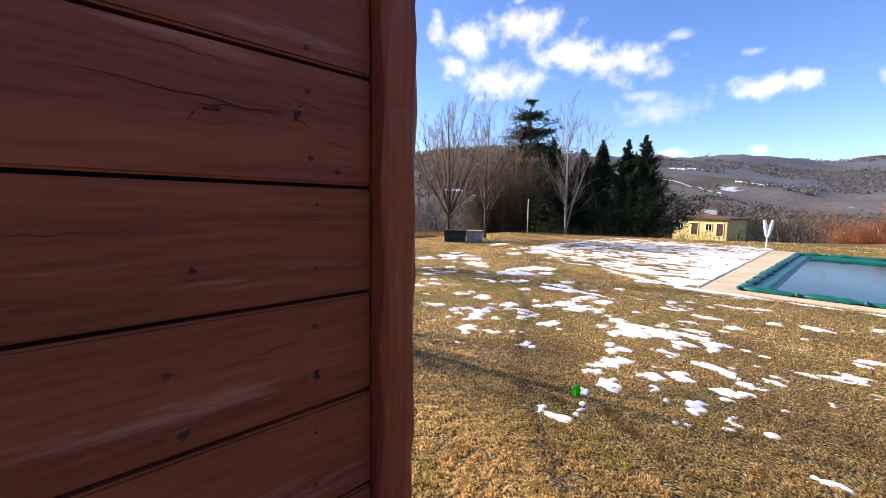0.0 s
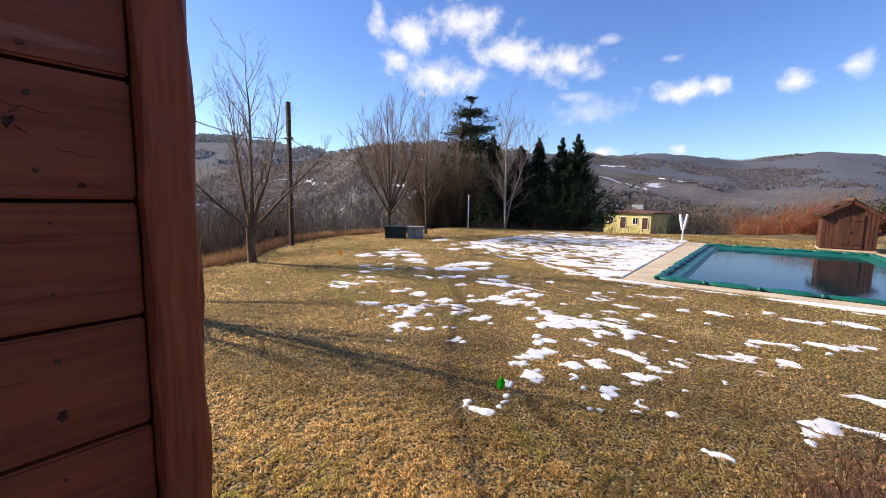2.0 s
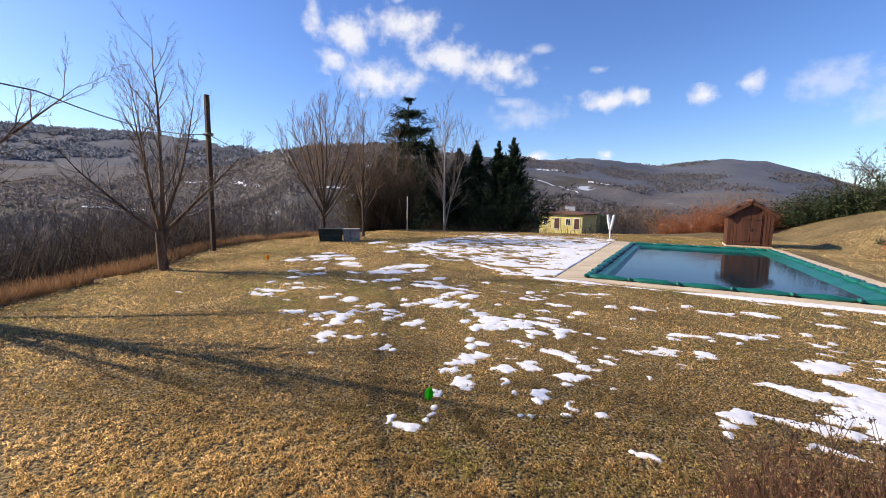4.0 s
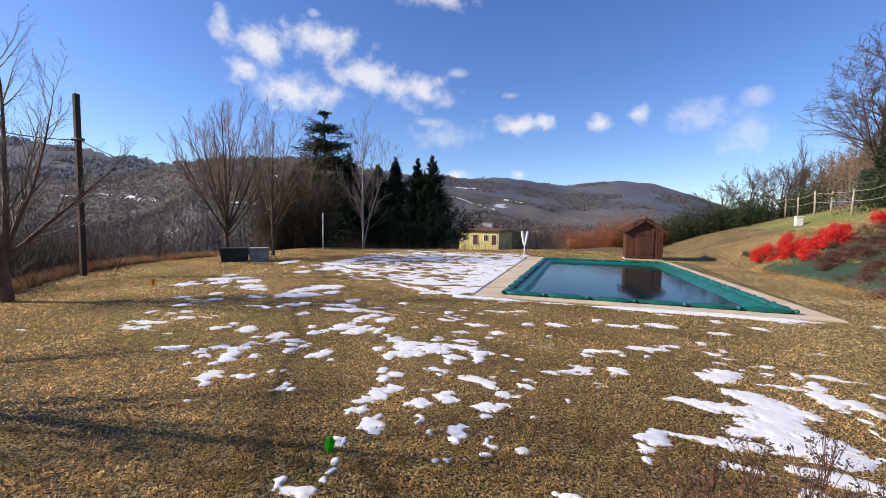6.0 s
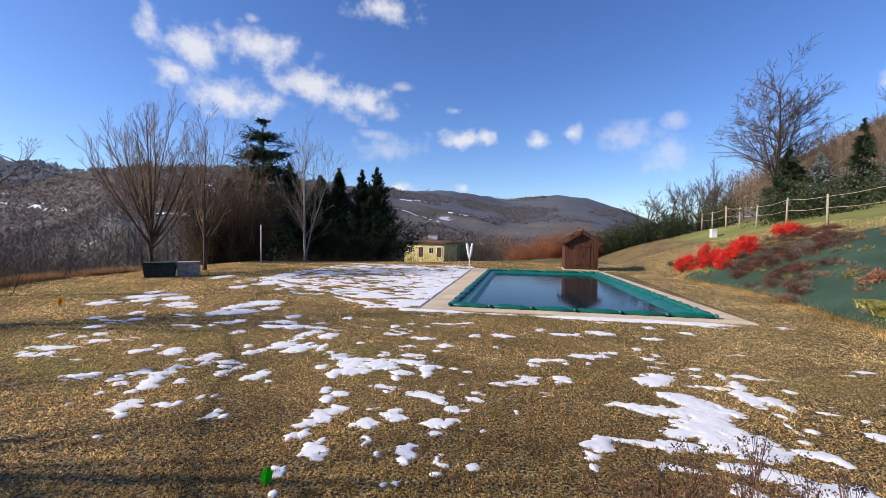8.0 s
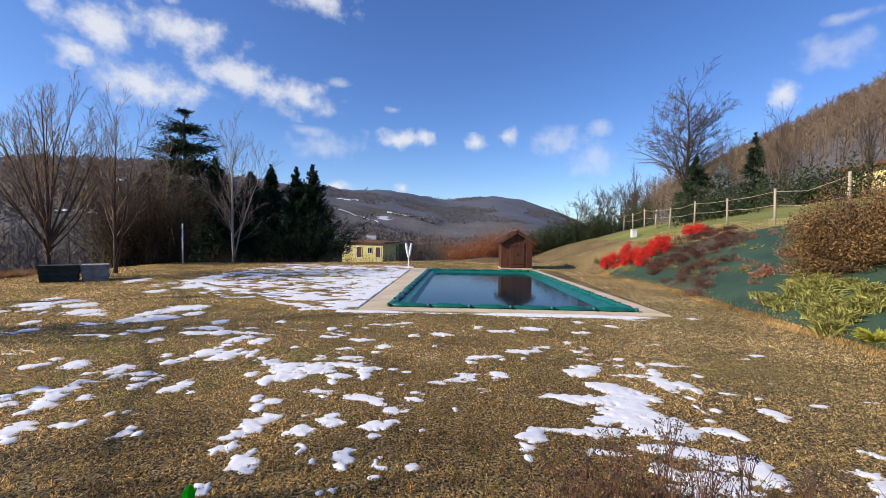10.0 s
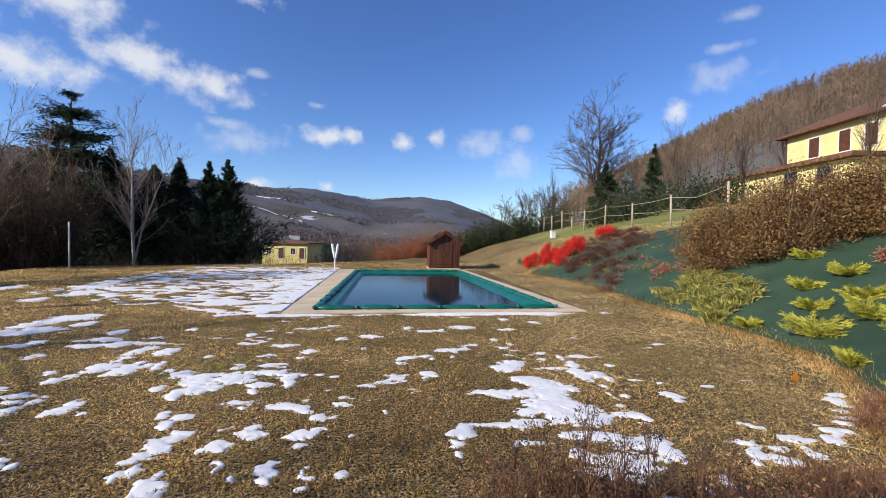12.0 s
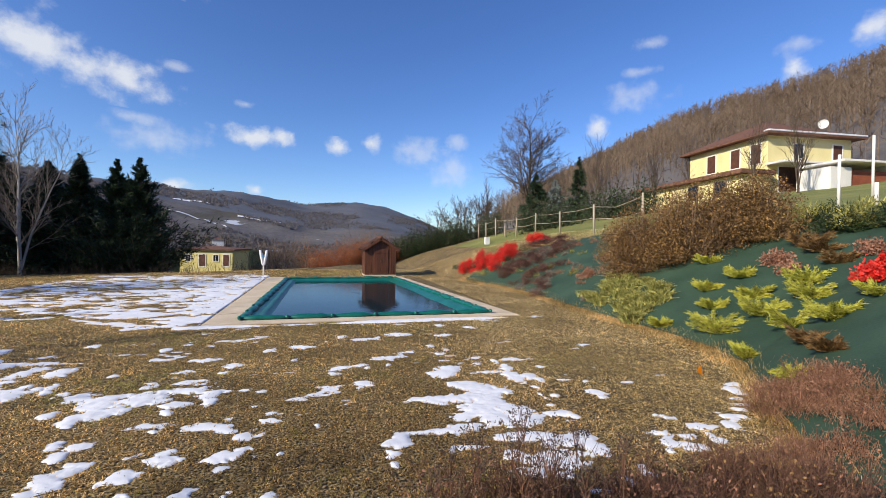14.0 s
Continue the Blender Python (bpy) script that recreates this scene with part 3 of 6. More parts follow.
def make_cover():
    cover = thing("pool_cover", (0, 0, 0), "dark green winter pool cover holding meltwater, with padded edge", "pool cover")
    inner = [(RIM[0][0] + 0.42, RIM[0][1] + 0.30), (RIM[1][0] - 0.30, RIM[1][1] + 0.30), (RIM[2][0] - 0.26, RIM[2][1] - 0.25), (RIM[3][0] + 0.40, RIM[3][1] - 0.25)]
    # sheet, sagging from the rim under the water
    n = 48
    u, v = np.meshgrid(np.linspace(0, 1, n), np.linspace(0, 1, n))
    X = (RIM[0][0] * (1 - u) + RIM[1][0] * u) * (1 - v) + (RIM[3][0] * (1 - u) + RIM[2][0] * u) * v
    Y = RIM[0][1] * (1 - v) + RIM[2][1] * v
    edge = np.minimum(np.minimum(u * 5, (1 - u) * 5), np.minimum(v * 9.6, (1 - v) * 9.6))
    Z = 0.04 - 0.16 * ramp(edge, 0.12, 0.75) + 0.012 * fbm(X * 2, Y * 2, 3) * ramp(edge, 0, 0.3)
    i = (np.arange(n - 1)[:, None] * n + np.arange(n - 1)[None]).ravel()
    under(new("sheet", fast_mesh("sheet", np.column_stack([X.ravel(), Y.ravel(), Z.ravel()]), np.column_stack([i, i + 1, i + 1 + n, i + n]), COVER, smooth=True)), cover, "dark green plastic sheet")
    # water standing on the sheet
    bm = bmesh.new()
    bm.faces.new([bm.verts.new((x, y, -0.045)) for x, y in inner])
    part("water", bm, WATER, cover, "dark still meltwater")
    # water-filled tubes along the edge, with ties between
    rng = np.random.default_rng(4)
    for s, count in ((0, 6), (1, 12), (2, 6), (3, 12)):
        a, b = RIM[s], RIM[(s + 1) % 4]
        ang = math.atan2(b[1] - a[1], b[0] - a[0])
        length = math.dist(a, b) / count
        for k in range(count):
            c = between(a, b, (k + 0.5) / count)
            rings, sides = 9, 8
            V = []
            for r in range(rings):
                f = r / (rings - 1)
                swell = (math.sin(math.pi * min(max(f, 0.03), 0.97)) ** 0.35) * (1 + 0.12 * rng.normal())
                for t in range(sides):
                    q = 2 * math.pi * t / sides
                    V.append(((f - 0.5) * length * 0.97, math.cos(q) * 0.105 * swell + 0.06, 0.055 + 0.06 * math.sin(q) * swell))
            F = [(r * sides + t, r * sides + (t + 1) % sides, (r + 1) * sides + (t + 1) % sides, (r + 1) * sides + t) for r in range(rings - 1) for t in range(sides)]
            ob = under(new("edge_tube", fast_mesh("edge_tube", V, F, COVER, smooth=True)), cover)
            ob.matrix_local = pose(c[0], c[1], 0.0, 0, 0, math.degrees(ang))
            bm = bmesh.new()
            bmesh.ops.create_uvsphere(bm, u_segments=8, v_segments=5, radius=0.05, matrix=Matrix.Translation((*between(a, b, k / count), 0.075)) @ Matrix.Diagonal((0.8, 1.4, 0.8, 1)))
            part("tie", bm, COVER, cover, smooth=True)
    # folded strip lying along one long side
    bm = bmesh.new()
    p, q = (RIM[0][0] + 0.30, RIM[0][1] + 0.3), (RIM[3][0] + 0.28, RIM[3][1] - 0.2)
    for k in range(25):
        c = between(p, q, k / 24)
        for j, (dx, dz) in enumerate(((-0.07, 0.02), (0, 0.045), (0.07, 0.02))):
            bm.verts.new((c[0] + dx + 0.012 * math.sin(k * 1.7), c[1], dz - 0.01 + 0.008 * math.sin(k * 2.3 + j)))
    bm.verts.ensure_lookup_table()
    for k in range(24):
        for j in range(2):
            o = k * 3 + j
            bm.faces.new((bm.verts[o], bm.verts[o + 1], bm.verts[o + 4], bm.verts[o + 3]))
    part("fold", bm, COVER, cover, "folded dark green strip", smooth=True)


make_cover()


# ---- pump hut behind the pool ----
def make_hut():
    hut = thing("pump_hut", (1.85, 20.35, 0), "small brown wooden pump hut with a tiled gable roof", "hut")
    w, dep, eave, apex = 1.51, 1.45, 1.36, 1.84
    rng = np.random.default_rng(2)
    for y0, y1 in ((0.0, 0.03), (dep - 0.03, dep)):
        gap = 0.108
        for k in range(14):
            x0, x1 = k * gap, (k + 1) * gap - 0.008
            if x1 > w:
                break
            z = eave + (apex - eave) * (1 - abs((x0 + x1) / 2 - w / 2) / (w / 2)) - 0.03
            part("board", boxed(x0, x1, y0 + rng.uniform(0, 0.004), y1, 0.05, z, 0.004), WOOD_HUT, hut)
    for x0, x1 in ((0.0, 0.03), (w - 0.03, w)):
        for k in range(13):
            part("board", boxed(x0, x1, 0.034 + k * 0.107, 0.034 + k * 0.107 + 0.1, 0.05, eave, 0.004), WOOD_HUT, hut)
    part("plinth", boxed(-0.03, w + 0.03, -0.03, dep + 0.03, -0.1, 0.06, 0.01), CONCRETE, hut, "low concrete base")
    for x0 in (0.42, 0.775):
        door = part("door", boxed(x0, x0 + 0.345, -0.03, -0.004, 0.09, 1.32, 0.005), WOOD_HUT, hut, "brown boarded door leaf")
        for z in (0.25, 1.12):
            part("batten", boxed(x0 + 0.02, x0 + 0.325, -0.048, -0.031, z, z + 0.08, 0.004), WOOD_HUT, door)
        part("handle", boxed(0.755 if x0 < 0.6 else 0.79, 0.768 if x0 < 0.6 else 0.803, -0.06, -0.031, 0.68, 0.78, 0.003), STEEL, door, "small steel handle")
    for side in (-1, 1):
        run = w / 2 + 0.17
        pitch = math.atan2(apex - eave, w / 2)
        rows, cols = 6, 9
        m = Matrix.Translation((w / 2, 0, apex + 0.03)) @ Matrix.Rotation(side * pitch, 4, "Y")
        x0, x1 = (0.0, run / math.cos(pitch))
        part("roof_board", boxed(min(side * x0, side * x1), max(side * x0, side * x1), -0.14, dep + 0.14, -0.035, -0.005, 0.004, m), WOOD_HUT, hut)
        me = None
        for r in range(rows):
            for c in range(cols):
                L = x1 / rows
                if me is None:
                    bm = bmesh.new()
                    ring = []
                    for e in (0.0, L * 1.18):
                        ring.append([bm.verts.new((e, 0.095 * math.cos(t), 0.055 * math.sin(t) + (0.012 if e else -0.006))) for t in np.linspace(0, math.pi, 7)])
                    for k in range(6):
                        bm.faces.new((ring[0][k], ring[0][k + 1], ring[1][k + 1], ring[1][k]))
                    bmesh.ops.solidify(bm, geom=bm.faces[:], thickness=0.012)
                    me = bpy.data.meshes.new("tile")
                    bm.to_mesh(me)
                    bm.free()
                    me.materials.append(TILE)
                tile = under(new("tile", me), hut)
                tile.matrix_local = m @ pose(side * r * L, -0.06 + c * (dep + 0.12) / (cols - 1), 0, rng.normal(0, 1.5), 0, (0 if side > 0 else 180) + rng.normal(0, 1.5))
        part("bargeboard", boxed(min(side * x0, side * x1), max(side * x0, side * x1), -0.165, -0.14, -0.10, 0.01, 0.004, m), WOOD_HUT, hut)
    bm = bmesh.new()
    bmesh.ops.create_cone(bm, cap_ends=True, segments=10, radius1=0.075, radius2=0.075, depth=dep + 0.3, matrix=Matrix.Translation((w / 2, dep / 2, apex + 0.05)) @ Matrix.Rotation(math.pi / 2, 4, "X"))
    part("ridge", bm, TILE, hut, "rounded clay ridge", smooth=True)


make_hut()


# ---- timber shed at the start of the walk ----
def make_shed():
    wall = thing("wall_shed", (-0.445, -0.57, 0), "red-brown stained wooden shed wall of horizontal boards", "wall", kind="structure")
    rng = np.random.default_rng(6)
    base = 1.592 - 13 * 0.12
    for k in range(19):
        z = base + k * 0.12
        part("plank", boxed(-0.026, 0.0 - abs(rng.normal(0, 0.0008)), -2.7, 0.013, z + 0.0020, z + 0.1180, 0.0026), WOOD_WALL, wall)
    part("backing", boxed(-0.09, -0.028, -2.7, 0.013, 0.0, base + 19 * 0.12), WOOD_DARK, wall)
    part("wall_north", boxed(-2.3, -0.052, -0.02, 0.04, 0.0, base + 19 * 0.12), WOOD_WALL, wall)
    part("wall_west", boxed(-2.3, -2.24, -2.7, -0.02, 0.0, base + 19 * 0.12), WOOD_WALL, wall)
    part("wall_south", boxed(-2.3, -0.03, -2.76, -2.7, 0.0, base + 19 * 0.12), WOOD_WALL, wall)
    part("roof", boxed(-2.4, 0.06, -2.86, 0.1, base + 19 * 0.12, base + 19 * 0.12 + 0.06, 0.01), WOOD_TRIM, wall)
    # corner post: slightly uneven, worn edges
    bm = bmesh.new()
    rings = 60
    for i in range(rings):
        z = (base + 2.275) * i / (rings - 1)
        j = [0.0016 * math.sin(i * 1.3 + q * 2.1) + 0.0009 * math.sin(i * 3.7 + q) for q in range(8)]
        prof = ((-0.028, 0.0155), (0.018, 0.0155), (0.024, 0.020), (0.024, 0.056), (0.018, 0.063), (-0.02, 0.063), (-0.05, 0.063), (-0.05, 0.0155))
        for q, (x, y) in enumerate(prof):
            bm.verts.new((x + j[q], y + j[(q + 3) % 8], z))
    bm.verts.ensure_lookup_table()
    for i in range(rings - 1):
        for q in range(8):
            a, b = i * 8 + q, i * 8 + (q + 1) % 8
            bm.faces.new((bm.verts[a], bm.verts[b], bm.verts[b + 8], bm.verts[a + 8]))
    bm.faces.new([bm.verts[(rings - 1) * 8 + q] for q in range(8)])
    part("corner_post", bm, WOOD_TRIM, wall, "worn red-brown corner post")

    def nail(y, z, r=0.0030):
        bm = bmesh.new()
        bmesh.ops.create_cone(bm, cap_ends=True, segments=12, radius1=r * 0.9, radius2=r * 0.8, depth=0.002, matrix=Matrix.Translation((0.0004, y + 0.57, z)) @ Matrix.Rotation(math.pi / 2, 4, "Y"))
        part("nail", bm, RUST, wall, "rusty nail head")

    nail(-0.633, 1.726)
    nail(-0.632, 1.685)
    nail(-0.630, 1.619)
    nail(-0.624, 1.572, 0.002)
    nail(-0.627, 1.506, 0.002)
    nail(-0.628, 1.443)
    nail(-0.629, 1.385, 0.002)
    nail(-0.630, 1.325, 0.002)
    nail(-0.631, 1.265)

    def knot(y, z, ry, rz, turn=0.0):
        """A dark knot with a raised broken rim."""
        bm = bmesh.new()
        n = 14
        c = bm.verts.new((0.0018, 0, 0))
        inner, outer = [], []
        for k in range(n):
            t = 2 * math.pi * k / n
            w = 1 + 0.22 * math.sin(3 * t + y * 90) + 0.12 * math.sin(5 * t)
            inner.append(bm.verts.new((0.0024, math.cos(t) * ry * 0.4 * w, math.sin(t) * rz * 0.4 * w)))
            outer.append(bm.verts.new((-0.0006, math.cos(t) * ry * 0.68 * w, math.sin(t) * rz * 0.68 * w)))
        for k in range(n):
            bm.faces.new((c, inner[k], inner[(k + 1) % n]))
            bm.faces.new((inner[k], outer[k], outer[(k + 1) % n], inner[(k + 1) % n]))
        bmesh.ops.transform(bm, matrix=Matrix.Translation((0.0, y + 0.57, z)) @ Matrix.Rotation(radians(turn), 4, "X"), verts=bm.verts[:])
        part("knot", bm, WOOD_DARK, wall, "dark broken knot")

    def scar(y, z, w, h):
        """A shallow patch where the skin of the board has torn away."""
        bm = bmesh.new()
        n = 22
        rim = []
        for k in range(n):
            t = 2 * math.pi * k / n
            q = 1 + 0.16 * math.sin(3 * t + 1) + 0.10 * math.sin(7 * t)
            rim.append(bm.verts.new((0.0004, y + 0.57 + math.cos(t) * w * q, z + math.sin(t) * h * q + 0.10 * math.cos(t) * w)))
        top = bm.verts.new((0.0016, y + 0.57, z))
        for k in range(n):
            bm.faces.new((top, rim[k], rim[(k + 1) % n]))
        part("scar", bm, WOOD_WALL, wall, "torn reddish patch in the board", smooth=True)

    scar(-0.716, 1.647, 0.022, 0.007)
    scar(-0.648, 1.659, 0.014, 0.008)
    for y, z, w in ((-0.741, 1.513, 0.010), (-0.755, 1.369, 0.016), (-0.631, 1.387, 0.011), (-0.763, 1.428, 0.009)):
        scar(y, z, w, w * 0.62)
    knot(-0.741, 1.514, 0.0065, 0.0055)
    knot(-0.763, 1.428, 0.0075, 0.005)
    knot(-0.753, 1.371, 0.011, 0.008, 30)
    knot(-0.628, 1.389, 0.007, 0.008, 40)
    knot(-0.645, 1.659, 0.006, 0.010, -30)
    knot(-0.720, 1.6525, 0.013, 0.0035, 8)
    knot(-0.600, 1.607, 0.005, 0.004)
    knot(-0.95, 1.55, 0.010, 0.008)
    knot(-1.02, 1.42, 0.012, 0.008, 20)

    def crack(y0, z0, y1, z1, w=0.0008):
        """A split along the grain, a thin dark uneven strip standing in the face."""
        bm = bmesh.new()
        n = 16
        row = []
        for k in range(n + 1):
            f = k / n
            z = z0 + (z1 - z0) * f + 0.0012 * math.sin(f * 17 + y0 * 40) * math.sin(math.pi * f)
            h = 0.55 * w * (0.15 + math.sin(math.pi * f))
            y = y0 + (y1 - y0) * f + 0.57
            row.append((bm.verts.new((0.0006, y, z - h)), bm.verts.new((0.0006, y, z + h))))
        for k in range(n):
            bm.faces.new((row[k][0], row[k + 1][0], row[k + 1][1], row[k][1]))
        part("crack", bm, WOOD_DARK, wall)

    crack(-0.81, 1.667, -0.645, 1.655, 0.0009)
    crack(-0.66, 1.676, -0.61, 1.668, 0.0006)
    crack(-0.86, 1.548, -0.79, 1.549, 0.0006)
    crack(-0.68, 1.557, -0.60, 1.556, 0.0005)
    crack(-0.72, 1.423, -0.64, 1.433, 0.0006)
    crack(-0.655, 1.669, -0.632, 1.648, 0.0016)
    crack(-0.740, 1.640, -0.728, 1.655, 0.0016)
    crack(-0.738, 1.655, -0.650, 1.660, 0.0010)
    crack(-0.650, 1.660, -0.636, 1.672, 0.0014)
    crack(-0.62, 1.640, -0.585, 1.632, 0.0006)
    crack(-0.78, 1.700, -0.70, 1.694, 0.0005)


make_shed()


# ---- snow ----
snow_count = [0]
SNOW_FIELDS = []


def snow_mesh(name, x0, x1, y0, y1, cell, field, thick):
    """Snow as a low swelling sheet: it dips into the ground where the field falls below nought, which gives ragged thawed edges."""
    xs, ys = np.arange(x0, x1 + cell, cell), np.arange(y0, y1 + cell, cell)
    X, Y = np.meshgrid(xs, ys)
    S = field(X, Y)
    SNOW_FIELDS.append((x0, x1, y0, y1, field))
    Z = np.clip(S * thick * 2.6, -0.03, None)
    Z = np.where(Z > 0, thick * (1 - np.exp(-Z / thick)) + 0.003, Z)
    Z = Z + np.where(Z > 0.008, 0.004 * fbm(X * 14, Y * 14, 77, 2), 0)
    n, m = len(xs), len(ys)
    i = (np.arange(m - 1)[:, None] * n + np.arange(n - 1)[None]).ravel()
    F = np.column_stack([i, i + 1, i + 1 + n, i + n])
    z = Z.ravel()
    F = F[z[F].max(axis=1) > -0.001]
    if len(F) < 3:
        return None
    used, inv = np.unique(F, return_inverse=True)
    V = np.column_stack([X.ravel(), Y.ravel(), z])[used]
    return fast_mesh(name, V, inv.reshape(F.shape), SNOW, smooth=True)


def snow_patch(turn, *lobes):
    """One thawed patch, the union of rounded lobes (x, y, half-width, half-depth), its edge gnawed by fine noise."""
    k = snow_count[0] = snow_count[0] + 1
    c, s = math.cos(radians(turn)), math.sin(radians(turn))

    def field(X, Y):
        f = np.full(np.shape(X), -3.0)
        wx = X + 0.03 * fbm(X * 5, Y * 5, k + 7, 3)
        wy = Y + 0.04 * fbm(X * 5, Y * 5, k + 17, 3)
        for x, y, rx, ry in lobes:
            u, v = (wx - x) * c + (wy - y) * s, -(wx - x) * s + (wy - y) * c
            f = np.maximum(f, (0.92 - np.hypot(u / rx, v / ry)) * min(1.0, 4 * min(rx, ry) + 0.45))
        return f + 0.55 * fbm(X * 6, Y * 8, k + 50, 3) + 0.55 * fbm(X * 19, Y * 24, k + 90, 3)

    e = [max(rx, ry) * 1.35 + 0.05 for _, _, rx, ry in lobes]
    x0, x1 = min(q[0] - d for q, d in zip(lobes, e)), max(q[0] + d for q, d in zip(lobes, e))
    y0, y1 = min(q[1] - d for q, d in zip(lobes, e)), max(q[1] + d for q, d in zip(lobes, e))
    small = max(min(q[2], q[3]) for q in lobes)
    me = snow_mesh("snow_patch", x0, x1, y0, y1, float(np.clip(small / 10, 0.009, 0.015)), field, 0.014 if small > 0.12 else 0.011)
    if me:
        tagged(new("snow_patch", me), "thawing patch of white old snow on dry grass", "snow", "snow patches on the lawn")


snow_patch(0, (-5.73, 7.06, 0.34, 0.27), (-5.53, 7.29, 0.37, 0.23), (-5.91, 7.99, 0.30, 0.34), (-5.75, 8.29, 0.40, 0.36), (-5.22, 7.74, 0.15, 0.25), (-6.03, 7.61, 0.17, 0.25), (-5.98, 7.14, 0.13, 0.23))
snow_patch(1, (-4.16, 6.22, 0.20, 0.12), (-3.80, 6.29, 0.29, 0.16), (-4.18, 6.57, 0.30, 0.13), (-3.39, 6.30, 0.37, 0.09), (-3.56, 6.62, 0.13, 0.09))
snow_patch(-1, (-4.28, 7.10, 0.17, 0.25))
snow_patch(1, (-5.20, 6.07, 0.08, 0.09), (-5.09, 6.27, 0.20, 0.09), (-4.97, 6.48, 0.12, 0.14))
snow_patch(-0, (-4.46, 5.72, 0.13, 0.14))
snow_patch(-2, (-3.35, 5.86, 0.12, 0.27), (-3.35, 5.65, 0.07, 0.10))
snow_patch(-1, (-2.96, 5.86, 0.14, 0.23), (-3.23, 6.07, 0.08, 0.11))
snow_patch(-1, (-3.33, 5.22, 0.20, 0.25), (-3.04, 5.13, 0.19, 0.24), (-3.01, 5.39, 0.07, 0.06))
snow_patch(-0, (-3.77, 5.03, 0.08, 0.08))
snow_patch(-0, (-3.54, 4.80, 0.12, 0.10), (-3.46, 4.93, 0.06, 0.06))
snow_patch(-0, (-4.12, 4.32, 0.06, 0.05))
snow_patch(-1, (-3.93, 4.51, 0.12, 0.14), (-3.94, 4.39, 0.06, 0.07), (-3.76, 4.26, 0.07, 0.10))
snow_patch(-0, (-3.56, 4.37, 0.14, 0.08), (-3.46, 4.21, 0.09, 0.04))
snow_patch(-0, (-3.34, 4.00, 0.09, 0.07), (-3.30, 4.08, 0.05, 0.04))
snow_patch(-1, (-3.26, 4.20, 0.05, 0.08), (-3.27, 4.32, 0.05, 0.04))
snow_patch(-2, (-2.89, 3.99, 0.10, 0.13), (-2.90, 4.14, 0.09, 0.14), (-2.68, 3.92, 0.06, 0.06))
snow_patch(-1, (-3.05, 3.40, 0.04, 0.05))
snow_patch(-1, (-2.92, 3.43, 0.04, 0.03))
snow_patch(-2, (-2.64, 3.14, 0.07, 0.11), (-2.52, 3.07, 0.03, 0.04))
snow_patch(-2, (-1.97, 3.81, 0.05, 0.07), (-1.77, 3.77, 0.09, 0.07), (-1.87, 3.61, 0.07, 0.08), (-1.65, 3.47, 0.10, 0.05), (-1.76, 3.24, 0.12, 0.14), (-1.80, 3.12, 0.09, 0.11), (-1.69, 3.37, 0.08, 0.07), (-1.72, 2.95, 0.05, 0.07), (-1.79, 2.87, 0.05, 0.06), (-1.53, 2.75, 0.10, 0.10), (-1.51, 2.84, 0.05, 0.08), (-1.46, 2.65, 0.05, 0.04))
snow_patch(-1, (-2.33, 4.92, 0.13, 0.14), (-2.37, 4.49, 0.08, 0.08), (-2.05, 4.72, 0.19, 0.21), (-2.09, 4.28, 0.11, 0.18), (-2.02, 4.40, 0.18, 0.17), (-1.73, 4.72, 0.28, 0.19), (-1.40, 4.88, 0.30, 0.13), (-1.13, 4.72, 0.09, 0.16), (-1.11, 4.50, 0.07, 0.09), (-1.38, 4.50, 0.12, 0.07), (-1.41, 4.33, 0.06, 0.07), (-1.86, 4.50, 0.12, 0.15))
snow_patch(-0, (-2.77, 5.29, 0.07, 0.11), (-2.75, 5.13, 0.05, 0.08), (-2.54, 5.02, 0.08, 0.07))
snow_patch(0, (-2.35, 5.61, 0.06, 0.06))
snow_patch(1, (-3.25, 7.21, 0.08, 0.11))
snow_patch(0, (-2.19, 6.73, 0.07, 0.09))
snow_patch(0, (-1.63, 5.59, 0.11, 0.08))
snow_patch(1, (-1.52, 6.07, 0.18, 0.07))
snow_patch(0, (-1.14, 5.77, 0.09, 0.09))
snow_patch(0, (-1.19, 5.46, 0.07, 0.06))
snow_patch(-0, (-0.77, 6.42, 0.08, 0.11))
snow_patch(1, (-0.35, 6.54, 0.16, 0.11))
snow_patch(-0, (-0.40, 5.84, 0.04, 0.07))
snow_patch(0, (0.25, 7.09, 0.10, 0.13))
snow_patch(-2, (-0.09, 3.71, 0.03, 0.05))
snow_patch(-0, (-1.37, 3.94, 0.07, 0.03))
snow_patch(-1, (-1.35, 3.52, 0.06, 0.03))
snow_patch(-1, (-0.35, 3.28, 0.04, 0.04))
snow_patch(-1, (-1.05, 2.78, 0.03, 0.03))
snow_patch(-2, (-0.36, 2.78, 0.04, 0.05))
snow_patch(-2, (-0.59, 2.63, 0.03, 0.03))
snow_patch(-1, (-0.80, 2.50, 0.03, 0.02))
snow_patch(-1, (-0.85, 2.47, 0.03, 0.02))
snow_patch(1, (1.18, 7.11, 0.22, 0.14))
snow_patch(0, (1.55, 6.22, 0.05, 0.08))
snow_patch(1, (2.61, 7.48, 0.13, 0.12))
snow_patch(1, (1.92, 6.91, 0.14, 0.10))
snow_patch(1, (2.13, 7.72, 0.09, 0.12))
snow_patch(0, (1.93, 5.15, 0.10, 0.06))
snow_patch(-2, (2.19, 5.25, 0.04, 0.11))
snow_patch(-1, (2.23, 4.14, 0.04, 0.07))
snow_patch(-0, (2.88, 4.20, 0.04, 0.04))
snow_patch(-3, (2.16, 3.88, 0.02, 0.08))
snow_patch(-1, (2.29, 3.89, 0.04, 0.06))
snow_patch(-0, (2.11, 3.67, 0.04, 0.03))
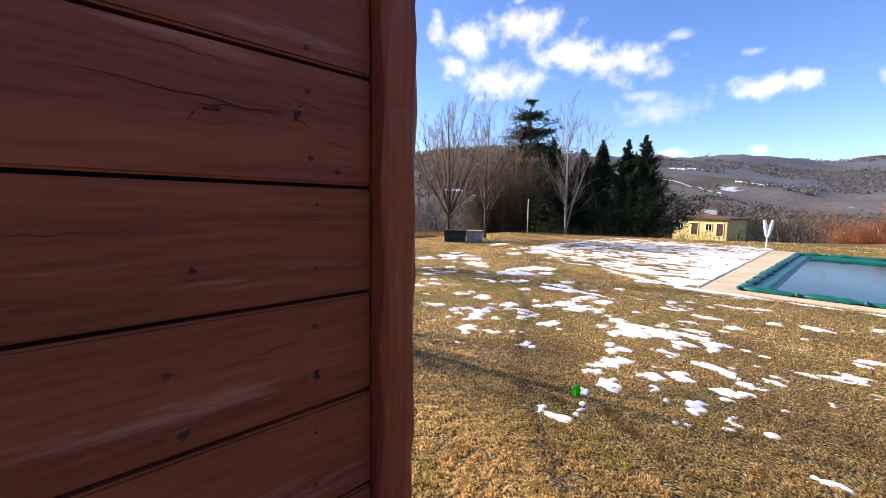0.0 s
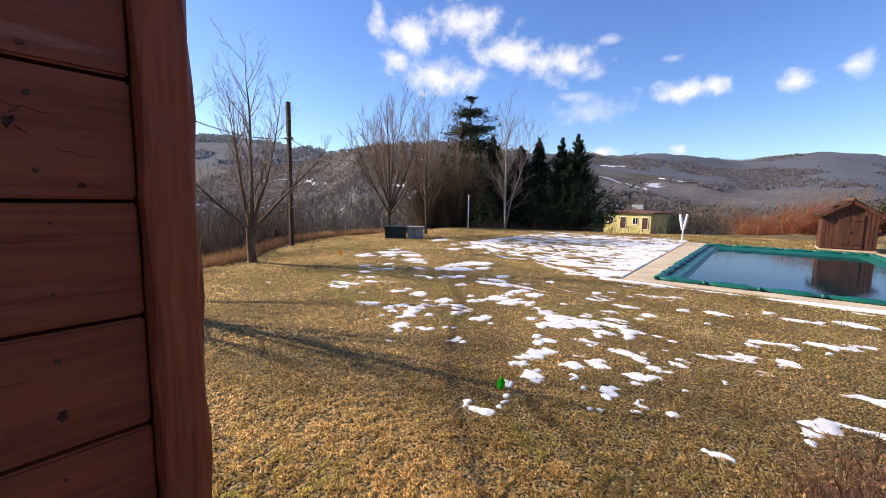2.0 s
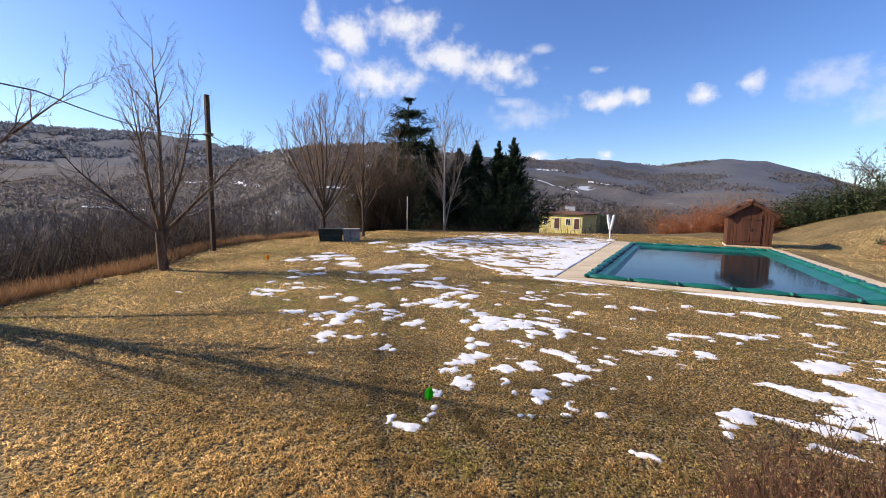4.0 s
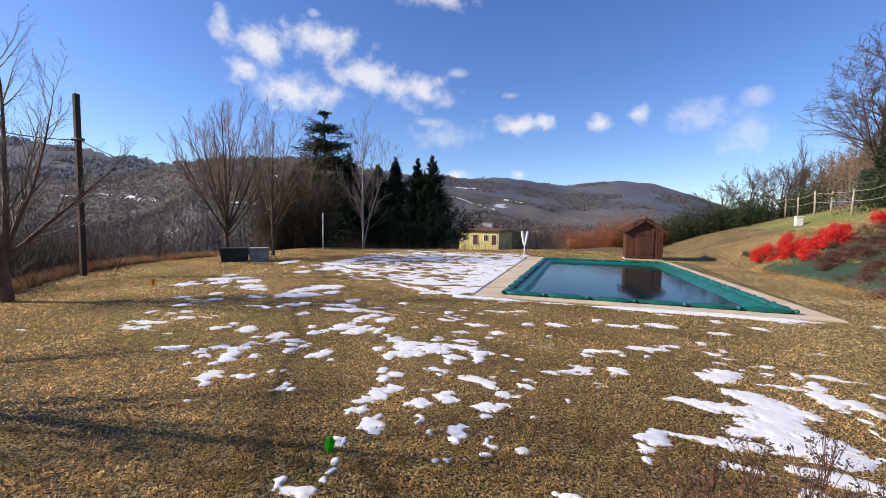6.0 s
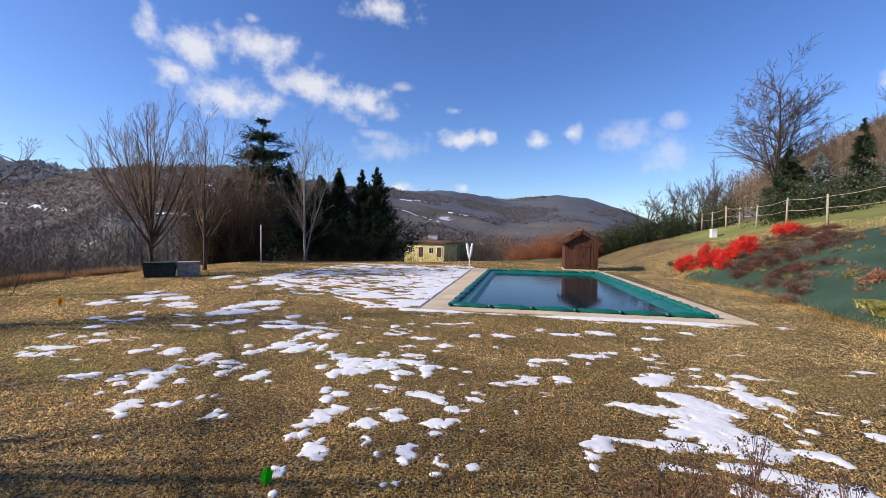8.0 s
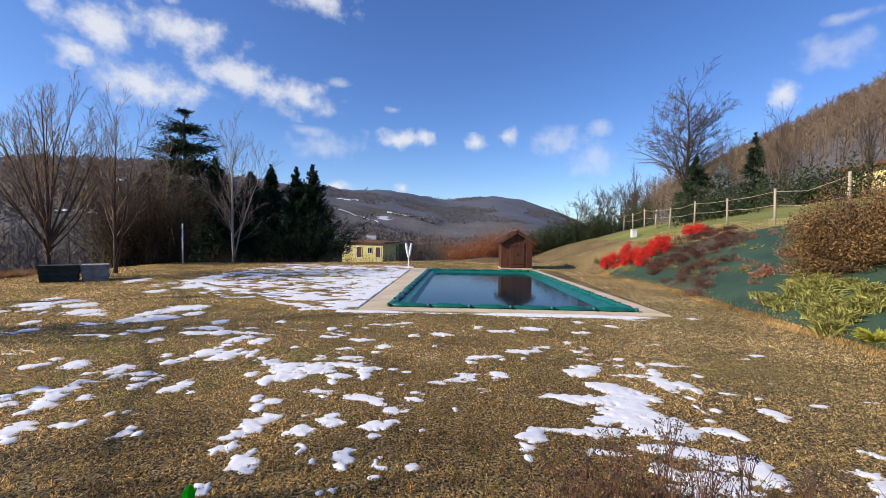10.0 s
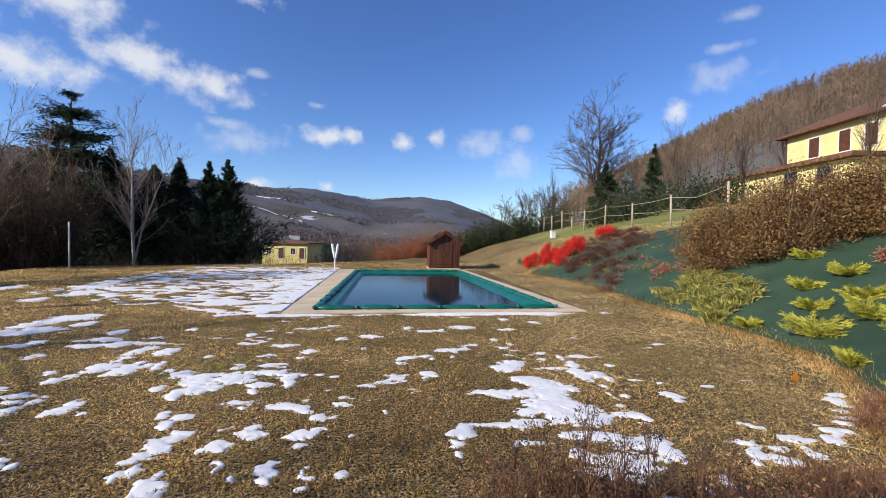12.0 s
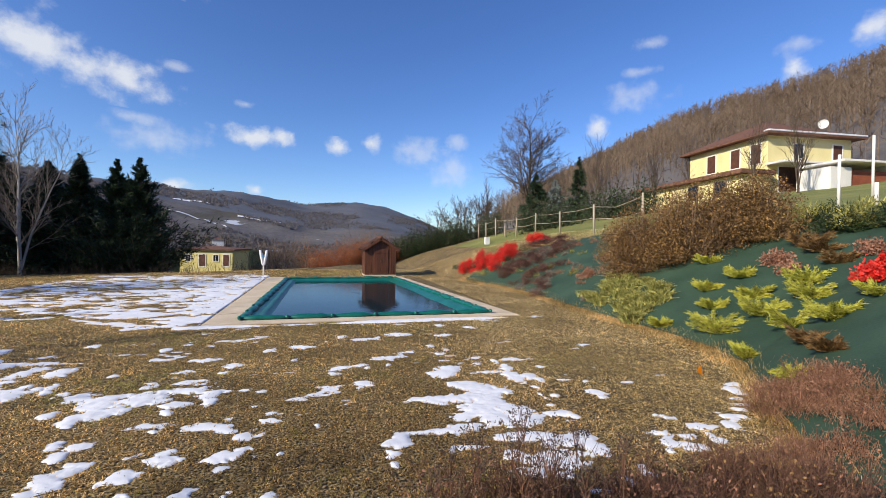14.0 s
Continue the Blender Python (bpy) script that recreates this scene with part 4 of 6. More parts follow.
snow_patch(-0, (0.15, 5.35, 0.13, 0.08), (0.09, 5.15, 0.06, 0.07), (0.36, 5.40, 0.16, 0.08), (0.50, 5.30, 0.07, 0.10))
snow_patch(-1, (-0.48, 3.94, 0.08, 0.08), (-0.51, 4.06, 0.03, 0.04))
snow_patch(-1, (-1.14, 3.39, 0.11, 0.07), (-1.13, 3.50, 0.07, 0.07), (-1.08, 3.31, 0.04, 0.04))
snow_patch(-1, (-0.71, 3.32, 0.11, 0.09), (-0.79, 3.29, 0.08, 0.06), (-0.62, 3.42, 0.07, 0.04), (-0.72, 3.17, 0.05, 0.05), (-0.52, 3.28, 0.04, 0.03))
snow_patch(-1, (-1.31, 3.19, 0.09, 0.06), (-1.32, 3.27, 0.04, 0.05))
snow_patch(-2, (-1.21, 2.96, 0.04, 0.06), (-1.20, 2.90, 0.02, 0.03))
snow_patch(-2, (-0.86, 2.86, 0.09, 0.08), (-0.84, 2.76, 0.04, 0.06), (-0.85, 2.93, 0.06, 0.05))
snow_patch(-3, (-0.62, 2.79, 0.03, 0.07), (-0.57, 2.72, 0.04, 0.03))
snow_patch(0, (0.80, 5.68, 0.20, 0.09), (0.76, 5.36, 0.04, 0.06))
snow_patch(-0, (1.56, 5.75, 0.10, 0.09), (1.70, 5.90, 0.05, 0.10))
snow_patch(-1, (0.39, 4.71, 0.12, 0.10), (0.34, 4.59, 0.04, 0.06))
snow_patch(-1, (1.37, 4.88, 0.19, 0.18), (1.50, 5.03, 0.16, 0.14))
snow_patch(-1, (1.90, 4.80, 0.19, 0.05), (2.22, 4.91, 0.08, 0.14), (2.14, 4.64, 0.11, 0.15), (2.15, 4.46, 0.10, 0.14), (2.34, 4.53, 0.14, 0.12), (2.39, 4.40, 0.05, 0.12), (2.25, 5.01, 0.07, 0.05))
snow_patch(-1, (2.77, 3.85, 0.10, 0.08), (2.76, 3.75, 0.04, 0.08))
snow_patch(-2, (1.52, 4.37, 0.22, 0.18), (1.63, 4.18, 0.27, 0.23), (1.02, 4.09, 0.20, 0.08), (1.35, 4.05, 0.29, 0.15), (1.55, 3.85, 0.17, 0.23), (1.39, 3.72, 0.18, 0.19), (1.20, 3.60, 0.11, 0.12), (1.45, 3.49, 0.20, 0.17), (1.17, 3.38, 0.21, 0.10), (0.88, 3.38, 0.21, 0.06), (0.54, 3.29, 0.10, 0.12), (0.46, 3.10, 0.06, 0.08), (0.46, 2.95, 0.04, 0.05), (1.70, 3.60, 0.20, 0.15), (1.70, 3.38, 0.22, 0.16), (2.05, 3.44, 0.17, 0.07), (2.17, 3.40, 0.07, 0.09), (1.64, 3.09, 0.24, 0.14), (1.83, 2.97, 0.26, 0.15), (2.03, 3.00, 0.11, 0.12), (2.02, 2.81, 0.08, 0.12), (1.62, 2.75, 0.28, 0.14), (1.35, 2.86, 0.09, 0.11), (1.71, 2.64, 0.15, 0.08), (1.39, 2.62, 0.13, 0.07), (1.56, 2.53, 0.09, 0.04), (1.42, 3.18, 0.14, 0.06), (1.01, 3.05, 0.13, 0.07))
snow_patch(16, (-9.04, 7.28, 0.24, 0.28), (-9.24, 7.64, 0.10, 0.22), (-8.82, 7.43, 0.07, 0.21))
snow_patch(17, (-8.99, 8.30, 0.37, 0.33), (-8.54, 7.88, 0.22, 0.39), (-9.41, 9.02, 0.20, 0.27), (-7.97, 7.46, 0.07, 0.19))
snow_patch(17, (-8.08, 8.31, 0.29, 0.30), (-7.38, 7.66, 0.30, 0.34), (-6.93, 7.41, 0.23, 0.17), (-8.74, 8.80, 0.25, 0.25))
snow_patch(17, (-7.57, 6.04, 0.15, 0.14))
snow_patch(16, (-6.82, 6.11, 0.12, 0.13))
snow_patch(16, (-6.93, 5.48, 0.12, 0.12))
snow_patch(17, (-7.35, 6.65, 0.13, 0.16))
snow_patch(16, (-6.34, 5.10, 0.10, 0.10))
snow_patch(16, (-6.44, 4.92, 0.08, 0.10))
snow_patch(16, (-6.87, 4.91, 0.08, 0.10))
snow_patch(14, (-4.51, 4.60, 0.13, 0.19))
snow_patch(15, (-3.55, 3.70, 0.06, 0.06))
snow_patch(15, (-4.04, 3.23, 0.05, 0.06))
snow_patch(14, (-4.04, 2.98, 0.02, 0.05))
snow_patch(15, (-3.03, 3.36, 0.05, 0.03))
snow_patch(15, (-3.21, 2.55, 0.04, 0.03))
snow_patch(15, (-6.15, 4.39, 0.30, 0.11), (-5.99, 4.17, 0.09, 0.10), (-6.47, 4.30, 0.07, 0.12))
snow_patch(15, (-4.69, 3.57, 0.17, 0.09), (-4.66, 3.70, 0.07, 0.05), (-4.74, 3.46, 0.08, 0.05))
snow_patch(15, (-4.96, 4.52, 0.15, 0.16), (-4.98, 4.76, 0.08, 0.08))
snow_patch(14, (-4.22, 3.80, 0.16, 0.07), (-4.28, 3.65, 0.07, 0.11), (-4.08, 3.52, 0.06, 0.06), (-4.21, 3.87, 0.13, 0.07), (-3.92, 3.85, 0.14, 0.13), (-3.85, 3.67, 0.11, 0.13), (-3.77, 3.50, 0.09, 0.12), (-3.77, 3.36, 0.07, 0.09), (-3.97, 3.98, 0.06, 0.09))
snow_patch(14, (-3.53, 3.05, 0.11, 0.16), (-3.42, 3.08, 0.08, 0.06), (-3.39, 2.89, 0.05, 0.06))
snow_patch(15, (-3.24, 3.15, 0.09, 0.06), (-3.13, 3.20, 0.04, 0.05))
snow_patch(16, (-8.57, 13.18, 0.43, 1.02), (-7.89, 11.52, 0.34, 0.48), (-8.87, 14.40, 0.30, 0.52))
snow_patch(17, (-10.51, 12.82, 0.29, 0.65))
snow_patch(18, (-8.14, 10.50, 0.29, 0.31))
snow_patch(24, (-1.59, 1.84, 0.08, 0.05), (-1.49, 1.88, 0.06, 0.05), (-1.68, 1.89, 0.03, 0.06))
snow_patch(24, (-1.46, 2.11, 0.04, 0.04), (-1.47, 2.02, 0.03, 0.04), (-1.50, 2.19, 0.03, 0.05))
snow_patch(24, (-1.62, 2.40, 0.04, 0.08), (-1.59, 2.46, 0.03, 0.05))
snow_patch(25, (-0.03, 2.38, 0.09, 0.03), (0.02, 2.37, 0.05, 0.04), (-0.11, 2.38, 0.03, 0.02))
snow_patch(24, (-0.87, 2.44, 0.02, 0.03))
snow_patch(25, (-0.81, 2.47, 0.02, 0.03))
snow_patch(-14, (4.54, 3.73, 0.10, 0.07), (4.34, 3.57, 0.09, 0.18), (4.15, 3.35, 0.09, 0.06), (4.05, 3.22, 0.13, 0.04), (3.89, 3.12, 0.07, 0.05), (3.61, 3.01, 0.08, 0.08), (3.72, 2.99, 0.08, 0.05), (3.44, 2.85, 0.07, 0.09))
snow_patch(-14, (3.03, 3.15, 0.11, 0.06))
snow_patch(-15, (2.68, 2.89, 0.08, 0.06), (2.64, 2.72, 0.06, 0.07), (2.77, 2.66, 0.10, 0.07), (2.78, 2.59, 0.09, 0.05), (2.55, 2.61, 0.04, 0.05))
snow_patch(-14, (2.88, 2.79, 0.07, 0.04))
snow_patch(-16, (3.17, 2.89, 0.12, 0.08), (3.09, 2.71, 0.06, 0.12))
snow_patch(-15, (1.93, 2.37, 0.05, 0.06), (2.12, 2.43, 0.06, 0.07), (1.69, 2.29, 0.07, 0.04))


def snow_field(X, Y):
    """Broad streaky snow between the lawn and the pool deck."""
    edge = -2.24 - 0.02 * (Y - 8.5) - X
    near = Y - 8.75 - np.clip(edge - 1.0, 0, None) * 0.55
    s = 0.60 - 0.44 * np.clip(edge - 0.4, 0, 1.3) - 0.05 * np.clip(edge - 2.0, 0, None) + 2.6 * fbm(X * 3.4, Y * 5.2, 26, 5) + 1.0 * fbm(X * 0.8, Y * 1.7, 21, 4) + 0.85 * fbm(X * 2.6, Y * 4.2, 24, 4)
    s = np.minimum(s, near * 1.6 + 0.9 * fbm(X * 1.2, Y * 1.2, 22, 4) + 0.3)
    s = np.minimum(s, (21.2 - Y) * 0.8 + 0.7 * fbm(X, Y, 23))
    return np.where(edge > 0.0, s, -1)


tagged(new("snow_field", snow_mesh("snow_field", -9.2, -2.22, 8.2, 21.6, 0.035, snow_field, 0.016)), "broad streaky field of thawing snow beside the pool", "snow", kind="stuff")


def fleck_field(X, Y):
    d = np.maximum(np.abs(X + 1.5) / 7.5, np.abs(Y - 6.2) / 3.6)
    band = 0.10 * np.exp(-((X + 1.2 - 0.5 * (Y - 4)) / 3.2) ** 2)
    return fbm(X * 1.5, Y * 3.2, 31, 5) * 0.85 + 0.35 * fbm(X * 6, Y * 10, 33, 3) - 0.54 + band * 1.3 - np.clip(d - 0.8, 0, None) * 2


tagged(new("snow_flecks", snow_mesh("snow_flecks", -8.5, 5.0, 3.0, 8.45, 0.022, fleck_field, 0.016)), "small scattered remnants of snow in the grass", "snow", kind="stuff")


def rim_field(X, Y):
    """Snow lying along the near edge of the deck."""
    return 0.55 - np.abs(Y - 8.34) / 0.16 + 1.1 * fbm(X * 1.3, Y * 2.5, 41, 4) - np.clip(X - 3.4, 0, None) * 2


tagged(new("snow_strip", snow_mesh("snow_strip", -2.6, 3.9, 7.9, 8.49, 0.02, rim_field, 0.025)), "broken strip of snow along the pool paving", "snow", kind="stuff")


# ---- lawn blades ----
def make_lawn_blades():
    rng = np.random.default_rng(12)
    n = 1500000
    a = np.radians(rng.uniform(-78, 66, n))
    r = 1.0 + 25.0 * rng.random(n) ** 2.1
    x, y = r * np.sin(a), r * np.cos(a) - 0.4
    d = x - np.interp(y, FOOT_Y, FOOT_X)
    left = np.interp(y, (-30, 0, 3, 5, 7.5, 10, 14, 22), (-6, -7.5, -9.4, -10.9, -13.3, -14.5, -14.8, -15))
    slope = (y > 14.5) & (d > np.where(y < 17.5, 2.6, 0.0)) & (d < 5.6)
    bare = np.ones(n, bool)
    for x0, x1, y0, y1, field in SNOW_FIELDS:
        k = np.nonzero((x > x0) & (x < x1) & (y > y0) & (y < y1))[0]
        bare[k] &= (field(x[k], y[k]) < 0.02) | (rng.random(len(k)) < 0.05)
    deck = (y < 19.75) & (x > -2.3) & (x < 4.25) & (y > 8.48)
    shed = (x < -0.3) & (y < -0.45)
    keep = bare & ((d < 0.10 + 0.35 * fbm(x * 1.7, y * 1.7, 64, 3)) | slope) & (y < np.interp(x, (-20, -12, -5, 0, 6, 12), (20, 21.5, 24, 28, 34, 40))) & (x > left - 0.3) & ~deck & ~shed & (fbm(x * 2.2, y * 2.2, 61, 3) > -0.95 + 0.5 * rng.random(n)) & (fbm(x * 24, y * 24, 66, 2) > -0.30 + 0.36 * rng.random(n))
    x, y, r = x[keep], y[keep], r[keep]
    m = len(x)
    P = np.column_stack([x, y, land(x, y) - 0.003])
    D = rng.normal(0, 1, (m, 3))
    clump = np.clip(fbm(x * 24, y * 24, 66, 2) + 0.5, 0.25, 1.2)
    P[:, 2] += 0.012 * clump
    D[:, 2] = np.abs(D[:, 2]) * 0.6 + 0.45
    D /= np.linalg.norm(D, axis=1, keepdims=True)
    V, F = blades(P, D, (0.014 + 0.0009 * r) * rng.uniform(0.5, 1.5, m) * (0.6 + 0.7 * clump), 0.0042 + 0.0008 * r, 0.0, rng)
    green = fbm(x * 0.55, y * 0.8, 71, 3) + 0.8 * fbm(x * 5, y * 5, 72, 3) + rng.normal(0, 0.22, m) > 0.46
    tone = rng.random(m) + 0.35 * fbm(x * 0.9, y * 0.9, 74, 3)
    bleached = tone < 0.75 * ramp(x, 0.8, 3.6)
    # darker brown blades, most frequent around x -0.8, y 3.3
    withered = tone < 0.62 * np.exp(-((x + 0.8) / 2.6) ** 2 - ((y - 3.3) / 1.9) ** 2)
    index = np.where(withered, 3, np.where(bleached, 2, green.astype(int)))
    tagged(new("lawn_grass", fast_mesh("lawn_grass", V, F, [BLADE, OLIVE_BLADE, PALE_BLADE, BROWN_BLADE], index)), "short matted straw-coloured and olive lawn grass", "grass", kind="stuff")


make_lawn_blades()


# ---- planted bank ----
def make_fabric():
    ys, ds = np.arange(1.2, 17.6, 0.12), np.arange(0.06, 5.4, 0.12)
    Y, Dd = np.meshgrid(ys, ds, indexing="ij")
    X = np.interp(Y, FOOT_Y, FOOT_X) + Dd
    keep = Dd < 4.3 + 1.0 * ramp(-Y, -7, -4) - 2.2 * ramp(Y, 13, 17.5) + 0.25 * fbm(Y, Dd, 3)
    Z = land(X, Y) + 0.036 + 0.016 * fbm(X * 1.6, Y * 1.6, 5, 3) + 0.018 * fbm(X * 1.3 + Y * 2.2, Y * 0.7 - X * 3.5, 6, 3)
    n, m = len(ds), len(ys)
    i = (np.arange(m - 1)[:, None] * n + np.arange(n - 1)[None]).ravel()
    F = np.column_stack([i, i + n, i + n + 1, i + 1])
    F = F[keep.ravel()[F].all(axis=1)]
    tagged(new("weed_fabric", fast_mesh("weed_fabric", np.column_stack([X.ravel(), Y.ravel(), Z.ravel()]), F, FABRIC, smooth=True)), "dark green woven weed fabric stretched over the bank", "fabric", kind="structure")


make_fabric()


def make_fringe():
    """Longer dry grass where the lawn meets the weed fabric."""
    rng = np.random.default_rng(15)
    n = 16000
    y = rng.uniform(1.6, 18.0, n)
    x = np.interp(y, FOOT_Y, FOOT_X) + rng.normal(0.0, 0.11, n) + 0.10 * fbm(y * 1.3, y * 0.0, 16)
    P = np.column_stack([x, y, land(x, y) - 0.005])
    D = np.column_stack([rng.normal(0, 0.5, n), rng.normal(0, 0.5, n), np.ones(n)])
    D /= np.linalg.norm(D, axis=1, keepdims=True)
    V, F = blades(P, D, rng.uniform(0.03, 0.13, n), 0.009, 0.0, rng)
    tagged(new("fringe_grass", fast_mesh("fringe_grass", V, F, BLADE)), "longer dry grass along the foot of the bank", "grass", kind="stuff")


make_fringe()


def on(x, y, dz=0.0):
    return (x, y, float(land(x, y)) + dz)


def juniper(x, y, r, seed, mat=None, label="low yellow-green juniper planted through the weed fabric"):
    rng = np.random.default_rng(seed)
    t = thing("juniper", on(x, y, 0.01), label, "shrub", "junipers on the bank")
    n = 26
    a = np.arange(n) * 2.4 + rng.normal(0, 0.3, n)
    rise = rng.uniform(0.25, 1.0, n)
    d = np.column_stack([np.cos(a), np.sin(a), rise])
    reach = r * rng.uniform(0.65, 1.0, n) / (1 + 0.35 * rise)
    tip = d * reach[:, None]
    under(new("twigwork", fast_mesh("twigwork", *tubes(np.column_stack([np.zeros((n, 3)), tip, np.full(n, 0.008), np.full(n, 0.003)]), 3), BARK_DARK)), t)
    m = 130
    f = rng.uniform(0.15, 1.05, (n, m))
    P = tip[:, None] * f[..., None] + rng.normal(0, 0.032, (n, m, 3)) * (r / 0.4) * (1.25 - 0.8 * f[..., None])
    P[..., 2] = np.abs(P[..., 2]) - 0.04 * np.maximum(f - 0.75, 0)
    D = d[:, None] * np.array([1.0, 1.0, 0.55]) + rng.normal(0, 0.38, (n, m, 3))
    D[..., 2] = np.abs(D[..., 2]) * 0.9
    D /= np.linalg.norm(D, axis=2, keepdims=True)
    V, F = blades(P.reshape(-1, 3), D.reshape(-1, 3), rng.uniform(0.035, 0.085, n * m), 0.011, 0, rng)
    under(new("foliage", fast_mesh("foliage", V, F, mat or JUNIPER)), t)


for k, (x, y, r) in enumerate(((6.00, 6.30, 0.27), (6.05, 5.25, 0.50), (5.50, 4.31, 0.26), (6.14, 4.18, 0.40), (5.96, 3.59, 0.35), (4.60, 3.09, 0.20), (6.62, 5.78, 0.29), (7.13, 6.37, 0.32), (7.58, 6.03, 0.32), (8.07, 7.15, 0.32), (6.96, 5.33, 0.36), (6.52, 4.86, 0.41), (7.33, 4.76, 0.41), (6.87, 4.40, 0.35), (6.31, 3.35, 0.28))):
    juniper(x, y, r, k + 1)
for k, (x, y, r) in enumerate(((5.48, 3.56, 0.24), (5.11, 3.11, 0.25), (7.93, 4.69, 0.29), (8.72, 5.64, 0.45), (8.45, 5.25, 0.40))):
    juniper(x, y, r, k + 20, OLIVE, "half-withered brownish low juniper on the bank")


def sedge(x, y, r, h, seed, n=260):
    rng = np.random.default_rng(seed)
    t = thing("sedge_clump", on(x, y, 0.0), "arching clump of olive-green sedge on the bank", "plant", "sedge clumps on the bank")
    P = rng.normal(0, 0.35, (n, 3)) * np.array([r, r, 0])
    D = np.column_stack([rng.normal(0, 0.42, n), rng.normal(0, 0.42, n), np.ones(n)])
    D /= np.linalg.norm(D, axis=1, keepdims=True)
    L = h * rng.uniform(0.5, 1.1, n)
    mid = P + D * L[:, None] * 0.6
    out = D * np.array([1.3, 1.3, 0.25])
    tip = mid + out * L[:, None] * 0.5
    s = np.cross(D, rng.normal(0, 1, (n, 3)))
    s = s / np.linalg.norm(s, axis=1, keepdims=True) * 0.011
    V = np.stack([P - s, P + s, mid + s * 0.8, mid - s * 0.8, tip + s * 0.15, tip - s * 0.15], 1).reshape(-1, 3)
    o = np.arange(n)[:, None] * 6
    F = np.concatenate([o + np.array([[0, 1, 2, 3]]), o + np.array([[3, 2, 4, 5]])])
    under(new("leaves", fast_mesh("leaves", V, F, SEDGE)), t)


rs = np.random.default_rng(33)
for k in range(38):
    f = rs.random()
    yy = 6.9 + 2.6 * f + rs.normal(0, 0.1)
    sedge(float(np.interp(yy, FOOT_Y, FOOT_X)) + rs.uniform(0.12, 1.9) * (0.5 + 0.5 * f), yy, 0.20, rs.uniform(0.20, 0.42), 200 + k)


def scarlet(x, y, r, h, seed, n=2600):
    shrub("scarlet_shrub", on(x, y, -0.03), r * 0.92, r * 0.92, h * 1.0, n * 2, 0.05, RED_LEAF, 40, TWIG_RED, "bright scarlet-leaved shrub on the bank", seed, "scarlet shrubs on the bank", clumps=16, loose=0.12)


scarlet(6.45, 18.3, 0.62, 0.75, 301)
scarlet(6.85, 17.4, 0.60, 0.72, 302)
scarlet(7.15, 18.1, 0.62, 0.80, 303)
scarlet(7.45, 17.2, 0.60, 0.72, 304)
scarlet(7.75, 16.7, 0.58, 0.70, 305)
scarlet(8.10, 17.4, 0.60, 0.70, 306)
scarlet(7.05, 16.6, 0.45, 0.50, 307)
scarlet(9.45, 17.4, 0.75, 0.62, 308)
scarlet(6.88, 3.62, 0.40, 0.40, 309, 4200)

# big bronze shrub on the crest of the bank
for k, (x, y, r, h) in enumerate(((7.5, 9.1, 0.8, 1.65), (7.8, 8.7, 0.95, 1.85), (8.2, 8.2, 1.0, 1.85), (8.5, 7.7, 1.0, 1.85), (8.95, 7.5, 1.0, 1.7), (9.35, 7.05, 0.95, 1.5))):
    shrub("bronze_shrub", on(x, y, -0.05), r, r, h, 15000, 0.044, OLIVE, 260, TWIG, "dense twiggy shrub with small bronze-brown leaves", 320 + k, "bronze hedge on the bank", clumps=26)

# heathers and withered plants
for k in range(46):
    f = k / 45
    yy = 14.0 + rs.normal(0, 1.0) + 2.0 * f
    xx = 6.7 + 3.1 * f + rs.normal(0, 0.25)
    shrub("heather", on(xx, yy, -0.02), rs.uniform(0.3, 0.5), rs.uniform(0.3, 0.5), rs.uniform(0.18, 0.32), 700, 0.06, HEATHER, 30, TWIG_RED, "low dull purple-brown heather on the bank", 340 + k, "heathers on the bank", blade=True)
for k in range(64):
    yy = rs.uniform(8.8, 15.0)
    dd = rs.uniform(0.3, 4.0)
    xx = float(np.interp(yy, FOOT_Y, FOOT_X)) + dd
    shrub("withered_plant", on(xx, yy, -0.01), rs.uniform(0.12, 0.24), rs.uniform(0.12, 0.24), rs.uniform(0.1, 0.2), 160, 0.07, (TWIG_GREY, SEDGE, PINK_LEAF)[k % 3], 14, TWIG, "small withered plant in the weed fabric", 380 + k, "withered plants on the bank", blade=True, category="plant")
ground_rng = np.random.default_rng(505)
for k in range(34):
    yy = ground_rng.uniform(11.5, 16.2)
    xx = float(np.interp(yy, FOOT_Y, FOOT_X)) + ground_rng.uniform(0.15, 0.3 + 0.55 * (yy - 11.0))
    shrub("heather", on(xx, yy, -0.02), ground_rng.uniform(0.2, 0.42), ground_rng.uniform(0.2, 0.42), ground_rng.uniform(0.12, 0.26), 420, 0.06, (HEATHER, HEATHER, TWIG_GREY)[k % 3], 20, TWIG_RED, "low dull purple-brown heather on the bank", 700 + k, "heathers on the bank", blade=True)
for k, (x, y, r) in enumerate(((7.40, 10.53, 0.33), (8.02, 5.67, 0.32), (7.71, 5.27, 0.27), (8.39, 10.86, 0.26), (8.14, 4.37, 0.28))):
    shrub("pinkish_shrub", on(x, y, -0.02), r, r, r * 1.0, 900, 0.05, PINK_LEAF, 30, TWIG_RED, "small shrub with faded pinkish-brown leaves", 430 + k, "faded shrubs on the bank")
for k in range(14):
    xx, yy = 6.2 + rs.uniform(0, 2.2), rs.uniform(16.5, 20.5)
    shrub("green_ground_cover", on(xx + 0.2, yy, -0.03), 0.45, 0.45, 0.28, 500, 0.07, EVERGREEN if k % 2 else SEDGE, 20, TWIG, "low dull green ground-cover shrub at the foot of the bank", 450 + k, "ground cover beside the pool", blade=True)

